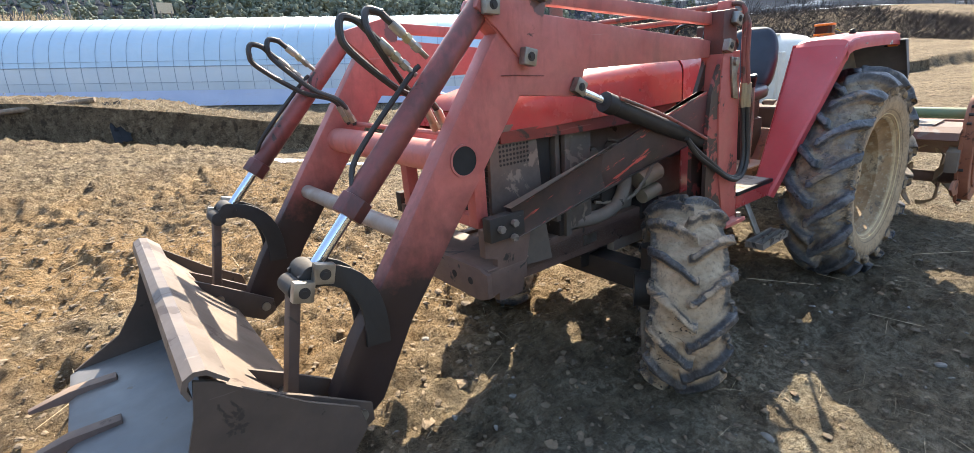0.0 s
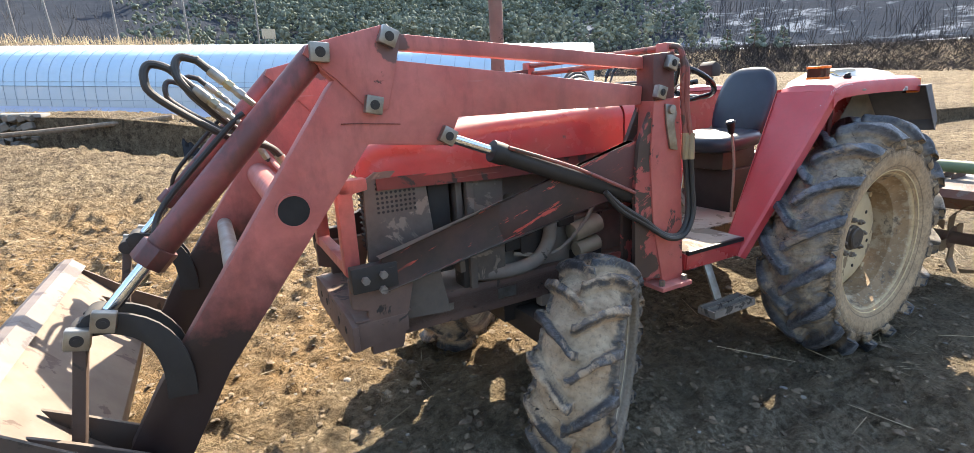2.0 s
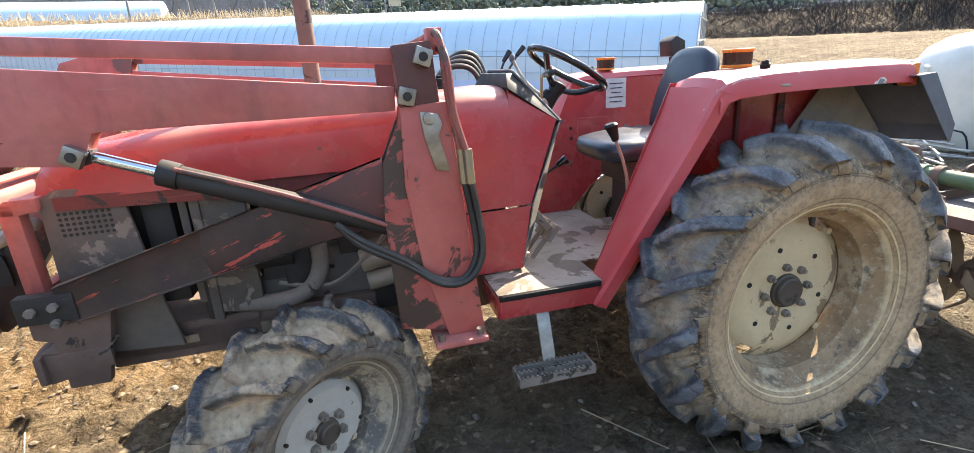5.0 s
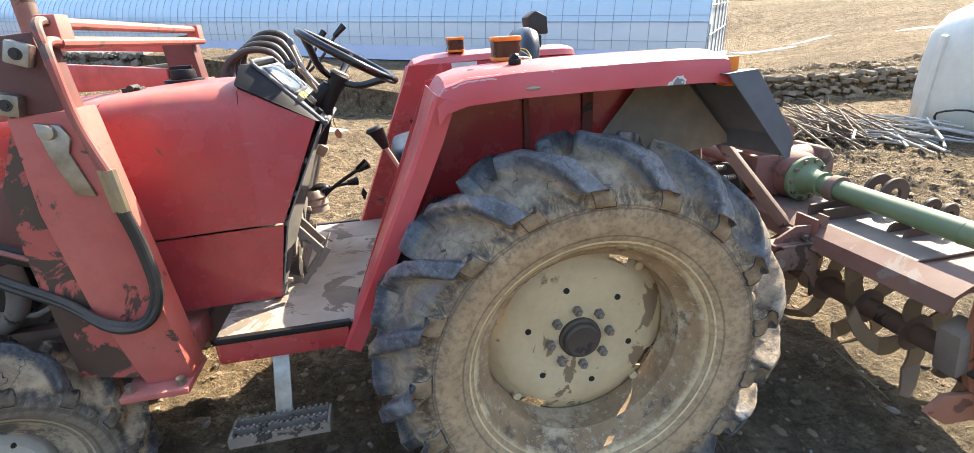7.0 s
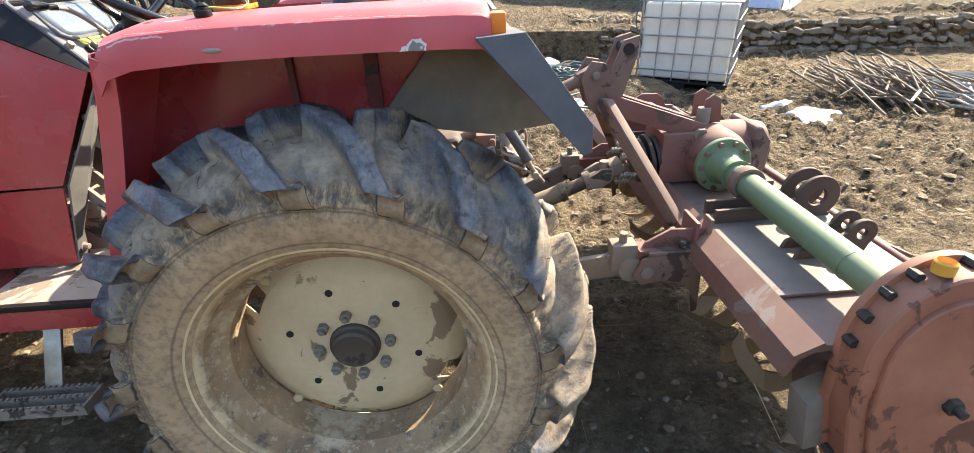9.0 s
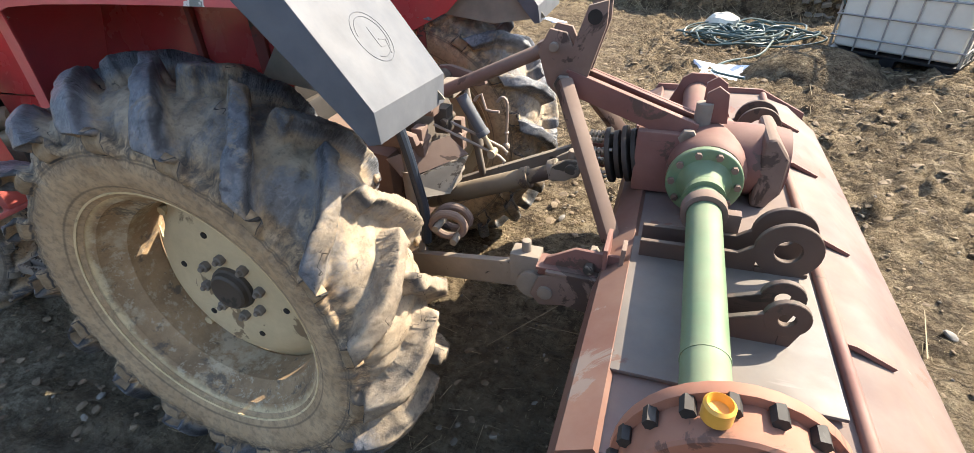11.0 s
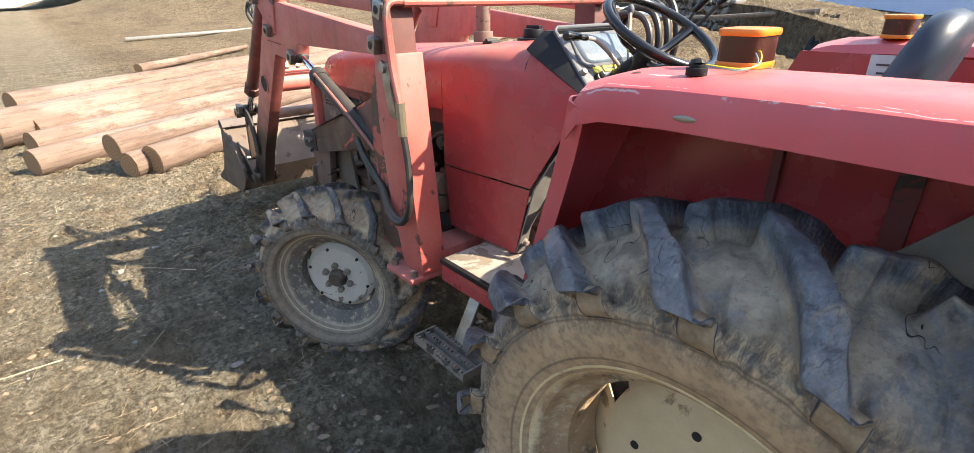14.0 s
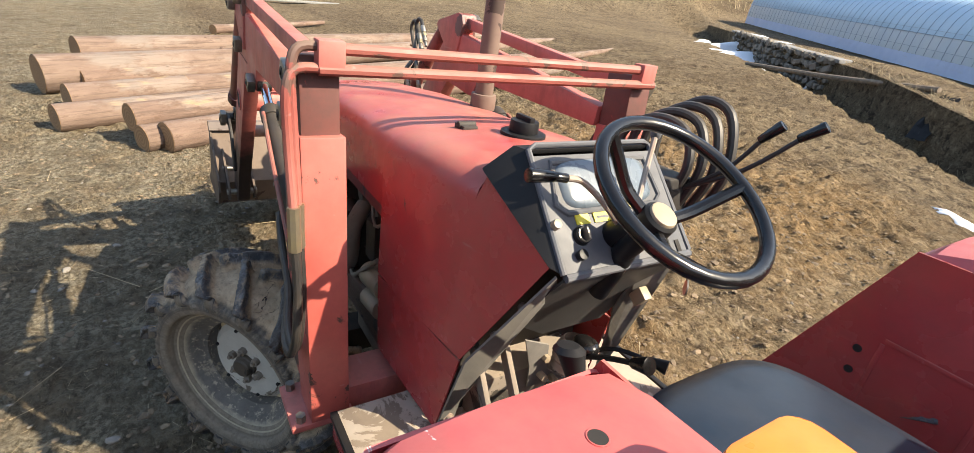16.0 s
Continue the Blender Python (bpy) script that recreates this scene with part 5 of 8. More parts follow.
for y, z, x in ((-0.177, 1.19, -0.878), (-0.205, 1.078, -0.93), (-0.235, 0.975, -0.975), (-0.25, 0.86, -1.0), (-0.262, 0.76, -1.01)):
    part("panel_bolt", Shape().cyl((x + 0.022, y, z), (x - 0.01, y, z + 0.005), 0.011, n=8).cyl((x + 0.006, y, z), (x + 0.002, y, z), 0.017, n=14), GREY_TUBE, tractor, bevel=0.002)
part("toggle_switch", Shape().box((-0.862, 0.222, 1.150), (0.040, 0.030, 0.050), st), CREAM_KNOB, lower, "beige plastic switch", bevel=0.005)
part("key_tag", Shape().cyl((-0.79, 0.300, 1.205), (-0.787, 0.303, 1.205), 0.022, n=20).tube([(-0.79, 0.30, 1.228), (-0.80, 0.29, 1.26), (-0.795, 0.28, 1.30)], 0.002, 6), ZINC, lower, "small metal key tag")
s = Shape().put([(-0.925, -0.11, 1.05), (-0.925, -0.025, 1.012), (-0.948, 0.01, 0.90), (-0.950, 0.09, 0.838), (-0.955, -0.045, 0.845), (-0.945, -0.06, 0.93)], [(0, 1, 2, 3, 4, 5)])
br = part("pedal_bracket", s, RAIL_GREY, tractor, "grey dusty pedal bracket plate", thick=0.006)
for y, z in ((-0.02, 0.96), (-0.015, 0.89), (0.03, 0.865)):
    part("bracket_bolt", Shape().cyl((-0.945, y, z), (-0.915, y, z), 0.012, n=6), CREAM_KNOB, br, bevel=0.002)
part("bulkhead", Shape().box((-1.10, 0, 0.92), (0.04, 0.46, 0.44)), GRIME, tractor)
part("steering_column", Shape().cyl((-0.86, 0.02, 1.36), (-0.765, 0.015, 1.44), 0.036, 0.029, 20).cyl((-0.84, 0.02, 1.22), (-0.765, 0.015, 1.43), 0.027, n=16), BLACK_PLASTIC, tractor, "black steering column shroud", bevel=0.004)
part("gear_boot", Shape().lathe([(0.055, 0), (0.050, 0.02), (0.054, 0.03), (0.045, 0.05), (0.048, 0.06), (0.036, 0.085), (0.03, 0.09)], 20, pose(-0.905, 0.055, 0.93, 90, 0, 0)), GREY_TUBE, tractor, "dusty beige rubber boot")
part("boot_cap", Shape().ball((-0.875, 0.07, 1.015), (0.042, 0.034, 0.024), 16, 10), BLACK_GLOSS, tractor, "black domed cap")
part("gear_lever", Shape().tube([(-0.88, 0.055, 0.95), (-0.86, 0.055, 0.99), (-0.78, 0.06, 1.045), (-0.69, 0.06, 1.095)], 0.008, 8), BLACK_PLASTIC, tractor)
part("gear_knob", Shape().cyl((-0.715, 0.06, 1.082), (-0.665, 0.06, 1.110), 0.013, 0.024, 14), BLACK_GLOSS, tractor, "black gear knob", bevel=0.006)
part("lower_lever", Shape().tube([(-0.93, 0.12, 0.93), (-0.86, 0.18, 0.98), (-0.76, 0.24, 0.985)], 0.007, 8).cyl((-0.775, 0.235, 0.985), (-0.735, 0.255, 0.986), 0.012, 0.021, 14), BLACK_PLASTIC, tractor, "black floor lever")
part("range_lever", Shape().tube([(-0.49, -0.25, 0.72), (-0.50, -0.255, 1.0), (-0.525, -0.262, 1.12), (-0.585, -0.28, 1.25)], 0.008, 8), GREY_TUBE, tractor)
part("range_knob", Shape().loft([[(cx + r * math.cos(t) * 1.2, cy + r * math.sin(t), cz + 0.35 * r * math.cos(t)) for t in (2 * math.pi * i / 14 for i in range(14))] for cx, cy, cz, r in ((-0.578, -0.277, 1.235, 0.012), (-0.588, -0.280, 1.262, 0.017), (-0.602, -0.284, 1.292, 0.022), (-0.610, -0.286, 1.303, 0.027), (-0.614, -0.287, 1.312, 0.018))]), BLACK_PLASTIC, tractor, "black lever knob")
for y in (-0.13, -0.22):
    part("clutch_pedal" if y < -0.2 else "brake_pedal", Shape().box((-0.865, y, 0.835), (0.022, 0.075, 0.085), Matrix.Rotation(radians(38), 4, "Y")).bar((-0.875, y, 0.85), (-1.00, y, 1.02), 0.016, 0.034).bar((-0.88, y, 0.82), (-0.96, y, 0.72), 0.012, 0.02), CAST, tractor, "worn steel foot pedal", bevel=0.003)

# steering wheel
sm = Matrix.Translation((-0.680, 0.012, 1.545)) @ Matrix.Rotation(radians(31), 4, "Y")
sw = part("steering_wheel", Shape().tube([sm @ Vector((0.194 * math.cos(t), 0.194 * math.sin(t), 0)) for t in (2 * math.pi * i / 36 for i in range(36))], 0.0155, 12, 1, True), BLACK_GLOSS, tractor, "glossy black three-spoke steering wheel")
for a in (90, 180 + 30, -30):
    d = Vector((math.cos(radians(a)), math.sin(radians(a)), 0))
    part("spoke", Shape().tube([sm @ (d * 0.02 + Vector((0, 0, -0.10))), sm @ (d * 0.09 + Vector((0, 0, -0.08))), sm @ (d * 0.150 + Vector((0, 0, -0.033))), sm @ (d * 0.19)], 0.014, 10), BLACK_GLOSS, sw)
part("wheel_boss", Shape().lathe([(0.0, 0.012), (0.034, 0.012), (0.040, 0.006), (0.041, -0.016), (0.030, -0.045), (0.026, -0.14), (0.0, -0.14)], 24, sm @ pose(0, 0, -0.085, 90, 0, 0)), BLACK_PLASTIC, sw)
part("boss_cap", Shape().cyl(sm @ Vector((0, 0, -0.078)), sm @ Vector((0, 0, -0.066)), 0.033, 0.031, 24), CREAM_KNOB, sw, "beige centre cap", bevel=0.003)
part("shuttle_lever", Shape().tube([(-0.80, 0.03, 1.43), (-0.86, 0.10, 1.50), (-0.90, 0.15, 1.60)], 0.007, 8), GREY_TUBE, tractor)
part("shuttle_knob", Shape().ball((-0.902, 0.152, 1.605), (0.014, 0.014, 0.02)), GREY_PLASTIC, tractor)
# leaflet on the inner wall of the far mudguard
part("paper_label", Shape().box((-0.15, 0.508, 1.385), (0.13, 0.003, 0.17)), LABEL_WHITE, tractor, "white paper label with faint print")
for k in range(5):
    part("label_print", Shape().box((-0.15, 0.5055, 1.44 - 0.026 * k), (0.09 - 0.012 * (k % 3), 0.002, 0.006)), LABEL_INK, tractor)


# ---- front loader ----
loader = thing("front_loader", "red front loader with grease-blackened arms and a raised bucket", "loader", LEVEL)


def nut_plate(c, y, sgn, size=0.062, spin=0.0, parent=None):
    """A square locking plate with a recessed pin head, on the outer face."""
    m = Matrix.Rotation(radians(spin), 4, "Y")
    p = part("pin_plate", Shape().box((c[0], y + sgn * 0.016, c[1]), (size, 0.032, size), m), ZINC, parent or loader, "square zinc pin plate", bevel=0.006)
    part("pin_head", Shape().cyl((c[0], y + sgn * 0.030, c[1]), (c[0], y + sgn * 0.0335, c[1]), size * 0.27, n=18).cyl((c[0], y + sgn * 0.033, c[1]), (c[0], y + sgn * 0.036, c[1]), size * 0.13, n=12), GRIME, p)


ARM = [(-1.53, 1.525), (-2.655, 1.645), (-2.64, 1.70), (-2.66, 1.745), (-2.70, 1.752), (-2.935, 1.692), (-2.95, 1.665), (-2.865, 1.585), (-2.885, 1.565), (-3.50, 0.70), (-3.60, 0.53), (-3.585, 0.45), (-3.50, 0.42), (-3.44, 0.46), (-3.30, 0.70), (-2.775, 1.378), (-2.52, 1.352), (-2.48, 1.355), (-2.435, 1.447), (-1.535, 1.447)]


def loader_side(y, py, sgn):
    """One arm with its post, cylinders and linkage. y: arm's middle; py: post's middle; sgn: -1 or 1, the outer side."""
    o = y + sgn * 0.036
    arm = part("loader_arm", Shape().prism(ARM, y - 0.035, y + 0.035), RED_ARM, loader, "faded red box-section arm, black with grease below", bevel=0.006)
    cover = [(-2.655, 1.645), (-2.64, 1.70), (-2.66, 1.745), (-2.70, 1.752), (-2.935, 1.692), (-2.95, 1.665), (-2.86, 1.59), (-2.76, 1.485), (-2.70, 1.49)]
    part("knuckle_plate", Shape().prism(cover, y - 0.045, y + 0.045), RED_LOADER, arm, bevel=0.003)
    part("weld_seam", Shape().tube([(-2.86, o + sgn * 0.002, 1.45), (-2.80, o + sgn * 0.002, 1.448), (-2.66, o + sgn * 0.002, 1.437)], 0.0018, 5), RED_DARK, arm)
    for (x, z), spin in (((-2.684, 1.715), 25), ((-2.905, 1.668), 4), ((-2.753, 1.505), 12), ((-2.492, 1.384), 30)):
        nut_plate((x, z), y + sgn * (0.045 if z > 1.4 else 0.036), sgn, 0.058, spin)
    # Solid dark disc painted as the shade inside the tube.
    part("cross_tube_end", Shape().cyl((-3.04, y - 0.0385, 1.19), (-3.04, y + 0.0385, 1.19), 0.050, n=28), DEEP, arm, "dark disc for the shade in the cross tube's open end")
    part("tube_rim", Shape().lathe([(0.049, -0.041), (0.056, -0.041), (0.056, 0.041), (0.049, 0.041)], 28, pose(-3.04, y, 1.19), closed=True), RED_ARM, arm)
    # levelling link along the top
    part("levelling_link", Shape().bar((-2.67, y + sgn * 0.01, 1.705), (-1.45, y + sgn * 0.01, 1.618), 0.045, 0.052), RED_LOADER, loader, "red levelling link bar", bevel=0.006)
    # post
    post = part("loader_post", Shape().prism([(-1.53, 1.655), (-1.405, 1.665), (-1.385, 1.40), (-1.52, 1.40)], py - 0.05, py + 0.05), POST_RUST, loader, "worn red upright post with rust patches", bevel=0.006)
    part("post_socket", Shape().prism([(-1.525, 1.46), (-1.365, 1.472), (-1.285, 0.60), (-1.425, 0.60), (-1.50, 0.9), (-1.535, 1.2)], py - 0.058, py + 0.058), POST_PAINT, post, bevel=0.005)
    part("post_front_plate", Shape().prism([(-1.52, 1.45), (-1.50, 1.45), (-1.42, 0.62), (-1.60, 0.66), (-1.615, 1.08), (-1.60, 1.28)], py - 0.05, py - 0.03).prism([(-1.52, 1.45), (-1.50, 1.45), (-1.42, 0.62), (-1.60, 0.66), (-1.615, 1.08), (-1.60, 1.28)], py + 0.03, py + 0.05), POST_FLAKED, post, "red side plates, flaked to brown rust")
    part("post_foot", Shape().box((-1.385, py + sgn * 0.02, 0.588), (0.20, 0.19, 0.022)).box((-1.40, py - sgn * 0.17, 0.62), (0.15, 0.34, 0.09)), RED_LOADER, post, "red foot plate and bracket", bevel=0.005)
    for x in (-1.31, -1.46):
        part("foot_bolt", Shape().cyl((x, py + sgn * 0.085, 0.585), (x, py + sgn * 0.085, 0.625), 0.015, n=6), ZINC, post)
    for (x, z), spin in (((-1.437, 1.615), 20), ((-1.50, 1.495), 15)):
        nut_plate((x, z), py + sgn * 0.050, sgn, 0.056, spin)
    lv = part("parking_latch", Shape().prism([(-1.465, 1.445), (-1.405, 1.435), (-1.39, 1.40), (-1.405, 1.36), (-1.375, 1.235), (-1.425, 1.245), (-1.455, 1.36)], py + sgn * 0.058, py + sgn * 0.070), ZINC, post, "bent zinc latch lever", bevel=0.004)
    part("latch_pin", Shape().cyl((-1.435, py + sgn * 0.058, 1.42), (-1.435, py + sgn * 0.085, 1.42), 0.020, n=16), ZINC, lv, bevel=0.003)
    # brace to the front bracket
    s = Shape().put([(-1.60, py + 0.02, 1.295), (-1.60, py + 0.02, 1.07), (-2.72, sgn * 0.375, 0.80), (-2.74, sgn * 0.375, 0.935), (-1.60, py - 0.03, 1.295), (-1.60, py - 0.03, 1.07), (-2.72, sgn * 0.335, 0.80), (-2.74, sgn * 0.335, 0.935)], [(0, 1, 2, 3), (7, 6, 5, 4), (0, 3, 7, 4), (1, 5, 6, 2), (3, 2, 6, 7), (0, 4, 5, 1)])
    part("brace", s, BRACE_PAINT, loader, "grimy dark red brace with scraped paint", bevel=0.004)
    br = part("brace_bracket", Shape().box((-2.77, sgn * 0.36, 0.865), (0.18, 0.05, 0.10)), GRIME, loader, "black bolted bracket", bevel=0.005)
    for x, z in ((-2.81, 0.865), (-2.74, 0.875), (-2.745, 0.815)):
        part("bracket_bolt", Shape().cyl((x, sgn * 0.384, z), (x, sgn * 0.405, z), 0.016, n=6), CAST, br)
    # lift cylinder
    a, b = Vector((-2.49, y, 1.384)), Vector((-1.56, py, 1.035))
    d = (b - a).normalized()
    cyl = part("lift_cylinder", Shape().cyl(a + d * 0.215, b, 0.037, n=20).cyl(a + d * 0.21, a + d * 0.27, 0.043, n=20), GRIME, loader, "black lift cylinder barrel", bevel=0.004)
    part("cylinder_rod", Shape().cyl(a, a + d * 0.24, 0.0185, n=20), CHROME, cyl, "bright chromed rod")
    part("rod_eye", Shape().cyl(a - Vector((0, 0.028, 0)), a + Vector((0, 0.028, 0)), 0.034, n=20), GRIME, cyl)
    part("cylinder_pipe", Shape().tube([a + d * 0.27 + Vector((0.0, sgn * 0.035, 0.03)), a + d * 0.6 + Vector((0, sgn * 0.045, 0.035)), b + Vector((-0.05, sgn * 0.045, 0.03))], 0.008, 8), PIPE_RED, cyl)
    # bucket cylinder
    a, b = Vector((-2.905, y, 1.668)), Vector((-3.585, y, 0.955))
    d = (b - a).normalized()
    L = (b - a).length
    cyl = part("bucket_cylinder", Shape().cyl(a, a + d * (L - 0.19), 0.041, n=20).cyl(a + d * (L - 0.25), a + d * (L - 0.185), 0.052, n=8), RED_CYL, loader, "dark red bucket cylinder barrel", bevel=0.004)
    part("cylinder_rod", Shape().cyl(a + d * (L - 0.2), b, 0.020, n=20), CHROME, cyl, "bright chromed rod")
    nrm = Vector((-0.72, 0, 0.69))
    part("cylinder_pipe", Shape().tube([a + d * 0.28 + nrm * 0.05 + Vector((0, -sgn * 0.03, 0)), a + d * 0.34 + nrm * 0.058 + Vector((0, -sgn * 0.03, 0)), a + d * (L - 0.36) + nrm * 0.062 + Vector((0, -sgn * 0.03, 0)), a + d * (L - 0.27) + nrm * 0.035], 0.009, 8), GRIME, cyl)
    # linkage
    for off in (-0.045, 0.045):
        arc = []
        pin, foot = Vector((-3.60, 0.955)), Vector((-3.435, 0.67))
        ctrl = Vector((-3.405, 0.93))
        outer, inner = [], []
        for k in range(11):
            t = k / 10
            p = pin * (1 - t) ** 2 + ctrl * 2 * t * (1 - t) + foot * t * t
            tan = ((ctrl - pin) * (1 - t) + (foot - ctrl) * t).normalized()
            nn = Vector((-tan.y, tan.x))
            wd = 0.030 + 0.010 * t
            outer.append(tuple(p + nn * wd))
            inner.append(tuple(p - nn * wd))
        part("link_plate", Shape().prism([(-3.64, 0.965), (-3.635, 0.925)] + inner[1:] + outer[::-1], y + off - 0.007, y + off + 0.007), GRIME, loader, "black curved linkage plate", bevel=0.003)
    part("link_roller", Shape().cyl((-3.60, y - 0.055, 0.955), (-3.60, y + 0.055, 0.955), 0.034, n=18).cyl((-3.645, y - 0.05, 0.925), (-3.645, y + 0.05, 0.925), 0.03, n=18), GRIME, loader, bevel=0.003)
    nut_plate((-3.575, 0.965), y + sgn * 0.055, sgn, 0.06, 15)
    nut_plate((-3.64, 0.93), y + sgn * 0.055, sgn, 0.06, 15)
    part("bucket_link", Shape().bar((-3.645, y, 0.925), (-3.72, y, 0.56), 0.05, 0.034, (1, 0, 0)), LUG_STEEL, loader, "dark bucket link rod", bevel=0.008)
    # hoses from the cross tube up to the cylinder
    for k in range(2):
        e = Vector((0.05 * k, -sgn * (0.055 + 0.04 * k), 0))
        t0 = a + d * (0.31 - 0.07 * k) + nrm * 0.042 + Vector((0, -sgn * 0.03, 0))
        u = Vector((-0.70, 0.10, 0.70)).normalized()
        end = Vector((-3.00, y - sgn * (0.10 + 0.07 * k), 1.265))
        fit = part("hose_fitting", Shape().cyl(t0, t0 + u * 0.05, 0.009, n=12).cyl(t0 + u * 0.035, t0 + u * 0.060, 0.0155, n=6).cyl(t0 + u * 0.06, t0 + u * 0.075, 0.0115, n=12), ZINC, loader, "dull zinc hose fitting", bevel=0.0015)
        part("hex_nut", Shape().cyl(t0 + u * 0.075, t0 + u * 0.095, 0.0165, n=6).cyl(t0 + u * 0.095, t0 + u * 0.104, 0.012, n=12), BRASS, fit, "yellowish hex nut", bevel=0.0015)
        part("ferrule", Shape().cyl(t0 + u * 0.102, t0 + u * 0.150, 0.0155, n=14), ZINC, fit, bevel=0.002)
        v = t0 + u * 0.14
        turn = v + u * (0.095 - 0.045 * k)
        part("hydraulic_hose", Shape().tube([v, v + u * 0.05, turn, turn + Vector((-0.042, 0.0, 0.008)), turn + Vector((-0.058, -0.01, -0.030)), turn + Vector((-0.034, -0.01, -0.085)), turn * 0.5 + end * 0.5 + Vector((-0.030, 0, -0.020)), end + Vector((-0.065, 0, 0.12)), end + Vector((-0.02, 0, 0.05)), end], 0.0115, 10, 5), HOSE, loader, "black hydraulic hose loop")
        low = part("hose_fitting", Shape().cyl(end + Vector((-0.04, 0, 0.09)), end + Vector((-0.018, 0, 0.04)), 0.0145, n=12), ZINC, loader, "dull zinc hose fitting")
        part("hex_nut", Shape().cyl(end + Vector((-0.018, 0, 0.04)), end + Vector((-0.006, 0, 0.012)), 0.0165, n=6), BRASS, low)
    return arm


YL, YR = -0.47, 0.60
PL, PR = -0.512, 0.63
loader_side(YL, PL, -1)
loader_side(YR, PR, 1)
part("upper_cross_tube", Shape().cyl((-3.04, YL, 1.19), (-3.04, YR, 1.19), 0.058, n=24), RED_LOADER, loader, "red upper cross tube")
part("lower_cross_tube", Shape().cyl((-3.235, YL, 0.965), (-3.235, YR, 0.965), 0.033, n=20), GREY_TUBE, loader, "bare grey lower cross tube")
part("tube_pipework", Shape().tube([(-2.98, YL + 0.05, 1.262), (-2.98, 0, 1.262), (-2.98, YR - 0.05, 1.262)], 0.010, 8, 1).tube([(-3.01, YL + 0.03, 1.268), (-3.0, 0.2, 1.268), (-2.98, YR - 0.03, 1.268)], 0.010, 8, 1), RED_LOADER, loader)
# pipes across the top and down the post
for k in range(2):
    z, x = 1.685 - 0.048 * k, -1.385 + 0.012 * k
    part("cross_pipe", Shape().tube([(x, PL - 0.01, z), (x, PR + 0.02, z)], 0.0155, 10, 1), PIPE_RED, loader, "red steel cross pipe")
    o = -0.045 - 0.035 * k
    part("down_pipe", Shape().tube([(x, PL + 0.02, z), (x, PL - 0.035 + o * 0.3, z), (x + 0.01, PL - 0.055 + o * 0.4, z - 0.05), (x + 0.02, PL - 0.055 + o * 0.4, z - 0.20), (-1.335 + 0.02 * k, PL - 0.055 + o * 0.4, 1.29)], 0.0125, 10, 4), PIPE_RED, loader, "red hydraulic pipe down the post")
    part("hose_fitting", Shape().cyl((-1.335 + 0.02 * k, PL - 0.055 + o * 0.4, 1.31), (-1.33 + 0.02 * k, PL - 0.055 + o * 0.4, 1.19), 0.017, n=8), BRASS, loader)
    h0 = Vector((-1.33 + 0.02 * k, PL - 0.055 + o * 0.4, 1.20))
    part("hydraulic_hose", Shape().tube([h0, h0 + Vector((0.02, 0, -0.13)), h0 + Vector((0.025, -0.01, -0.27)), h0 + Vector((-0.03, -0.015, -0.36)), h0 + Vector((-0.13, -0.01, -0.345 - 0.02 * k)), (-1.56, PL - 0.06, 0.93 - 0.015 * k), (-1.70, PL - 0.05, 1.02 - 0.02 * k), (-1.78, PL - 0.04, 1.09)], 0.0125, 10, 5), HOSE, loader, "black hydraulic hose")
for y in (PL + 0.02, PR - 0.02):
    part("pipe_clamp", Shape().box((-1.385, y, 1.668), (0.05, 0.065, 0.075)), RED_LOADER, loader, bevel=0.004)
# control valve with hose bundle and levers by the far post
part("control_valve", Shape().box((-1.06, 0.43, 1.37), (0.14, 0.12, 0.13)).box((-1.06, 0.40, 1.28), (0.16, 0.06, 0.06)), GRIME, loader, "black hydraulic control valve", bevel=0.01)
for k in range(4):
    r = 0.15 + 0.022 * k
    c = Vector((-1.10 + 0.02 * k, 0.40 + 0.035 * k, 1.43))
    part("hydraulic_hose", Shape().tube([c + Vector((-0.13, 0.0, -0.02)), c + Vector((-0.14, 0.02, r * 0.55)), c + Vector((-0.05, 0.04, r)), c + Vector((0.06, 0.05, r * 0.92)), c + Vector((0.11, 0.04, 0.04)), c + Vector((0.07, 0.03, -0.10))], 0.0145, 10, 5), HOSE, loader, "black hydraulic hose loop")
for k, tip in enumerate(((-0.83, 0.50, 1.61), (-0.745, 0.525, 1.635))):
    t = Vector(tip)
    b = Vector((-1.0, 0.45, 1.40))
    lv = part("control_lever", Shape().tube([b, b * 0.5 + t * 0.5 + Vector((0.02, 0, -0.01)), t], 0.0065, 8), GRIME, loader)
    u = (t - b).normalized()
    part("lever_knob", Shape().cyl(t - u * 0.02, t + u * 0.05, 0.011, 0.016, 14), BLACK_GLOSS, lv, "black lever knob", bevel=0.004)

# bucket
bucket = new("bucket")
bucket.parent = loader
bucket["label"] = "worn brown steel bucket with a rolled lip"
BY0, BY1 = -0.60, 0.86
LIP, BEND, HEEL, EDGE = (-3.93, 0.815), (-3.665, 0.50), (-3.70, 0.335), (-4.33, 0.30)
part("back_sheet", Shape().prism([LIP, (-3.93, 0.795), (-3.685, 0.495), (-3.715, 0.35), (-3.70, 0.335), (-3.655, 0.50)], BY0, BY1), BUCKET, bucket, "tan bucket back, scuffed", bevel=0.003)
part("bucket_floor", Shape().prism([(-3.70, 0.335), (-3.70, 0.35), (-4.30, 0.315), EDGE, (-4.30, 0.298)], BY0, BY1), BUCKET_IN, bucket, "polished bluish bucket floor")
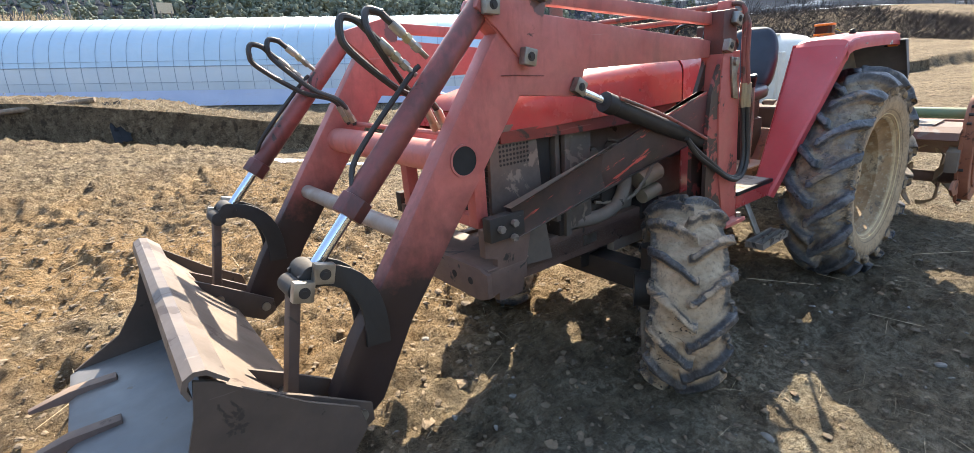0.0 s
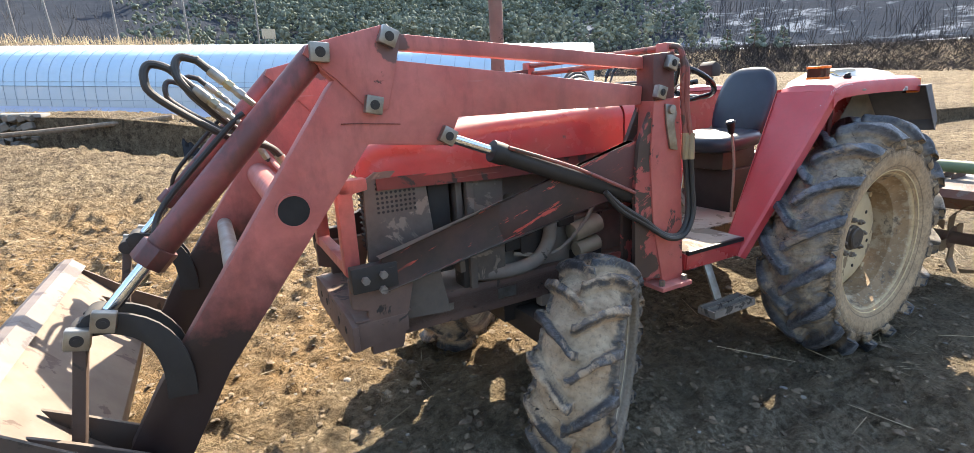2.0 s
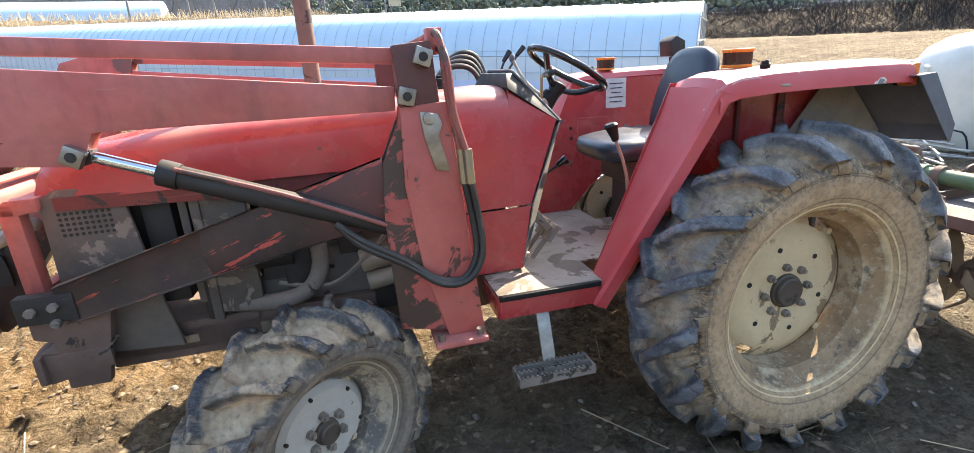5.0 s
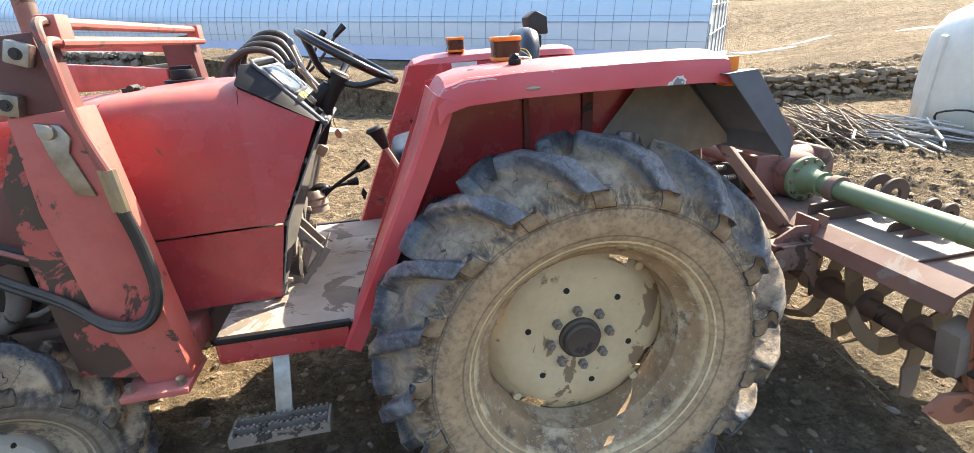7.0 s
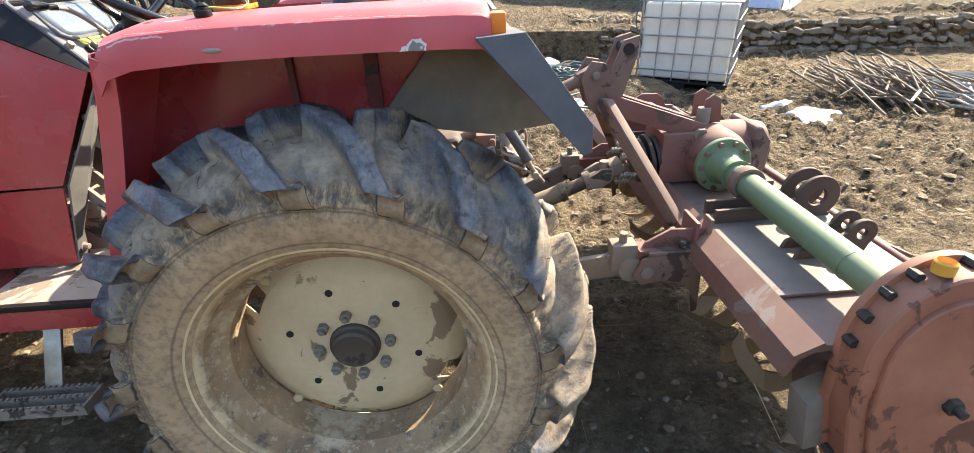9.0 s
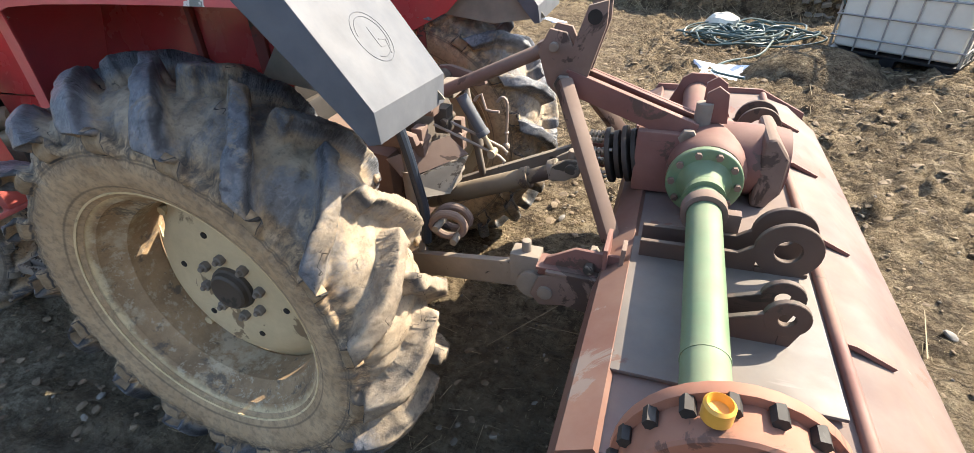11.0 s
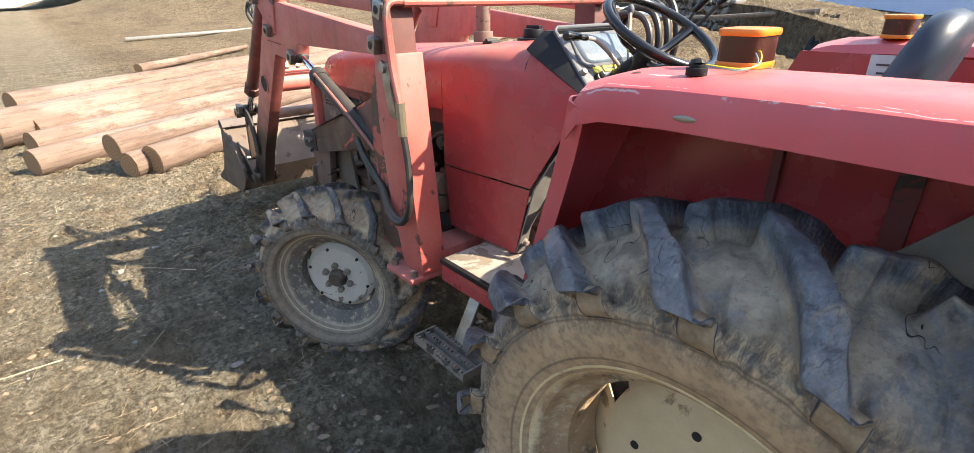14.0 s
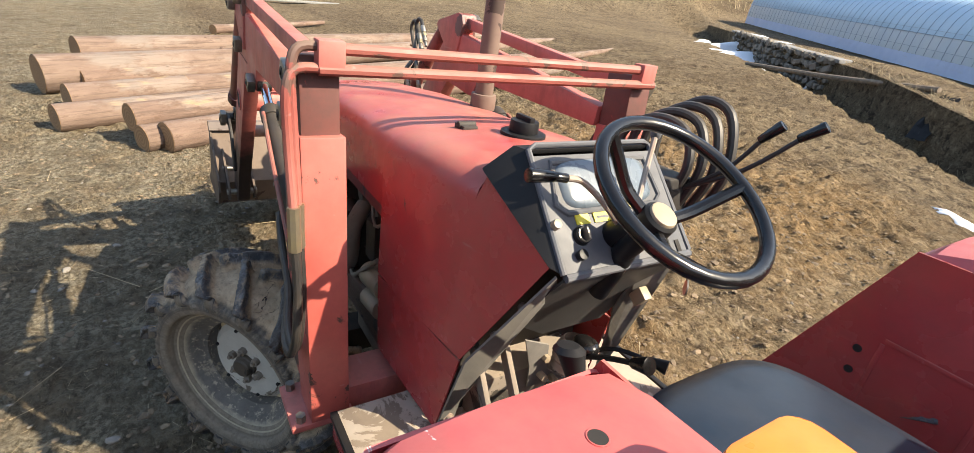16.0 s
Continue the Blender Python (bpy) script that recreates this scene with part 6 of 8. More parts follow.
part("rolled_lip", Shape().prism([(-3.965, 0.775), (-3.975, 0.805), (-3.965, 0.832), (-3.940, 0.845), (-3.912, 0.840), (-3.868, 0.795), (-3.874, 0.788), (-3.915, 0.826), (-3.938, 0.832), (-3.955, 0.822), (-3.962, 0.803), (-3.955, 0.778)], BY0 - 0.008, BY1 + 0.008), BUCKET_LIP, bucket, "worn rolled steel lip")
SIDE = [(-3.945, 0.82), (-3.90, 0.80), (-3.70, 0.635), (-3.56, 0.545), (-3.545, 0.47), (-3.60, 0.40), (-3.69, 0.33), (-4.30, 0.298), (-4.31, 0.315), (-4.12, 0.42), (-4.02, 0.56), (-3.965, 0.72)]
for y in (BY0, BY1):
    part("side_plate", Shape().prism(SIDE, y - 0.006, y + 0.006), BUCKET_SIDE, bucket, "scuffed brown bucket side plate")
for y in (YL, YR):
    for off in (-0.075, 0.075):
        part("hinge_plate", Shape().prism([(-3.80, 0.69), (-3.70, 0.63), (-3.50, 0.50), (-3.50, 0.44), (-3.56, 0.41), (-3.66, 0.47), (-3.76, 0.60)], y + off - 0.007, y + off + 0.007), BUCKET_SIDE, bucket, "dark bucket hinge plate", bevel=0.003)
    part("hinge_pin", Shape().cyl((-3.54, y - 0.09, 0.475), (-3.54, y + 0.09, 0.475), 0.02, n=16), ZINC, bucket)
    part("link_pin", Shape().cyl((-3.72, y - 0.09, 0.575), (-3.72, y + 0.09, 0.575), 0.017, n=16), ZINC, bucket)
for k in range(4):
    y = -0.49 + 0.375 * k
    s = Shape().loft([[(-4.16, y - 0.030, 0.318), (-4.16, y + 0.030, 0.318), (-4.16, y + 0.026, 0.338), (-4.16, y - 0.026, 0.338)], [(-4.32, y - 0.032, 0.298), (-4.32, y + 0.032, 0.298), (-4.32, y + 0.026, 0.340), (-4.32, y - 0.026, 0.340)], [(-4.46, y - 0.016, 0.295), (-4.46, y + 0.016, 0.295), (-4.46, y + 0.012, 0.308), (-4.46, y - 0.012, 0.308)]])
    part("tooth", s, RUST, bucket, bevel=0.003)

# ---- rotary tiller ----
tiller = thing("rotary_tiller", "rusty brown rotary tiller with a green tube, behind a tractor", "tiller", LEVEL)
# headstock
for y in (-0.045, 0.045):
    part("mast_plate", Shape().prism([(0.83, 1.10), (0.80, 1.20), (0.835, 1.265), (0.885, 1.255), (0.905, 1.215), (0.945, 1.33), (1.0, 1.345), (1.0, 1.28), (0.94, 1.08), (0.88, 1.05)], y - 0.008, y + 0.008), RUST, tiller, "rusty brown mast plate", bevel=0.003)
part("mast_pin", Shape().cyl((0.885, -0.085, 1.108), (0.885, 0.085, 1.108), 0.020, n=16).cyl((0.85, -0.07, 1.215), (0.85, 0.07, 1.215), 0.014, n=14).cyl((0.885, -0.062, 1.108), (0.885, -0.085, 1.108), 0.03, n=6), CAST, tiller, bevel=0.003)
part("mast_hole", Shape().cyl((0.965, -0.0545, 1.30), (0.965, 0.0545, 1.30), 0.021, n=18), DEEP, tiller)
for y in (-0.085, 0.085):
    part("mast_leg", Shape().bar((0.885, y * 0.85, 1.12), (1.10, y * 3.9, 0.74), 0.045, 0.05), RUST, tiller, "rusty flattened tube strut", bevel=0.01)
for y in (-0.05, 0.05):
    part("mast_stay", Shape().bar((0.89, y, 1.115), (1.28, y, 0.975), 0.012, 0.07).bar((0.89, y * 0.8, 1.145), (1.28, y * 0.8, 1.005), 0.03, 0.010), TILLER_RED, tiller, "rust red channel stay", bevel=0.002)
part("stay_pin", Shape().cyl((1.265, -0.085, 0.975), (1.265, 0.085, 0.975), 0.020, n=14).cyl((1.265, -0.066, 0.975), (1.265, -0.085, 0.975), 0.028, n=6).cyl((1.30, 0, 0.96), (1.30, 0, 1.06), 0.025, n=14), CAST, tiller, bevel=0.003)
# gearbox
s = Shape().lathe([(0.0, -0.17), (0.10, -0.17), (0.112, -0.14), (0.115, 0.06), (0.10, 0.11), (0.075, 0.13), (0.0, 0.13)], 32, pose(1.33, 0.03, 0.885))
s.box((1.20, 0.02, 0.885), (0.16, 0.20, 0.20)).lathe([(0.10, -0.12), (0.11, -0.07), (0.11, 0.07), (0.10, 0.10), (0.0, 0.11)], 28, pose(1.43, 0.02, 0.885, 0, 0, 90))
part("gearbox", s, TILLER_RED, tiller, "rusty brown round gearbox", bevel=0.008)
part("gearbox_cover", Shape().prism([(1.47, 0.78), (1.47, 0.995), (1.50, 1.0), (1.545, 0.94), (1.545, 0.83), (1.51, 0.775)], -0.09, 0.12), RUST, tiller, "dented brown end cover", bevel=0.03, segments=3)
for y in (0.0, 0.10):
    part("lug_plate", Shape().prism([(1.30, 1.0), (1.30, 1.09), (1.33, 1.11), (1.36, 1.09), (1.37, 1.0)], y - 0.006, y + 0.006), TILLER_RED, tiller, bevel=0.002)
fl = part("drive_flange", Shape().lathe([(0.044, 0.01), (0.050, -0.02), (0.056, -0.045), (0.066, -0.060), (0.074, -0.066), (0.102, -0.068), (0.105, -0.071), (0.105, -0.09), (0.0, -0.09)], 36, pose(1.325, -0.24, 0.882) @ Matrix.Scale(-1, 4, (0, 1, 0))), GREEN, tiller, "green bolted flange", bevel=0.002)
for k in range(10):
    a = 2 * math.pi * k / 10
    p = Vector((1.325 + 0.089 * math.cos(a), -0.172, 0.882 + 0.089 * math.sin(a)))
    part("flange_bolt", Shape().cyl(p + Vector((0, 0.012, 0)), p + Vector((0, -0.014, 0)), 0.010, n=6), RUST, fl)
part("drive_tube", Shape().cyl((1.325, -0.22, 0.882), (1.325, -1.04, 0.875), 0.043, n=28).cyl((1.325, -0.27, 0.882), (1.325, -0.235, 0.882), 0.056, 0.052, 28).cyl((1.325, -0.86, 0.876), (1.325, -0.868, 0.876), 0.0445, n=28), GREEN, tiller, "long green painted drive tube")
part("tube_clamp", Shape().lathe([(0.044, -0.02), (0.058, -0.02), (0.058, 0.02), (0.044, 0.02)], 28, pose(1.325, -0.335, 0.881), closed=True).box((1.39, -0.335, 0.86), (0.05, 0.03, 0.06)), RUST, tiller, "rusty pipe clamp", bevel=0.002)
# deck with rear apron
part("deck", Shape().prism([(1.09, 0.735), (1.13, 0.772), (1.60, 0.778), (1.62, 0.765), (1.13, 0.752), (1.10, 0.722)], -1.03, 1.02), TILLER_DECK, tiller, "brown tiller deck plate, red at the edges", bevel=0.003)
part("front_beam", Shape().prism([(1.075, 0.70), (1.095, 0.755), (1.16, 0.79), (1.17, 0.775), (1.11, 0.745), (1.09, 0.69)], -1.04, 1.02), TILLER_EDGE, tiller, "bent red front beam")
part("rear_apron", Shape().prism([(1.60, 0.772), (1.72, 0.73), (1.86, 0.62), (1.98, 0.45), (1.97, 0.445), (1.85, 0.61), (1.71, 0.72), (1.60, 0.757)], -1.02, 1.02), TILLER_DECK, tiller, "dusty curved rear apron", bevel=0.002)
part("deck_rib", Shape().cyl((1.605, -1.0, 0.782), (1.605, 1.0, 0.782), 0.014, n=12), TILLER_RED, tiller)
for y in (-0.62, -0.2, 0.28, 0.7):
    part("apron_gusset", Shape().prism([(1.61, 0.775), (1.72, 0.736), (1.72, 0.715), (1.61, 0.76)], y - 0.005, y + 0.005).prism([(1.60, 0.786), (1.64, 0.779), (1.725, 0.738), (1.72, 0.730)], y - 0.014, y + 0.014), TILLER_RED, tiller)
part("patch_plate", Shape().box((1.37, -0.60, 0.786), (0.42, 0.50, 0.010), Matrix.Rotation(radians(-1), 4, "Y")), PATCH_STEEL, tiller, "grey-brown bolted patch plate", bevel=0.004)
for y, x in ((-0.36, 1.42), (-0.435, 1.42), (-0.62, 1.40), (-0.685, 1.40), (0.36, 1.42), (0.44, 1.42)):
    big = abs(y + 0.4) < 0.1 or y > 0
    if big:
        plate = Shape().prism([(1.18, 0.785), (1.18, 0.835), (1.41, 0.840), (1.455, 0.872), (1.452, 0.785)], y - 0.007, y + 0.007).prism([(1.452, 0.785), (1.455, 0.805), (1.57, 0.805), (1.572, 0.785)], y - 0.0065, y + 0.0065)
        plate.lathe([(0.030, -0.0075), (0.074, -0.0075), (0.074, 0.0075), (0.030, 0.0075)], 32, pose(1.515, y, 0.862), closed=True)
    else:
        plate = Shape().prism([(1.30, 0.79), (1.31, 0.815), (1.44, 0.868), (1.475, 0.842), (1.475, 0.79)], y - 0.007, y + 0.007).prism([(1.475, 0.79), (1.475, 0.842), (1.515, 0.835), (1.50, 0.79)], y - 0.0065, y + 0.0065)
        plate.lathe([(0.016, -0.0075), (0.044, -0.0075), (0.044, 0.0075), (0.016, 0.0075)], 24, pose(1.482, y, 0.862), closed=True)
    part("hitch_lug", plate, LUG_STEEL, tiller, "dark rusty lug plate with a round eye", bevel=0.0015, segments=1)
# far bearing post with tube
part("far_tube", Shape().cyl((1.30, 0.15, 0.885), (1.30, 0.62, 0.885), 0.05, n=22), TILLER_RED, tiller, "dusty red far tube")
part("far_plate", Shape().prism([(1.16, 0.76), (1.24, 0.95), (1.27, 0.97), (1.35, 0.97), (1.38, 0.95), (1.46, 0.76)], 0.62, 0.635), TILLER_RED, tiller, "rust red bearing plate", bevel=0.003)
part("far_end_plate", Shape().prism([(1.08, 0.30), (1.06, 0.60), (1.14, 0.80), (1.60, 0.80), (1.80, 0.70), (1.80, 0.45), (1.50, 0.25)], 1.02, 1.035), TILLER_RED, tiller, "rust red end plate", bevel=0.003)
# chain case
cc = [(1.365 + 0.165 * math.cos(t), 0.80 + 0.20 * math.sin(t)) for t in (math.pi * (0.02 + 0.96 * i / 18) for i in range(19))]
cc += [(1.21, 0.62), (1.25, 0.46), (1.33, 0.30), (1.42, 0.19), (1.53, 0.15), (1.62, 0.18), (1.66, 0.28), (1.63, 0.45), (1.565, 0.66)]
case = part("chain_case", Shape().prism(cc, -1.04, -1.115), TILLER_CASE, tiller, "orange-brown cast chain case", bevel=0.012, segments=3)
cm = sum((Vector(p) for p in cc), Vector((0, 0))) / len(cc)
rim = [tuple(cm + (Vector(p) - cm) * 1.07) for p in cc]
part("case_flange", Shape().prism(rim, -1.03, -1.052), TILLER_CASE, case, bevel=0.002)
for k in range(0, len(rim), 2):
    p = cm + (Vector(cc[k]) - cm) * 1.03
    part("case_bolt", Shape().cyl((p.x, -1.05, p.y), (p.x, -1.078, p.y), 0.012, n=6), GRIME, case)
inset = [tuple(cm + (Vector(p) - cm) * 0.80) for p in cc]
part("case_dome", Shape().prism(inset, -1.11, -1.128), TILLER_CASE, case, bevel=0.012, segments=3)
part("case_plug", Shape().cyl((1.43, -1.125, 0.66), (1.43, -1.145, 0.66), 0.022, n=6).cyl((1.43, -1.14, 0.66), (1.43, -1.165, 0.66), 0.012, n=10), GRIME, case, "greasy black plug bolt", bevel=0.003)
cap = part("oil_cap", Shape().lathe([(0.021, 0.0), (0.021, 0.024), (0.017, 0.028), (0.013, 0.016), (0.0, 0.014)], 24, pose(1.315, -1.085, 1.0, 90)), plain("orange_cap_plastic", (0.72, 0.36, 0.06), 0.35), tiller, "orange plastic oil filler cap")
part("case_ear", Shape().prism([(1.16, 0.60), (1.24, 0.64), (1.27, 0.56), (1.25, 0.45), (1.19, 0.43)], -1.05, -0.97), CAST, tiller, "cast bearing ear", bevel=0.012)
part("skid_ear", Shape().prism([(1.10, 0.32), (1.16, 0.38), (1.30, 0.36), (1.36, 0.24), (1.20, 0.25)], -1.06, -1.04), TILLER_CASE, tiller, bevel=0.003)
# lower hitch brackets, lower links, drive shaft
for y in (-0.44, 0.44):
    sg = -1 if y < 0 else 1
    part("hitch_bracket", Shape().prism([(0.90, 0.66), (0.94, 0.75), (1.02, 0.795), (1.14, 0.79), (1.16, 0.76), (1.08, 0.66), (0.97, 0.61)], y - 0.035, y - 0.023).prism([(0.90, 0.62), (0.93, 0.68), (1.06, 0.73), (1.16, 0.75), (1.13, 0.62), (0.96, 0.585)], y + 0.023, y + 0.035), TILLER_RED, tiller, "rust red hitch bracket plates", bevel=0.003)
    part("hitch_cheek", Shape().prism([(0.90, 0.635), (0.925, 0.70), (0.96, 0.712), (1.13, 0.722), (1.14, 0.48), (1.122, 0.47), (1.108, 0.555), (1.07, 0.60), (1.0, 0.613), (0.93, 0.60)], y + sg * 0.050, y + sg * 0.062).box((1.04, y + sg * 0.045, 0.722), (0.19, 0.045, 0.010)), RUST, tiller, "dusty curved hitch cheek plate", bevel=0.003)
    part("hitch_strap", Shape().bar((1.135, y + sg * 0.03, 0.70), (1.145, y + sg * 0.03, 0.83), 0.05, 0.012, (1, 0, 0)), RUST, tiller, "dusty flat strap", bevel=0.002)
    part("hitch_plate", Shape().box((1.10, y, 0.76), (0.012, 0.11, 0.12)).box((1.01, y - 0.02, 0.725), (0.19, 0.07, 0.010)), TILLER_RED, tiller, bevel=0.002)
    part("hitch_pin", Shape().cyl((0.945, y - 0.07, 0.65), (0.945, y + 0.07, 0.65), 0.022, n=16), CAST, tiller, bevel=0.003)
    part("hitch_bolt", Shape().cyl((1.06, y - 0.055, 0.745), (1.06, y + 0.05, 0.745), 0.016, n=6), CAST, tiller, bevel=0.003)
    part("lower_link", Shape().bar((0.28, y * 0.62, 0.47), (0.86, y, 0.655), 0.026, 0.085).box((0.875, y, 0.69), (0.085, 0.06, 0.10)).cyl((0.90, y - 0.045, 0.65), (0.90, y + 0.045, 0.65), 0.045, n=18).cyl((0.875, y, 0.73), (0.875, y, 0.775), 0.014, n=12), CAST, tractor, "dusty lower link arm", bevel=0.004)
    part("lift_rod", Shape().cyl((0.46, y * 0.72, 0.56), (0.42, y * 0.60, 0.98), 0.016, n=12).cyl((0.45, y * 0.69, 0.70), (0.435, y * 0.64, 0.86), 0.024, n=12), CAST, tractor, "dusty lift rod", bevel=0.002)
part("drive_shaft", Shape().cyl((0.36, -0.02, 0.60), (0.76, -0.01, 0.745), 0.036, n=22).cyl((0.74, -0.01, 0.738), (0.765, -0.01, 0.747), 0.040, n=22).cyl((0.74, -0.01, 0.738), (0.90, -0.005, 0.800), 0.027, n=18), SHAFT, tiller, "worn olive-brown drive shaft", bevel=0.003)
for y in (-0.042, 0.038):
    part("yoke_ear", Shape().prism([(0.84, 0.765), (0.85, 0.815), (0.90, 0.845), (0.945, 0.845), (0.95, 0.80), (0.90, 0.765)], y - 0.009, y + 0.009), CAST, tiller, "dusty yoke joint", bevel=0.005)
part("universal_joint", Shape().cyl((0.92, -0.062, 0.815), (0.92, 0.058, 0.815), 0.020, n=14).cyl((0.92, 0, 0.765), (0.92, 0, 0.865), 0.020, n=14).box((0.965, -0.002, 0.84), (0.05, 0.075, 0.05), Matrix.Rotation(radians(-20), 4, "Y")).cyl((0.84, -0.006, 0.778), (0.87, -0.006, 0.79), 0.040, n=18), CAST, tiller, "dusty cross joint", bevel=0.005)
s = Shape()
for k in range(4):
    s.cyl((1.035 + 0.026 * k, 0, 0.86 + 0.005 * k), (1.05 + 0.026 * k, 0, 0.863 + 0.005 * k), 0.092 if k % 2 == 0 else 0.08, n=28)
part("slip_clutch", s, GRIME, tiller, "black slip clutch discs", bevel=0.002)
for k in range(6):
    a = 2 * math.pi * k / 6 + 0.4
    o = Vector((0, 0.075 * math.cos(a), 0.075 * math.sin(a)))
    s = Shape()
    for i in range(5):
        s.cyl(Vector((0.97 + 0.012 * i, 0, 0.852)) + o, Vector((0.977 + 0.012 * i, 0, 0.853)) + o, 0.013, n=10)
    s.cyl(Vector((0.965, 0, 0.852)) + o, Vector((1.05, 0, 0.86)) + o, 0.006, n=8)
    part("clutch_spring", s, ZINC, tiller, "clutch spring")
part("top_link", Shape().cyl((0.32, -0.02, 0.98), (0.80, -0.005, 1.19), 0.022, n=16).box((0.83, 0, 1.205), (0.07, 0.05, 0.05), Matrix.Rotation(radians(-24), 4, "Y")), RUST, tractor, "rusty brown top link", bevel=0.003)
part("lift_housing", Shape().prism([(0.24, 0.62), (0.24, 1.02), (0.34, 1.03), (0.40, 0.92), (0.41, 0.66), (0.36, 0.60)], -0.11, 0.19), DARK_CAST, tractor, "oily dark rear lift housing", bevel=0.025, segments=3)
part("lift_shaft", Shape().cyl((0.30, -0.30, 0.98), (0.30, 0.38, 0.98), 0.033, n=16), DARK_CAST, tractor)
for y in (-0.28, 0.36):
    part("lift_arm", Shape().prism([(0.27, 0.945), (0.27, 1.02), (0.32, 1.025), (0.47, 0.985), (0.48, 0.955), (0.45, 0.945), (0.33, 0.94)], y - 0.014, y + 0.014), RUST, tractor, "rusty lift arm", bevel=0.004)
part("hydraulic_hose", Shape().tube([(0.44, -0.33, 1.06), (0.465, -0.335, 0.97), (0.485, -0.335, 0.86), (0.502, -0.335, 0.75), (0.49, -0.32, 0.62)], 0.017, 10, 4), VINYL, tractor, "thick blue-black hose")
s = Shape().put([(0.39, -0.25, 0.80), (0.56, -0.08, 0.84), (0.50, -0.13, 0.705), (0.41, -0.24, 0.73)], [(0, 1, 2, 3)])
part("splash_plate", s, PLATE_DUST, tractor, "dust-covered bent sheet plate", thick=0.005)
part("splash_plate", Shape().put([(0.34, -0.26, 0.88), (0.50, -0.10, 0.915), (0.56, -0.08, 0.845), (0.39, -0.25, 0.805)], [(0, 1, 2, 3)]), RUST, tractor, "rusty bent sheet plate", thick=0.005)
for dy, dz in ((0.0, 0.0), (0.03, 0.022)):
    part("linkage_rod", Shape().tube([(0.455, -0.11 + dy, 0.955 + dz), (0.476, -0.10 + dy, 0.940 + dz), (0.655, -0.02 + dy, 0.820 + dz), (0.668, -0.015 + dy, 0.79 + dz)], 0.0055, 8, 2), GREY_TUBE, tractor, "thin bent steel rod")
dc = part("damper_barrel", Shape().cyl((0.528, -0.03, 1.035), (0.602, -0.03, 0.905), 0.021, n=16).cyl((0.596, -0.03, 0.915), (0.606, -0.03, 0.898), 0.024, n=16), GREY_PLASTIC, tractor, "blue-grey cylinder barrel", bevel=0.003)
part("damper_rod", Shape().cyl((0.60, -0.03, 0.905), (0.638, -0.03, 0.835), 0.009, n=12).cyl((0.634, -0.05, 0.835), (0.634, -0.01, 0.835), 0.015, n=12), CREAM_KNOB, dc)
part("linkage_rod", Shape().tube([(0.585, 0.18, 0.945), (0.605, 0.18, 0.965), (0.625, 0.18, 0.945), (0.622, 0.18, 0.86), (0.617, 0.18, 0.775)], 0.006, 8, 3).ball((0.617, 0.18, 0.768), (0.015, 0.015, 0.017), 12, 8).ball((0.620, 0.18, 0.825), (0.010, 0.010, 0.008), 10, 6), GREY_TUBE, tractor, "thin steel rod with a ball end")
part("linkage_rod", Shape().tube([(0.515, 0.12, 0.965), (0.545, 0.12, 0.992), (0.560, 0.12, 0.935), (0.612, 0.12, 0.930)], 0.006, 8, 2), GREY_TUBE, tractor, "thin bent steel rod")
for x, y, z, w, d, h, mat in ((0.44, -0.12, 1.02, 0.07, 0.05, 0.05, RUST), (0.47, -0.06, 0.96, 0.05, 0.06, 0.09, DARK_CAST), (0.45, 0.06, 1.03, 0.06, 0.09, 0.05, CAST), (0.43, -0.17, 0.92, 0.04, 0.05, 0.10, RUST), (0.48, 0.03, 0.87, 0.05, 0.04, 0.12, RUST), (0.45, -0.02, 0.72, 0.07, 0.10, 0.08, CAST)):
    part("linkage_bracket", Shape().box((x, y, z), (w, d, h)).cyl((x + w * 0.3, y - d * 0.75, z), (x + w * 0.3, y + d * 0.75, z), min(h, w) * 0.26, n=12), mat, tractor, "dusty linkage bracket with a pin", bevel=0.006)
for dy in (0.0, 0.05):
    part("check_chain", Shape().tube([(0.52, -0.33 + dy, 0.70), (0.55, -0.32 + dy, 0.735), (0.60, -0.31 + dy, 0.730), (0.625, -0.305 + dy, 0.69), (0.60, -0.31 + dy, 0.655), (0.55, -0.32 + dy, 0.660)], 0.014, 10, 3, True), RUST, tractor, "rusty drawbar shackle")
part("shackle_pin", Shape().cyl((0.605, -0.36, 0.66), (0.605, -0.22, 0.665), 0.012, n=12).cyl((0.545, -0.36, 0.70), (0.545, -0.22, 0.70), 0.012, n=12), CAST, tractor)
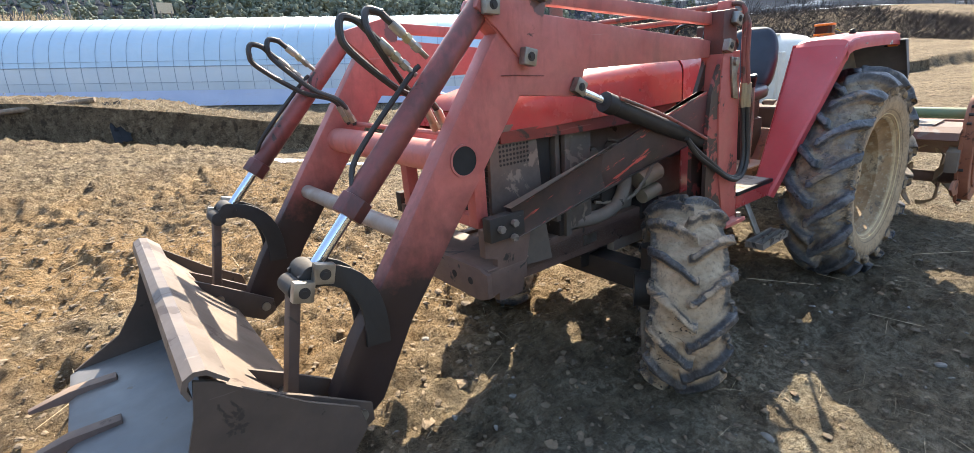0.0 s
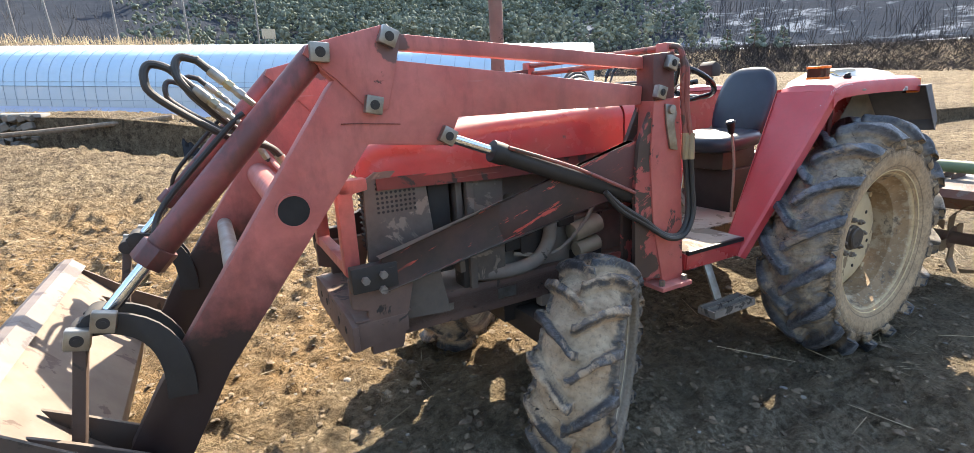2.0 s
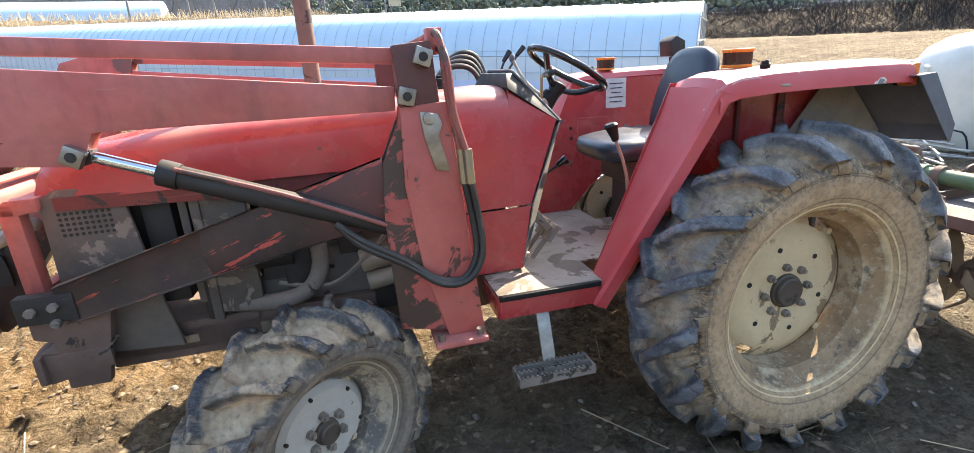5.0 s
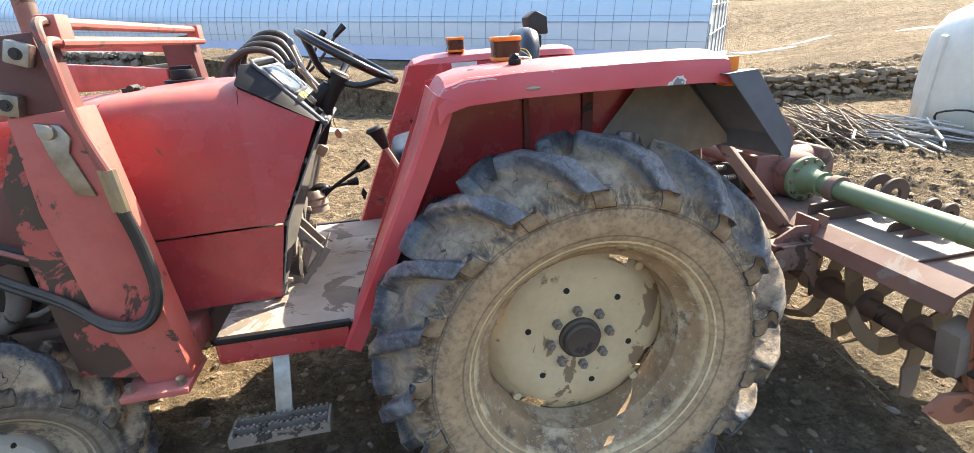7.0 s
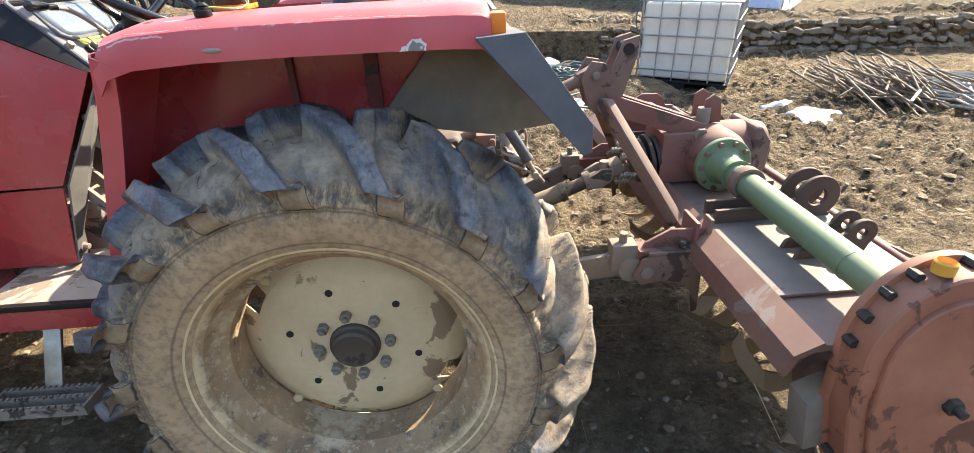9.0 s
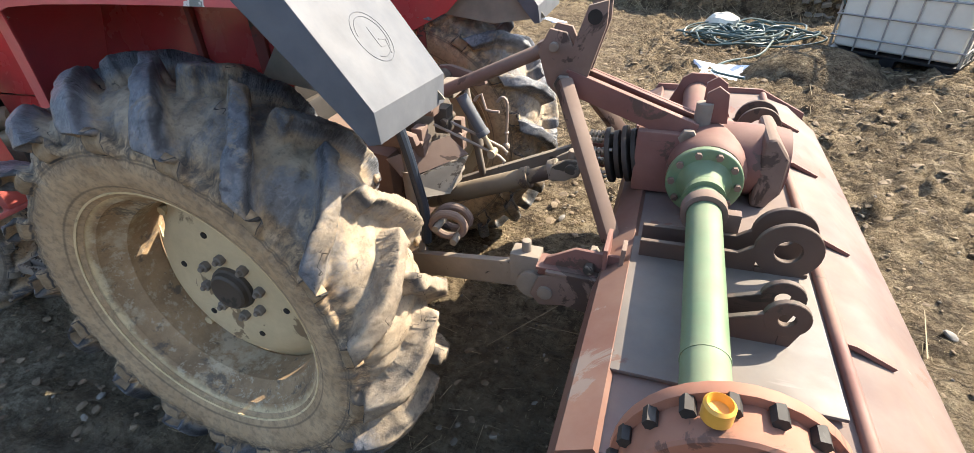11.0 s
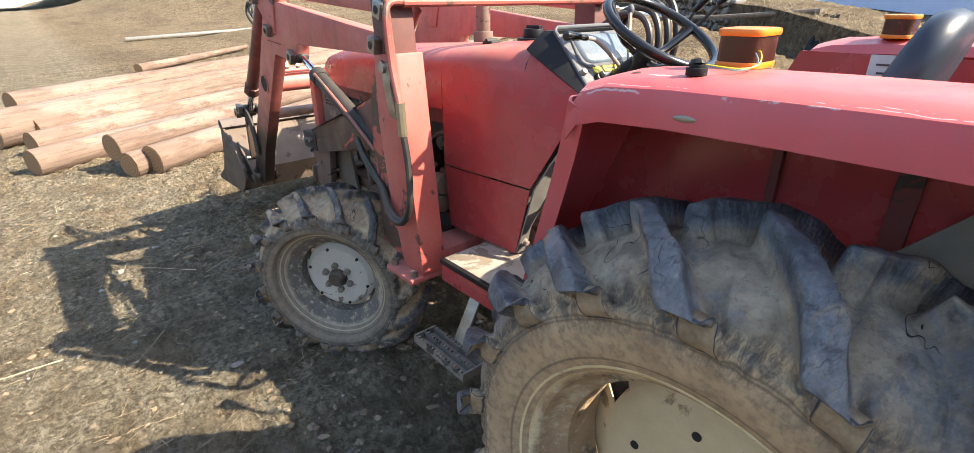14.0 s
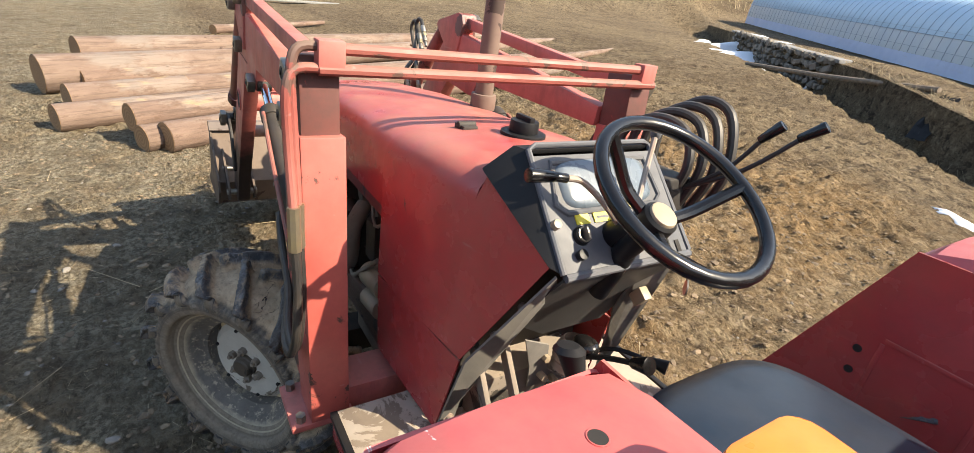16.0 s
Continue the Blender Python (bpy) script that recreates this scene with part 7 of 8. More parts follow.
# rotor with tines
part("rotor_shaft", Shape().cyl((1.50, -1.03, 0.33), (1.50, 1.02, 0.33), 0.045, n=18), RUST, tiller, "rusty rotor shaft")
for j in range(9):
    y = -0.90 + 0.225 * j
    part("tine_hub", Shape().cyl((1.50, y - 0.006, 0.33), (1.50, y + 0.006, 0.33), 0.085, n=16), RUST, tiller)
    for k in range(4):
        a = 2 * math.pi * (k / 4) + j * 0.42
        bend = 1 if (k + j) % 2 else -1
        rings = []
        for i in range(8):
            t = i / 7
            r = 0.07 + 0.19 * t
            aa = a - 0.75 * t * t
            yy = y + bend * 0.085 * max(0, t - 0.6) / 0.4
            wd = 0.035 + 0.012 * math.sin(t * math.pi)
            c = Vector((1.50 + r * math.cos(aa), yy, 0.33 + r * math.sin(aa)))
            tn = Vector((-math.sin(aa), 0, math.cos(aa)))
            rings.append([c + tn * wd + Vector((0, 0.005, 0)), c - tn * wd + Vector((0, 0.005, 0)), c - tn * wd - Vector((0, 0.005, 0)), c + tn * wd - Vector((0, 0.005, 0))])
        part("tine", Shape().loft(rings), TINE, tiller, "worn earth-brown tine")


# ---- surroundings: materials ----


def film_material(name, a, b, rough):
    n = Nodes(name)
    c = n.mix(n.span(n.noise(0.8, 4.0, 0.6, n.pos), 0.3, 0.7), a, b)
    c = n.mix(n.span(n.noise(9.0, 4.0, 0.6, n.pos, (0.2, 0.2, 1.0)), 0.55, 0.8, 0.0, 0.3), c, (0.55, 0.56, 0.56))
    n.bump(n.noise(2.5, 3.0, 0.5, n.pos), 0.25, 0.05)
    return n.done(c, rough)


FILM = film_material("blue_white_greenhouse_film", (0.45, 0.61, 0.73), (0.52, 0.66, 0.77), 0.22)
FILM_SIDE = film_material("dull_side_film", (0.56, 0.64, 0.70), (0.64, 0.69, 0.72), 0.4)
SKIRT = film_material("pale_blue_skirt_sheet", (0.55, 0.64, 0.84), (0.66, 0.73, 0.90), 0.5)
SNOW = film_material("old_snow", (0.78, 0.80, 0.84), (0.70, 0.72, 0.76), 0.7)
NET = plain("black_shade_net", (0.012, 0.012, 0.014), 0.8)
HOSE_GREEN = plain("dark_green_hose", (0.05, 0.10, 0.10), 0.45, dust=0.3)
STICK = plain("weathered_grey_stick", (0.27, 0.205, 0.145), 0.75, second=(0.12, 0.09, 0.065))
PIPE_GREY = plain("weathered_pipe", (0.42, 0.42, 0.40), 0.5, 0.5, (0.30, 0.28, 0.25))
POLE = plain("grey_concrete_pole", (0.24, 0.235, 0.23), 0.85)


def stone_material():
    n = Nodes("grey_field_stone")
    c = n.mix(n.random(), (0.085, 0.074, 0.062), (0.21, 0.185, 0.155))
    c = n.mix(n.span(n.noise(9.0, 6.0, 0.7), 0.4, 0.7), c, (0.22, 0.19, 0.15))
    n.bump(n.noise(20.0, 6.0, 0.7), 0.5, 0.02)
    return n.done(c, 0.9)


STONE = stone_material()


def pebble_material():
    n = Nodes("soil_clods_and_grit")
    c = n.mix(n.island(), (0.105, 0.076, 0.049), (0.27, 0.198, 0.124))
    c = n.mix(n.span(n.noise(60.0, 5.0, 0.7, n.pos), 0.4, 0.7, 0.0, 0.6), c, (0.19, 0.135, 0.09))
    n.bump(n.noise(110.0, 5.0, 0.7, n.pos), 0.6, 0.008)
    return n.done(c, 0.95)


CLOD = pebble_material()


def grit_material():
    n = Nodes("pale_stone_chips")
    return n.done(n.mix(n.island(), (0.10, 0.083, 0.064), (0.25, 0.215, 0.172)), 0.85)


PALE_GRIT = grit_material()


def straw_material():
    n = Nodes("dry_straw")
    return n.done(n.mix(n.island(), (0.26, 0.19, 0.11), (0.50, 0.40, 0.25)), 0.8)


STRAW = straw_material()


def bark_material():
    n = Nodes("half_peeled_pine_log")
    c = n.mix(n.span(n.noise(6.0, 7.0, 0.7, None, (1.0, 0.22, 1.0)), 0.32, 0.68), (0.125, 0.075, 0.056), (0.225, 0.147, 0.112))
    c = n.mix(n.span(n.noise(3.0, 6.0, 0.7, None, (1.0, 0.3, 1.0)), 0.50, 0.58, 0.0, 0.8), c, (0.24, 0.185, 0.155))
    c = n.mix(n.span(n.noise(8.0, 7.0, 0.72, None, (1.0, 0.45, 1.0)), 0.54, 0.60, 0.0, 0.85), c, (0.12, 0.068, 0.045))
    c = n.mix(n.span(n.noise(4.0, 3.0, 0.5, None, (1.0, 0.35, 1.0)), 0.68, 0.72, 0.0, 0.6), c, (0.46, 0.31, 0.14))
    c = n.mix(n.span(n.noise(40.0, 5.0, 0.7, None, (1.0, 0.15, 1.0)), 0.55, 0.68, 0.0, 0.5), c, (0.14, 0.09, 0.065))
    c = n.mix(n.math("MULTIPLY", n.random(), 0.4), c, (0.22, 0.16, 0.13))
    c = n.mix(n.span(n.noise(26.0, 6.0, 0.7, None, (1.0, 0.05, 1.0)), 0.50, 0.62, 0.0, 0.75), c, (0.095, 0.060, 0.046))
    c = n.mix(n.span(n.noise(2.2, 5.0, 0.65, None, (1.0, 0.5, 1.0)), 0.55, 0.64, 0.0, 0.6), c, (0.20, 0.165, 0.145))
    c = n.mix(1.0, c, (0.95, 0.96, 0.94), "MULTIPLY")
    n.bump(n.noise(22.0, 7.0, 0.75, None, (1.0, 0.2, 1.0)), 0.7, 0.018)
    return n.done(c, 0.85)


BARK = bark_material()


def end_material():
    n = Nodes("sawn_log_end")
    w = n.add("ShaderNodeTexWave", Scale=9.0, Distortion=2.0, Detail=3.0)
    w.wave_type, w.rings_direction = "RINGS", "Y"
    n.link(n.obj, w.inputs["Vector"])
    c = n.mix(w.outputs["Fac"], (0.34, 0.205, 0.105), (0.25, 0.145, 0.07))
    c = n.mix(n.span(n.noise(14.0, 5.0), 0.5, 0.8, 0.0, 0.5), c, (0.24, 0.14, 0.08))
    return n.done(c, 0.85)


LOG_END = end_material()


def hill_material():
    n = Nodes("hazy_winter_forest_slope")
    p = n.pos
    # Bluish grey base: the air's haze over the slope is painted in.
    c = n.mix(n.span(n.noise(0.05, 6.0, 0.65, p), 0.35, 0.65), (0.040, 0.046, 0.060), (0.062, 0.065, 0.077))
    c = n.mix(n.span(n.noise(0.5, 6.0, 0.75, p, (1.0, 1.0, 0.35)), 0.35, 0.7, 0.0, 0.6), c, (0.030, 0.038, 0.046))
    snow = n.math("MULTIPLY", n.span(n.noise(0.09, 7.0, 0.7, p, (1.0, 1.0, 2.5)), 0.54, 0.62), n.span(n.axis(0, p), 30.0, 75.0))
    c = n.mix(n.math("MULTIPLY", snow, 0.35), c, (0.50, 0.54, 0.60))
    n.bump(n.noise(0.6, 7.0, 0.8, p), 0.5, 1.0)
    return n.done(c, 0.95, 0.0, **{"Specular IOR Level": 0.0})


HILL = hill_material()


def leaf_material(name, a, b):
    n = Nodes(name)
    return n.done(n.mix(n.island(), a, b), 0.9, 0.0, **{"Specular IOR Level": 0.05})


# Needle green lightened and greyed: distance haze is mixed into the colour.
PINE = leaf_material("haze_paled_pine_needles", (0.110, 0.128, 0.112), (0.200, 0.220, 0.165))
TWIG = leaf_material("bare_winter_twigs", (0.045, 0.045, 0.050), (0.075, 0.072, 0.072))

SHRUB = leaf_material("dark_bare_shrub_twigs", (0.035, 0.030, 0.030), (0.080, 0.068, 0.062))

# ---- terrace wall ----


def heap(name, pts, size, material, label, category, seed, kind="stuff", flat=0.7):
    """Many rough lumps in one mesh."""
    rng = np.random.default_rng(seed)
    g = (1 + 5 ** 0.5) / 2
    base = np.array([(-1, g, 0), (1, g, 0), (-1, -g, 0), (1, -g, 0), (0, -1, g), (0, 1, g), (0, -1, -g), (0, 1, -g), (g, 0, -1), (g, 0, 1), (-g, 0, -1), (-g, 0, 1)]) / 1.9
    tri = np.array([(0, 11, 5), (0, 5, 1), (0, 1, 7), (0, 7, 10), (0, 10, 11), (1, 5, 9), (5, 11, 4), (11, 10, 2), (10, 7, 6), (7, 1, 8), (3, 9, 4), (3, 4, 2), (3, 2, 6), (3, 6, 8), (3, 8, 9), (4, 9, 5), (2, 4, 11), (6, 2, 10), (8, 6, 7), (9, 8, 1)])
    n = len(pts)
    p = np.array(pts)
    r = np.array(size).reshape(n, 1, 1)
    v = base[None] * rng.uniform(0.62, 1.25, (n, 12, 1))
    sc = rng.uniform(0.6, 1.35, (n, 1, 3))
    sc[:, :, 2] *= flat
    a = rng.uniform(0, 2 * math.pi, n)
    v = v * sc * r
    c, s_ = np.cos(a)[:, None], np.sin(a)[:, None]
    x, y = v[:, :, 0] * c - v[:, :, 1] * s_, v[:, :, 0] * s_ + v[:, :, 1] * c
    v = np.stack([x, y, v[:, :, 2]], -1) + p[:, None]
    f = (tri[None] + (np.arange(n) * 12)[:, None, None]).reshape(-1, 3)
    me = bpy.data.meshes.new(name)
    me.from_pydata(v.reshape(-1, 3).tolist(), [], f.tolist())
    me.materials.append(material)
    return tagged(new(name, me), label, category, kind=kind)


def blades(name, items, material, label, category, kind="stuff"):
    """Thin three-sided stalks: each item is foot, tip and half width."""
    vs, fs = [], []
    for a, b, w in items:
        a, b = Vector(a), Vector(b)
        d = (b - a).normalized()
        s = d.orthogonal().normalized()
        u = d.cross(s)
        k = len(vs)
        vs += [a + s * w, a - s * w * 0.5 + u * w * 0.8, a - s * w * 0.5 - u * w * 0.8, b + s * w * 0.5, b - s * w * 0.25 + u * w * 0.4, b - s * w * 0.25 - u * w * 0.4]
        fs += [(k, k + 1, k + 4, k + 3), (k + 1, k + 2, k + 5, k + 4), (k + 2, k, k + 3, k + 5), (k + 3, k + 4, k + 5)]
    me = bpy.data.meshes.new(name)
    me.from_pydata([tuple(v) for v in vs], [], fs)
    me.materials.append(material)
    return tagged(new(name, me), label, category, kind=kind)


def along(u):
    """A point of the wall's line, u from 0 to its last corner."""
    i = min(int(u), len(WALL) - 2)
    a, b = Vector(WALL[i]), Vector(WALL[i + 1])
    return a + (b - a) * (u - i), (b - a).normalized()


wall_body = Shape()
rings = []
for k in range(61):
    p, d = along(min(k / 6, 9.999))
    zt, zb = lie(p.x, p.y + 0.7), lie(p.x, p.y - 0.3)
    rings.append([(p.x, p.y - 0.06, zb - 0.3), (p.x, p.y + 0.03 + 0.03 * math.sin(k * 2.3), zt - 0.03), (p.x + 0.1, p.y + 0.45, zt + 0.02), (p.x + 0.1, p.y + 0.5, zb - 0.3)])
wall_body.loft(rings)
terrace = tagged(new("wall_terrace", wall_body.mesh("wall_terrace", SOIL)), "low earth and dry-stone terrace wall", "wall", kind="structure")
stone_meshes = []
for k in range(6):
    rs = random.Random(40 + k)
    s = Shape().box((0, 0, 0), (1.0, 0.7, 0.72))
    s.v = [tuple(c * rs.uniform(0.62, 1.12) for c in v) for v in s.v]
    me = s.mesh("stone", STONE, bevel=0.09, segments=1, angle=20)
    stone_meshes.append(me)
rs = random.Random(5)


def lay(u0, u1, n, rows, size):
    for row in range(rows):
        for k in range(n):
            u = u0 + (u1 - u0) * (k + 0.5 * (row % 2) + rs.uniform(-0.2, 0.2)) / n
            p, d = along(u)
            ob = new("stone", stone_meshes[rs.randrange(6)])
            zb, zt = lie(p.x, p.y - 0.3), lie(p.x, p.y + 0.7)
            z = zb + 0.05 + (zt - zb - 0.06) * row / max(rows - 1, 1) + rs.uniform(-0.04, 0.04)
            sc = size * rs.uniform(0.6, 1.5)
            ob.matrix_world = Matrix.LocRotScale((p.x, p.y - 0.05, z), Euler((rs.uniform(-0.3, 0.3), rs.uniform(-0.4, 0.4), math.atan2(d.y, d.x))), (sc, sc * 0.8, sc * 0.75))
            ob.parent = terrace


lay(7.6, 9.3, 40, 5, 0.26)
lay(1.2, 4.4, 74, 4, 0.15)
cope = []
for k in range(19):
    p, d = along(7.55 + 0.1 * k)
    zt = lie(p.x, p.y + 0.7)
    cope.append([(p.x + 0.02, p.y - 0.05, zt - 0.02), (p.x + 0.02, p.y - 0.05, zt + 0.06), (p.x + 0.12, p.y + 0.36, zt + 0.065), (p.x + 0.12, p.y + 0.36, zt - 0.02)])
part("coping", Shape().loft(cope), POLE, terrace, "pale dusty concrete coping", bevel=0.01)

# ---- greenhouse ----
GX, GY = Vector((-0.788, 0.616, 0.0295)), Vector((0.629, 0.777, 0))
CORNER = Vector((8.77, 11.82, -0.34))
GW, GL, GH = 6.5, 45.0, 3.05
green = thing("greenhouse", "long arched greenhouse under bluish white film, pipe hoops showing through", "greenhouse")


def arch(t):
    """Across the house: t from 0 at the near foot to 1 at the far foot."""
    a = math.pi * t
    y = GW / 2 - GW / 2 * math.copysign(abs(math.cos(a)) ** 0.62, math.cos(a))
    return y, GH * math.sin(a) ** 0.60 if 0 < t < 1 else 0.0


def gpt(k, t, out=0.0):
    y, z = arch(t)
    c = Vector((0, GW / 2, 0.9))
    d = Vector((0, y - GW / 2, z - 0.9)).normalized()
    q = CORNER + GX * k + GY * (y + d.y * out) + Vector((0, 0, z + d.z * out))
    return q


t_skirt, t_eave = 0.018, 0.0835


def shell(t0, t1, n):
    s = Shape()
    s.loft([[gpt(GL * i / 60, t0 + (t1 - t0) * j / n, 0.012 * math.sin(i * 1.7 + j)) for j in range(n + 1)] for i in range(61)], caps=False, closed=False)
    return s


part("roof_film", shell(t_eave, 1.0, 30), FILM, green, "bluish white roof film", angle=60)
part("side_film", shell(t_skirt, t_eave, 4), FILM_SIDE, green, "dull rolled-up side film", angle=60)
part("skirt_sheet", shell(0.0, t_skirt, 3), SKIRT, green, "pale blue skirt sheet", angle=60)
HOOP = plain("dark_hoop_pipe", (0.30, 0.39, 0.49), 0.5, 0.2)
for i in range(82):
    part("hoop", Shape().tube([gpt(0.02 + 0.55 * i, t / 22, 0.014) for t in (0.4 + 0.7 * s for s in range(20))], 0.008, 4, 1), HOOP, green)
for t in (t_eave, t_eave + 0.02, t_skirt + 0.018):
    part("rail_pipe", Shape().tube([gpt(GL * i / 30, t, 0.026) for i in range(31)], 0.012 if t == t_eave else 0.006, 5, 1), HOOP, green)
gable = Shape().put([gpt(0, t / 30) for t in range(31)], [tuple(range(31))])
part("gable_film", gable, FILM_SIDE, green, "cloudy gable film", thick=0.004)
for y in (0.0, 1.3, 2.6, 3.9, 5.2, 6.5):
    z = arch(math.acos(1 - 2 * min(max(y / GW, 0.0), 1.0)) / math.pi)[1] if 0 < y < GW else 1.3
    a = CORNER + GY * y - GX * 0.03
    part("gable_post", Shape().cyl(a, a + Vector((0, 0, min(z, 3.2))), 0.022, n=8), GALV, green)
for z in (1.0, 1.8, 2.5):
    a = CORNER - GX * 0.04 + Vector((0, 0, z))
    part("gable_rail", Shape().cyl(a + GY * 0.1, a + GY * (GW - 0.1), 0.018, n=8), GALV, green)
part("gable_ledge", Shape().bar(CORNER + GY * -0.1 - GX * 0.1 + Vector((0, 0, -0.05)), CORNER + GY * (GW + 0.1) - GX * 0.1 + Vector((0, 0, -0.05)), 0.2, 0.12), SKIRT, green)

# ---- distance ----
rings = []
for j, (r, h) in enumerate(((95, 3.5), (120, 8), (150, 22), (190, 42), (240, 66), (300, 90))):
    ring = []
    for i in range(97):
        a = 2 * math.pi * i / 96
        k = 0.8 + 0.35 * noise.noise((math.cos(a) * 2.1, math.sin(a) * 2.1, 4.0)) + 0.12 * noise.noise((math.cos(a) * 9, math.sin(a) * 9, j * 0.7))
        ring.append((r * math.cos(a), r * math.sin(a), h * (k if j > 1 else 1.0) - 0.5))
    rings.append(ring)
hill_shape = Shape().loft(rings, caps=False, closed=False)
tagged(new("backdrop_hills", hill_shape.mesh("backdrop_hills", HILL, angle=70)), "dark wooded winter mountainside", "hills", kind="structure")


def pine_tree(rng, x, y, z, h, out):
    """Tiers of ragged needle clumps round a leader."""
    tiers = 5 + int(h / 2)
    for t in range(tiers):
        u = t / tiers
        r = h * 0.28 * (1 - u) ** 0.8 + 0.1
        for k in range(7):
            a = rng.uniform(0, 2 * math.pi)
            d = r * rng.uniform(0.45, 1.0)
            out.append(((x + d * math.cos(a), y + d * math.sin(a), z + h * (0.18 + 0.8 * u) + rng.uniform(-0.2, 0.2)), 0.13 * h * (1 - 0.6 * u) * rng.uniform(0.6, 1.1)))


rng = random.Random(11)
lumps = []
for i in range(640):
    a = radians(min(max(rng.gauss(67, 11), 40), 95))
    r = rng.uniform(98, 190)
    z = 3.5 + max(0, (r - 105)) * 0.30
    h = rng.uniform(5, 9)
    w = 1.9 * rng.random() + 0.8
    for k in range(60):
        u = rng.random()
        lumps.append(((r * math.cos(a) + rng.gauss(0, w * (1.15 - u)), r * math.sin(a) + rng.gauss(0, w * (1.15 - u)), z + 0.1 + h * u), rng.uniform(0.22, 0.55)))
heap("far_wood", [p for p, _ in lumps], [s for _, s in lumps], PINE, "far green pine wood on the slope", "trees", 3, flat=1.0)
lumps = []
for i in range(1300):
    a = radians(rng.choice([rng.uniform(86, 150), rng.uniform(8, 50)]))
    r = rng.uniform(96, 210)
    z = 3.0 + max(0, (r - 105)) * 0.30
    for k in range(4):
        b = Vector((r * math.cos(a), r * math.sin(a), z))
        lumps.append((b + Vector((rng.uniform(-0.5, 0.5), rng.uniform(-0.5, 0.5), 0)), b + Vector((rng.uniform(-1.8, 1.8), rng.uniform(-1.8, 1.8), rng.uniform(2, 5))), 0.045))
blades("bare_wood", lumps, TWIG, "bare grey winter trees on the slope", "trees")
for px, py, h in ((45.3, 33.9, 2.4), (46.8, 31.9, 3.4), (48.2, 29.8, 2.4)):
    b = lie(px, py)
    out = []
    rng2 = random.Random(int(px * 7))
    pine_tree(rng2, 0, 0, 0, h, out)
    tree = thing("pine_tree", "small dark green roadside pine tree", "tree", Matrix.Translation((px, py, b)), group="roadside pines")
    part("trunk", Shape().cyl((0, 0, -0.1), (0, 0, h * 0.9), 0.09, 0.02, 8), RUST, tree)
    crown = heap("crown", [p for p, _ in out], [s for _, s in out], PINE, "", "", 5, kind="", flat=0.8)
    crown.parent = tree

# poles, sign board and the low far greenhouse behind the embankment
for px, py, h, lean in ((-4 + (u + 4) * 1.6, -1.9 + (v + 1.9) * 1.6, g * 1.6, e) for u, v, g, e in ((-14.8, 35.7, 7.5, 0.02), (-12.8, 41.4, 4.0, 0.0), (-10.2, 36.9, 7.5, -0.03), (-7.2, 37.4, 7.5, 0.02), (-3.4, 39.6, 7.0, 0.0), (0.95, 39.5, 7.0, 0.03))):
    b = lie(px, py)
    pole = thing("utility_pole", "slim grey roadside utility pole", "pole", pose(px, py, b, 0, math.degrees(lean), 0), group="roadside poles")
    part("shaft", Shape().cyl((0, 0, -0.3), (0, 0, h), 0.115, 0.075, 10), POLE, pole)
    part("cross_arm", Shape().box((0, 0, h - 0.4), (1.2, 0.08, 0.08)), POLE, pole)
board = thing("sign_board", "small pale roadside board on two legs", "sign", pose(5.1, 64.2, lie(5.1, 64.2), 0, 0, 10) @ Matrix.Scale(1.5, 4))
part("panel", Shape().box((0, 0, 1.5), (1.0, 0.05, 0.7)), plain("pale_board", (0.55, 0.48, 0.36), 0.7), board)
part("leg", Shape().cyl((-0.35, 0, -0.1), (-0.35, 0, 1.3), 0.04, n=8), POLE, board)
part("leg", Shape().cyl((0.35, 0, -0.1), (0.35, 0, 1.3), 0.04, n=8), POLE, board)
far_house = thing("greenhouse", "low pale greenhouse far behind the embankment", "greenhouse", pose(-39.5, 86, lie(-39.5, 86), 0, 0, 8) @ Matrix.Scale(1.5, 4))
part("film_roof", Shape().loft([[(x, 3 * math.cos(math.pi * k / 14), 2.2 * math.sin(math.pi * k / 14) ** 0.7) for k in range(15)] for x in (-5, 9)]), FILM, far_house, angle=60)

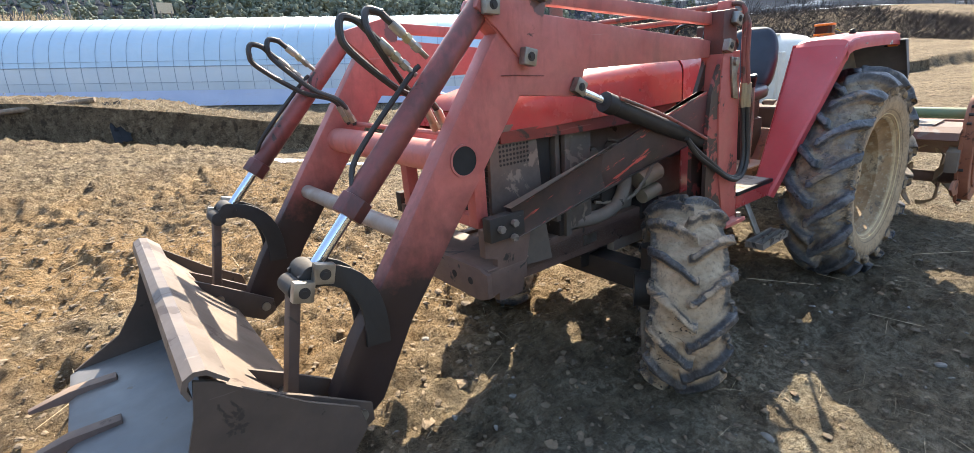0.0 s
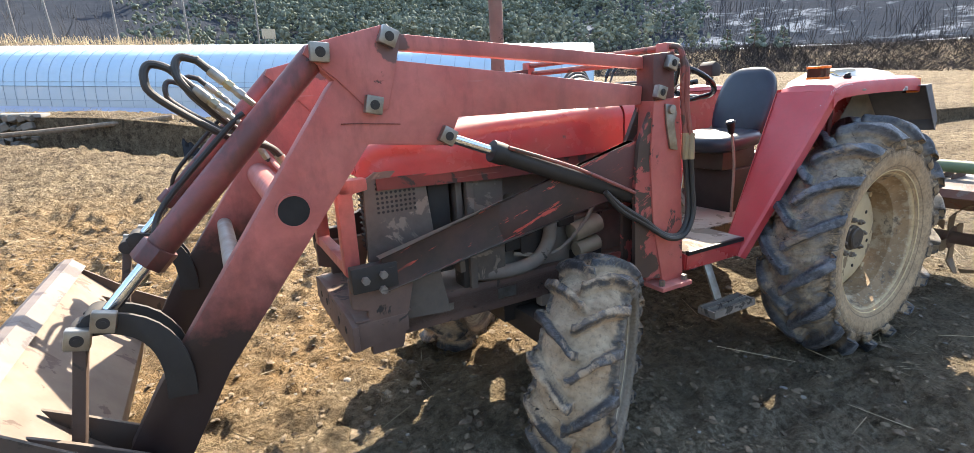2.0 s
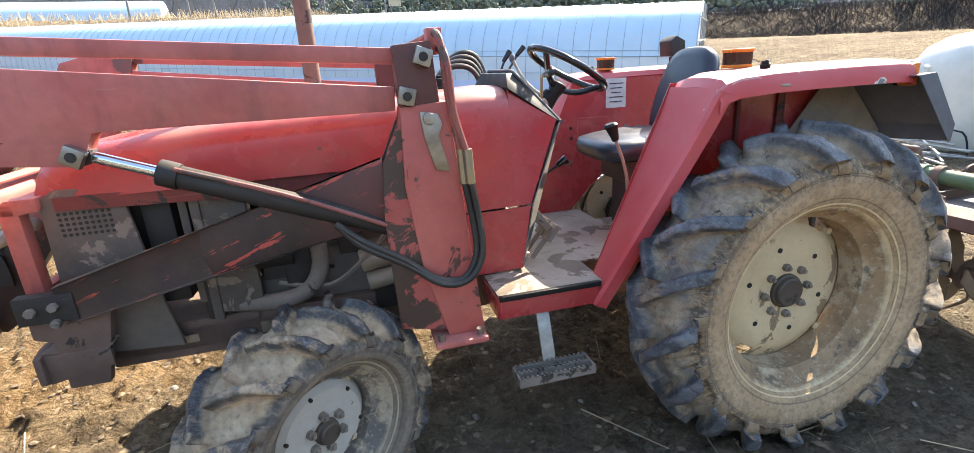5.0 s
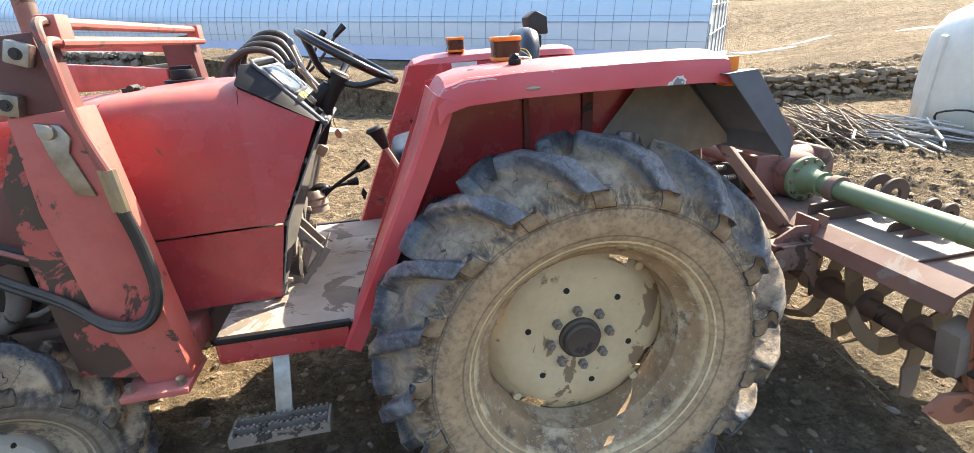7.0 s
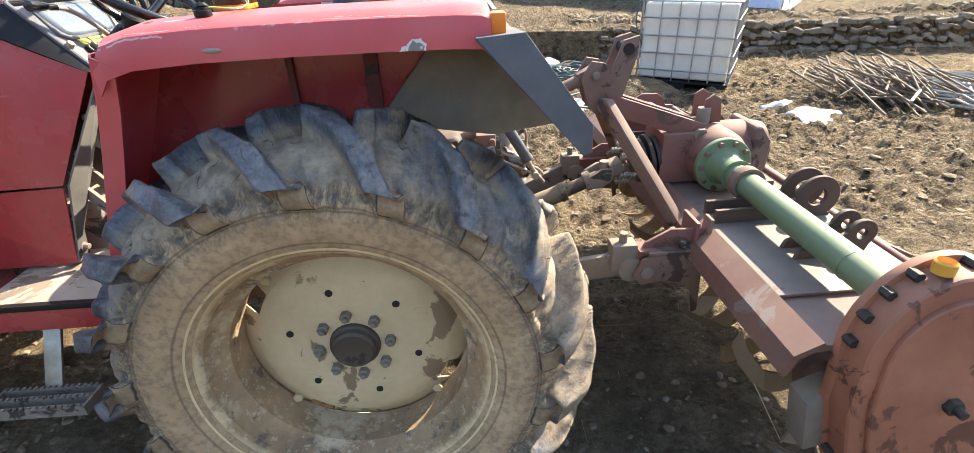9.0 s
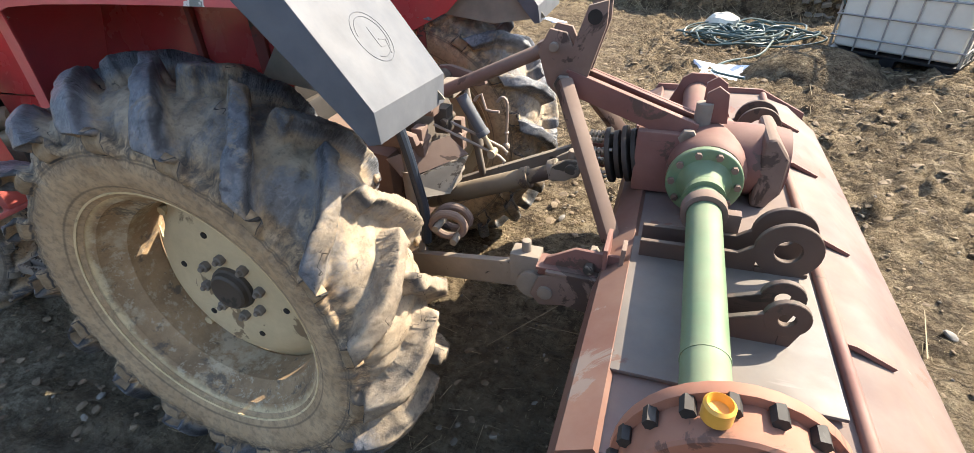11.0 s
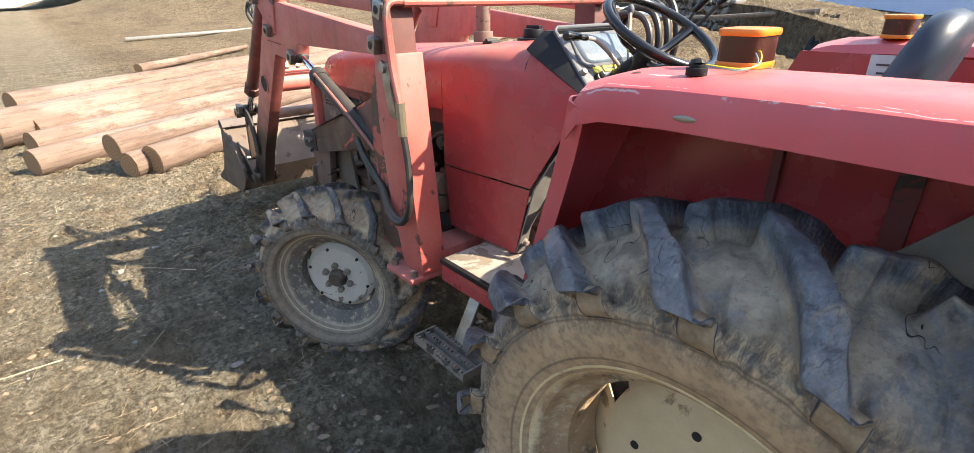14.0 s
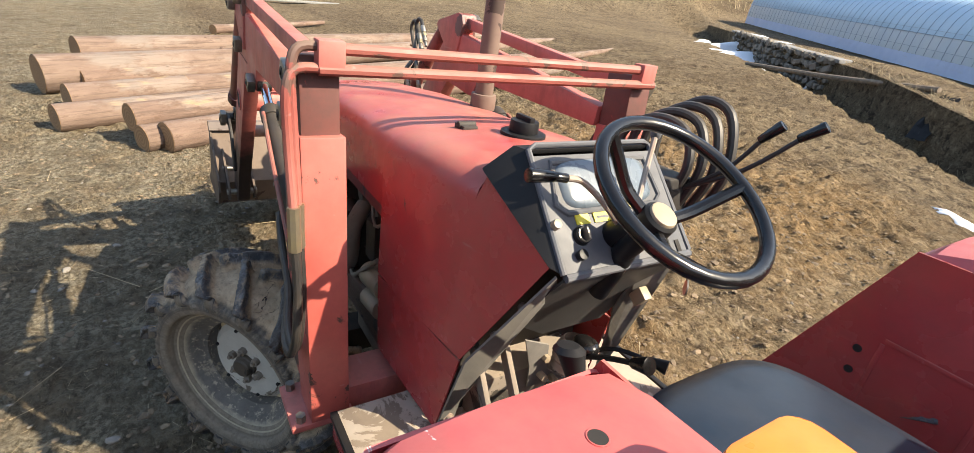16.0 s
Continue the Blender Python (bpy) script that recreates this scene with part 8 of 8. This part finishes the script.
# snow lying in patches
for k, (x, y, r, e) in enumerate(((-1.62, 6.7, 0.4, 0.35), (-0.6, 6.2, 0.25, 0.3), (4.15, 3.25, 0.34, 0.9), (4.05, 3.75, 0.2, 0.6), (17, 17.0, 1.3, 0.06), (14, 16, 1.6, 0.08), (21, 15, 2.2, 0.06), (-4.6, 10.7, 0.5, 0.4), (-3.0, 9.65, 0.45, 0.4), (-6.2, 12.0, 0.6, 0.5), (-7.6, 13.2, 0.75, 0.6), (-11.5, 17.1, 1.3, 0.9), (-14.5, 20.3, 1.7, 0.9), (60, 62, 22, 0.14), (75, 40, 26, 0.10), (52, 74, 18, 0.16), (80, 24, 24, 0.08), (1.75, 4.3, 0.45, 0.6))):
    s = Shape()
    n = 22
    rs2 = random.Random(k)
    wob = [rs2.uniform(0.55, 1.15) for _ in range(n)]
    rings = []
    for f, up in ((1.0, -0.02), (0.8, 0.018), (0.4, 0.028), (0.05, 0.03)):
        ring = []
        for i in range(n):
            a = 2 * math.pi * i / n
            px, py = x + r * f * wob[i] * math.cos(a), y + r * e * f * wob[i] * math.sin(a)
            ring.append((px, py, ground_height(px, py) + up + (0.15 if r > 5 else 0.02 if r > 1 else 0.0)))
        rings.append(ring)
    s.loft(rings)
    solid("snow_patch", s, SNOW, "thin patch of old snow on the soil", "snow", group="snow patches", kind="stuff", angle=80)

# ---- tank in a cage, on a pallet ----
A, B = Vector((2.80, 5.15, 0)), Vector((3.82, 4.52, 0))
ux = (B - A).normalized()
zc = lie(3.3, 5.2) - 0.02
IBC = Matrix.Translation((A.x, A.y, zc)) @ Matrix.Rotation(math.atan2(ux.y, ux.x), 4, "Z")
ibc = thing("caged_tank", "white plastic tank in a steel cage on a black pallet", "tank", IBC)
part("bottle", Shape().box((0.60, 0.50, 0.66), (1.14, 0.94, 0.96)), WHITE_PLASTIC, ibc, "milky white plastic bottle", bevel=0.05, segments=3)
part("pallet", Shape().box((0.6, 0.5, 0.145), (1.2, 1.0, 0.03)).box((0.10, 0.5, 0.07), (0.14, 1.0, 0.13)).box((0.6, 0.5, 0.07), (0.14, 1.0, 0.13)).box((1.10, 0.5, 0.07), (0.14, 1.0, 0.13)).box((0.6, 0.06, 0.03), (1.2, 0.1, 0.03)), BLACK_PLASTIC, ibc, "black plastic pallet", bevel=0.006)
for k in range(6):
    for yy in (0.008, 0.992):
        part("cage_bar", Shape().cyl((0.02 + 1.16 * k / 5, yy, 0.16), (0.02 + 1.16 * k / 5, yy, 1.16), 0.009, n=8), GALV, ibc)
    part("cage_bar", Shape().cyl((1.192, 0.02 + 0.96 * k / 5, 0.16), (1.192, 0.02 + 0.96 * k / 5, 1.16), 0.009, n=8), GALV, ibc)
    part("cage_bar", Shape().cyl((0.008, 0.02 + 0.96 * k / 5, 0.16), (0.008, 0.02 + 0.96 * k / 5, 1.16), 0.009, n=8), GALV, ibc)
for z in (0.30, 0.52, 0.74, 0.96, 1.16):
    part("cage_ring", Shape().tube([(0, 0, z), (1.2, 0, z), (1.2, 1.0, z), (0, 1.0, z)], 0.010, 8, 1, True), GALV, ibc)
part("tank_lid", Shape().cyl((0.6, 0.5, 1.13), (0.6, 0.5, 1.19), 0.10, n=20), BLACK_PLASTIC, ibc)
rng = random.Random(21)
coil = Shape()
for k in range(6):
    c = Vector((0.35 + 0.45 * (k % 2), 0.40, 1.19 + 0.015 * k))
    pts = [c + Vector(((0.28 + rng.uniform(-0.05, 0.05)) * math.cos(t), (0.22 + rng.uniform(-0.05, 0.05)) * math.sin(t), rng.uniform(-0.02, 0.05))) for t in (2 * math.pi * i / 9 for i in range(9))]
    coil.tube(pts, 0.011, 6, 3, True)
coil.tube([(0.05, 0.2, 1.22), (-0.03, -0.02, 1.15), (-0.05, -0.04, 0.9), (0.02, -0.05, 0.7), (0.05, -0.03, 0.62)], 0.010, 6, 4)
solid("hose_coil", coil, HOSE_GREEN, "tangled dark hose lying on a caged tank", "hose", kind="stuff", m=IBC)
coil = Shape()
for k in range(22):
    cx, cy = 2.05 + rng.uniform(-0.35, 0.35), 5.85 + rng.uniform(-0.2, 0.25)
    rr = rng.uniform(0.28, 0.5)
    zz = lie(cx, cy)
    pts = [Vector((cx + rr * rng.uniform(0.8, 1.2) * math.cos(t), cy + rr * 0.7 * rng.uniform(0.8, 1.2) * math.sin(t), zz + 0.04 + rng.uniform(0, 0.16))) for t in (2 * math.pi * i / 9 for i in range(9))]
    coil.tube(pts, 0.013, 6, 3, True)
coil.tube([(2.3, 5.5, -0.2), (2.1, 4.9, -0.22), (1.75, 4.6, -0.22), (1.6, 4.2, -0.20), (1.9, 4.0, -0.2)], 0.013, 6, 4)
solid("hose_heap", coil, HOSE_GREEN, "heap of dark green hose on the soil", "hose", kind="stuff")
bag = Shape().ball((1.75, 6.35, lie(1.75, 6.35) + 0.12), (0.22, 0.15, 0.15), 14, 9)
bag.v = [tuple(c + 0.05 * noise.noise((v[0] * 9, v[1] * 9, v[2] * 9 + i)) for i, c in enumerate(v)) for v in bag.v]
solid("plastic_bag", bag, WHITE_PLASTIC, "crumpled white plastic bag on the soil", "bag", angle=25)
mr = []
for f, up in ((1.0, -0.05), (0.75, 0.12), (0.45, 0.24), (0.15, 0.30)):
    mr.append([(2.55 + 0.75 * f * math.cos(a) * (1 + 0.15 * noise.noise((math.cos(a), math.sin(a), 1))), 4.35 + 0.55 * f * math.sin(a), lie(2.55, 4.35) + up + 0.03 * noise.noise((math.cos(a) * 3, math.sin(a) * 3, f * 5))) for a in (2 * math.pi * i / 24 for i in range(24))])
solid("soil_mound", Shape().loft(mr), SOIL, "small mound of dug brown soil", "soil", kind="stuff", angle=70)

# ---- big white tank ----
tm = pose(8.3, 3.6, lie(8.3, 3.6) - 0.03, 0, 0, -20)
tank = thing("water_tank", "big white ribbed plastic water tank standing on soil", "tank", tm)
rings = []
for z, f in ((0.0, 0.90), (0.06, 0.97), (0.5, 1.0), (1.0, 1.0), (1.30, 0.98), (1.55, 0.86), (1.72, 0.62), (1.80, 0.30)):
    rings.append([(1.15 * f * math.copysign(abs(math.cos(a)) ** 0.7, math.cos(a)), 0.85 * f * math.copysign(abs(math.sin(a)) ** 0.7, math.sin(a)), z) for a in (2 * math.pi * i / 36 for i in range(36))])
part("tank_body", Shape().loft(rings), WHITE_PLASTIC, tank, angle=50)
part("manhole", Shape().lathe([(0.26, 0.0), (0.28, 0.10), (0.30, 0.12), (0.27, 0.14), (0.24, 0.10), (0.0, 0.09)], 28, pose(-0.35, -0.2, 1.62, 78, 0, 0)), WHITE_PLASTIC, tank, "round white manhole lid")
part("tank_rib", Shape().box((0, 0, 0.7), (2.36, 0.14, 1.2)).box((0.5, 0, 1.0), (0.12, 1.76, 1.1)).box((-0.5, 0, 0.9), (0.12, 1.76, 1.1)), WHITE_PLASTIC, tank, bevel=0.04)
part("tank_hose", Shape().tube([(-1.2, -0.5, 0.1), (-1.4, -0.7, 0.35), (-1.1, -0.95, 0.4), (-0.9, -0.9, 0.05)], 0.014, 6, 4), HOSE, tank)

# ---- heap of sticks and pipes ----
rng = random.Random(8)
for k in range(150):
    cx, cy = 5.25 + rng.gauss(0, 0.30), 3.75 + rng.gauss(0, 0.25)
    L = rng.uniform(0.35, 0.8)
    a = rng.gauss(-1.2, 0.55)
    z0 = lie(cx, cy)
    d = Vector((math.cos(a), math.sin(a), rng.uniform(-0.45, 0.0))).normalized() * L / 2
    c = Vector((cx, cy, z0 + 0.10 + rng.uniform(0, 0.28)))
    solid("stick", Shape().cyl(c - d, c + d, 0.008 + 0.006 * rng.random(), n=6), STICK, "dry grey-brown stick in a heap", "stick", group="stick heap")
for k in range(46):
    cx, cy = 6.05 + rng.gauss(0, 0.32), 3.25 + rng.gauss(0, 0.28)
    L = rng.uniform(0.4, 1.0)
    a = rng.gauss(-0.9, 0.8)
    z0 = lie(cx, cy)
    d = Vector((math.cos(a), math.sin(a), rng.uniform(-0.18, 0.12))).normalized() * L / 2
    c = Vector((cx, cy, z0 + 0.06 + rng.uniform(0, 0.22)))
    solid("pipe_offcut", Shape().cyl(c - d, c + d, 0.016, n=7), PIPE_GREY, "grey pipe offcut in a tangled heap", "pipe", group="pipe heap")

# ---- logs ----
LOGS = [(-6.04, -0.92, 0.155, 0.16, 12.5, 25), (-6.12, -1.13, 0.13, 0.14, 13.0, 27), (-6.34, -1.21, 0.30, 0.145, 13.5, 25), (-7.0, -1.91, 0.15, 0.155, 14.0, 24), (-7.93, -1.89, 0.165, 0.17, 14.0, 23), (-9.0, -1.84, 0.16, 0.16, 13.0, 26), (-9.0, -2.27, 0.24, 0.25, 14.0, 23), (-11.3, -2.07, 0.22, 0.23, 15.0, 24), (-10.3, -1.2, 0.17, 0.17, 12.0, 27), (-8.5, -0.6, 0.17, 0.16, 12.0, 21), (-7.3, 0.2, 0.15, 0.15, 12.0, 28), (-15.8, 0.4, 0.13, 0.12, 5.0, 42)]
for k, (x, y, z, r, L, yaw) in enumerate(LOGS):
    rs2 = random.Random(k)
    log = thing("log", "long peeled pine log lying on a loose stack", "log", pose(x, y, z + lie(x, y), 0.4 * rs2.uniform(-1, 1), 0, yaw), group="log stack")
    rings = []
    for i in range(13):
        u = i / 12
        rr = r * (1.0 - 0.42 * u) * (1 + 0.03 * rs2.uniform(-1, 1))
        bow = 0.10 * math.sin(u * math.pi) * (0.5 if k % 2 else -0.5)
        rings.append([(rr * math.cos(a) * (1 + 0.04 * noise.noise((a, u * 8, k))) + bow, L * u, rr * math.sin(a) * (1 + 0.04 * noise.noise((a + 9, u * 8, k)))) for a in (2 * math.pi * j / 16 for j in range(16))])
    part("log_body", Shape().loft(rings), BARK, log, angle=50)
    part("sawn_end", Shape().cyl((0, -0.004, 0), (0, 0.0, 0), r * 0.985, n=20), LOG_END, log, "pale brown sawn end")
    for q in range(3):
        u = rs2.uniform(0.08, 0.6)
        a = rs2.uniform(0.4, 2.7)
        part("knot", Shape().ball((r * (1 - 0.42 * u) * 0.95 * math.cos(a), L * u, r * (1 - 0.42 * u) * 0.95 * math.sin(a)), (0.035, 0.045, 0.035), 8, 6), BARK, log)

# steel bars lying on the field beyond the logs
solid("steel_bars", Shape().bar((-30, 2.0, 0.12), (-29, 9.0, 0.14), 0.5, 0.10), PIPE_GREY, "bundle of grey bars lying on the field", "bars", bevel=0.02)

# long pole and black net on the terrace wall
a, b = Vector((-9.0, 13.3, lie(-9.0, 13.3) + 0.05)), Vector((-3.8, 11.15, lie(-3.8, 11.5) + 0.10))
solid("fallen_pole", Shape().tube([a, (a + b) / 2 + Vector((0, 0, -0.04)), b], 0.055, 8, 3), STICK, "long grey wooden pole lying on the wall", "pole")
net = Shape()
rs2 = random.Random(3)
net.put([(-3.7 + 0.30 * u + 0.06 * noise.noise((u * 5, v * 5, 1)), 10.55 - 0.30 * v + 0.45 * (1 - v) + 0.06 * noise.noise((u * 5, v * 5, 3)), lie(-3.6, 11.4) + 0.06 - 0.72 * v + 0.05 * noise.noise((u * 5, v * 5, 5))) for v in (i / 8 for i in range(9)) for u in (j / 6 for j in range(7))], [(i * 7 + j, i * 7 + j + 1, (i + 1) * 7 + j + 1, (i + 1) * 7 + j) for i in range(8) for j in range(6)])
solid("shade_net", net, NET, "rag of black shade net hanging over the wall", "net", thick=0.004)

rng = random.Random(52)
pts, size = [], []
for k in range(6000):
    u = rng.uniform(0.6, 4.5)
    p, d = along(u)
    back = rng.uniform(0.25, 0.8) + 1.8 * rng.random() ** 2
    if noise.noise((u * 4.0, back, 2.0)) < -0.3:
        continue
    r = 0.018 + 0.085 * rng.random() ** 4
    pts.append((p.x, p.y + back, lie(p.x, p.y + back) + r * 0.35 + 0.12 * max(0, noise.noise((u * 3.0, back, 6.0)))))
    size.append(r)
heap("soil_rubble", pts, size, CLOD, "rubble of earth clods along the terrace edge", "soil", 9)

# ---- litter on the ground ----
rng = random.Random(77)
pts, size = [], []
for k in range(46000):
    x, y = rng.uniform(-8.5, 7.0), rng.uniform(-3.0, 7.5)
    if rng.random() > 0.35 + 0.65 * step(noise.noise((x * 0.6, y * 0.6, 8)), -0.3, 0.4):
        continue
    r = 0.004 + 0.020 * rng.random() ** 4
    pts.append((x, y, ground_height(x, y) + r * 0.05))
    size.append(r)
for k in range(7000):
    x, y = rng.uniform(-6.0, -1.2), rng.uniform(-1.2, 5.0)
    r = 0.007 + 0.026 * rng.random() ** 4
    pts.append((x, y, ground_height(x, y) - r * 0.10))
    size.append(r)
for k in range(3000):
    x, y = rng.uniform(0.2, 5.5), rng.uniform(0.6, 5.5)
    r = 0.007 + 0.036 * rng.random() ** 4
    pts.append((x, y, ground_height(x, y) - r * 0.05))
    size.append(r)
heap("soil_clods", [p for p in pts], size, CLOD, "crumbled flaky brown clods of soil", "soil", 1, flat=0.36)
pts, size = [], []
for k in range(3000):
    x, y = rng.uniform(-7.5, 4.5), rng.uniform(-2.8, 5.5)
    r = 0.0035 + 0.014 * rng.random() ** 4
    pts.append((x, y, ground_height(x, y) + r * 0.3))
    size.append(r)
for k in range(200):
    x, y = rng.uniform(-5.5, 3.2), rng.uniform(-2.4, 1.2) if k % 3 else rng.uniform(-2.4, 5.0)
    r = 0.006 + 0.016 * rng.random() ** 3
    pts.append((x, y, ground_height(x, y) - r * 0.05))
    size.append(r)
heap("stone_grit", pts, size, PALE_GRIT, "pale grey grit and stone chips on soil", "grit", 2, flat=0.5)
items = []
for k in range(9000):
    x, y = rng.uniform(-8, 6), rng.uniform(-2.5, 5)
    if noise.noise((x * 0.8, y * 0.8, 30)) < -0.05:
        continue
    L, a = rng.uniform(0.02, 0.11), rng.uniform(0, 6.28)
    b = (x + L * math.cos(a), y + L * math.sin(a))
    items.append(((x, y, ground_height(x, y) + 0.008), (*b, ground_height(*b) + rng.uniform(0.004, 0.02)), 0.0013))
for k in range(130):
    x, y = rng.uniform(-6, 5), rng.uniform(-2.0, 5)
    L, a = rng.uniform(0.15, 0.45), rng.uniform(0, 6.28)
    b = (x + L * math.cos(a), y + L * math.sin(a))
    items.append(((x, y, ground_height(x, y) + 0.015), (*b, ground_height(*b) + 0.03), 0.003))
blades("straw_litter", items, STRAW, "scattered dry straw and stalks", "straw")
pebble_meshes = []
PEBBLE = plain("pale_grey_stone", (0.27, 0.245, 0.215), 0.85, second=(0.17, 0.15, 0.125), bump=0.4, scale=30.0)
for k in range(5):
    s = Shape().ball((0, 0, 0), (1, 0.72, 0.45), 9, 6)
    s.v = [tuple(c * (1 + 0.35 * noise.noise((v[0] * 1.6 + k * 5, v[1] * 1.6, v[2] * 1.6))) for c in v) for v in s.v]
    pebble_meshes.append(s.mesh("stone", PEBBLE, angle=30))
for k in range(110):
    x, y = rng.uniform(-4.5, 3.2), rng.choice((rng.uniform(-2.2, -0.2), rng.uniform(-2.2, 3.0)))
    r = 0.008 + 0.026 * rng.random() ** 2.8
    ob = new("stone", pebble_meshes[k % 5])
    ob.matrix_world = Matrix.LocRotScale((x, y, ground_height(x, y) + r * 0.15), Euler((rng.uniform(-0.3, 0.3), rng.uniform(-0.3, 0.3), rng.uniform(0, 6.28))), (r, r, r))
    tagged(ob, "pale grey stone lying on brown soil", "stone", group="loose stones")
# dry grass along the terrace and the embankment
items = []
for k in range(3200):
    u = rng.uniform(0.3, 9.6)
    p, d = along(u)
    back = rng.uniform(0.1, 1.0) if rng.random() < 0.8 else rng.uniform(-0.6, 0.0)
    x, y = p.x - d.y * back * -1 * (-1), p.y + back
    z = lie(x, p.y + max(back, 0.6) if back > 0 else y) if back > 0 else lie(x, y)
    h = rng.uniform(0.06, 0.26)
    items.append(((x, y, z - 0.02), (x + rng.gauss(0, 0.16), y + rng.gauss(0, 0.16), z + h * 0.8), 0.004))
for k in range(2600):
    a = radians(rng.uniform(60, 130))
    r = rng.uniform(54, 74)
    x, y = r * math.cos(a), r * math.sin(a)
    z = lie(x, y)
    items.append(((x, y, z - 0.05), (x + rng.uniform(-0.4, 0.4), y + rng.uniform(-0.4, 0.4), z + rng.uniform(0.3, 0.9)), 0.035))
blades("dry_grass", items, STRAW, "pale dry winter grass", "grass")

items = []
for k in range(13000):
    a = radians(rng.uniform(6, 62))
    r = rng.uniform(48, 59)
    x, y = r * math.cos(a), r * math.sin(a)
    z = lie(x, y)
    h = 0.1 + 0.8 * abs(noise.noise((x * 0.12, y * 0.12, 3))) + 0.4 * rng.random()
    items.append(((x, y, z - 0.05), (x + rng.uniform(-0.9, 0.9), y + rng.uniform(-0.9, 0.9), z + h), 0.022))
blades("bare_shrubs", items, SHRUB, "dark bare shrubs along the field's far bank", "shrubs")
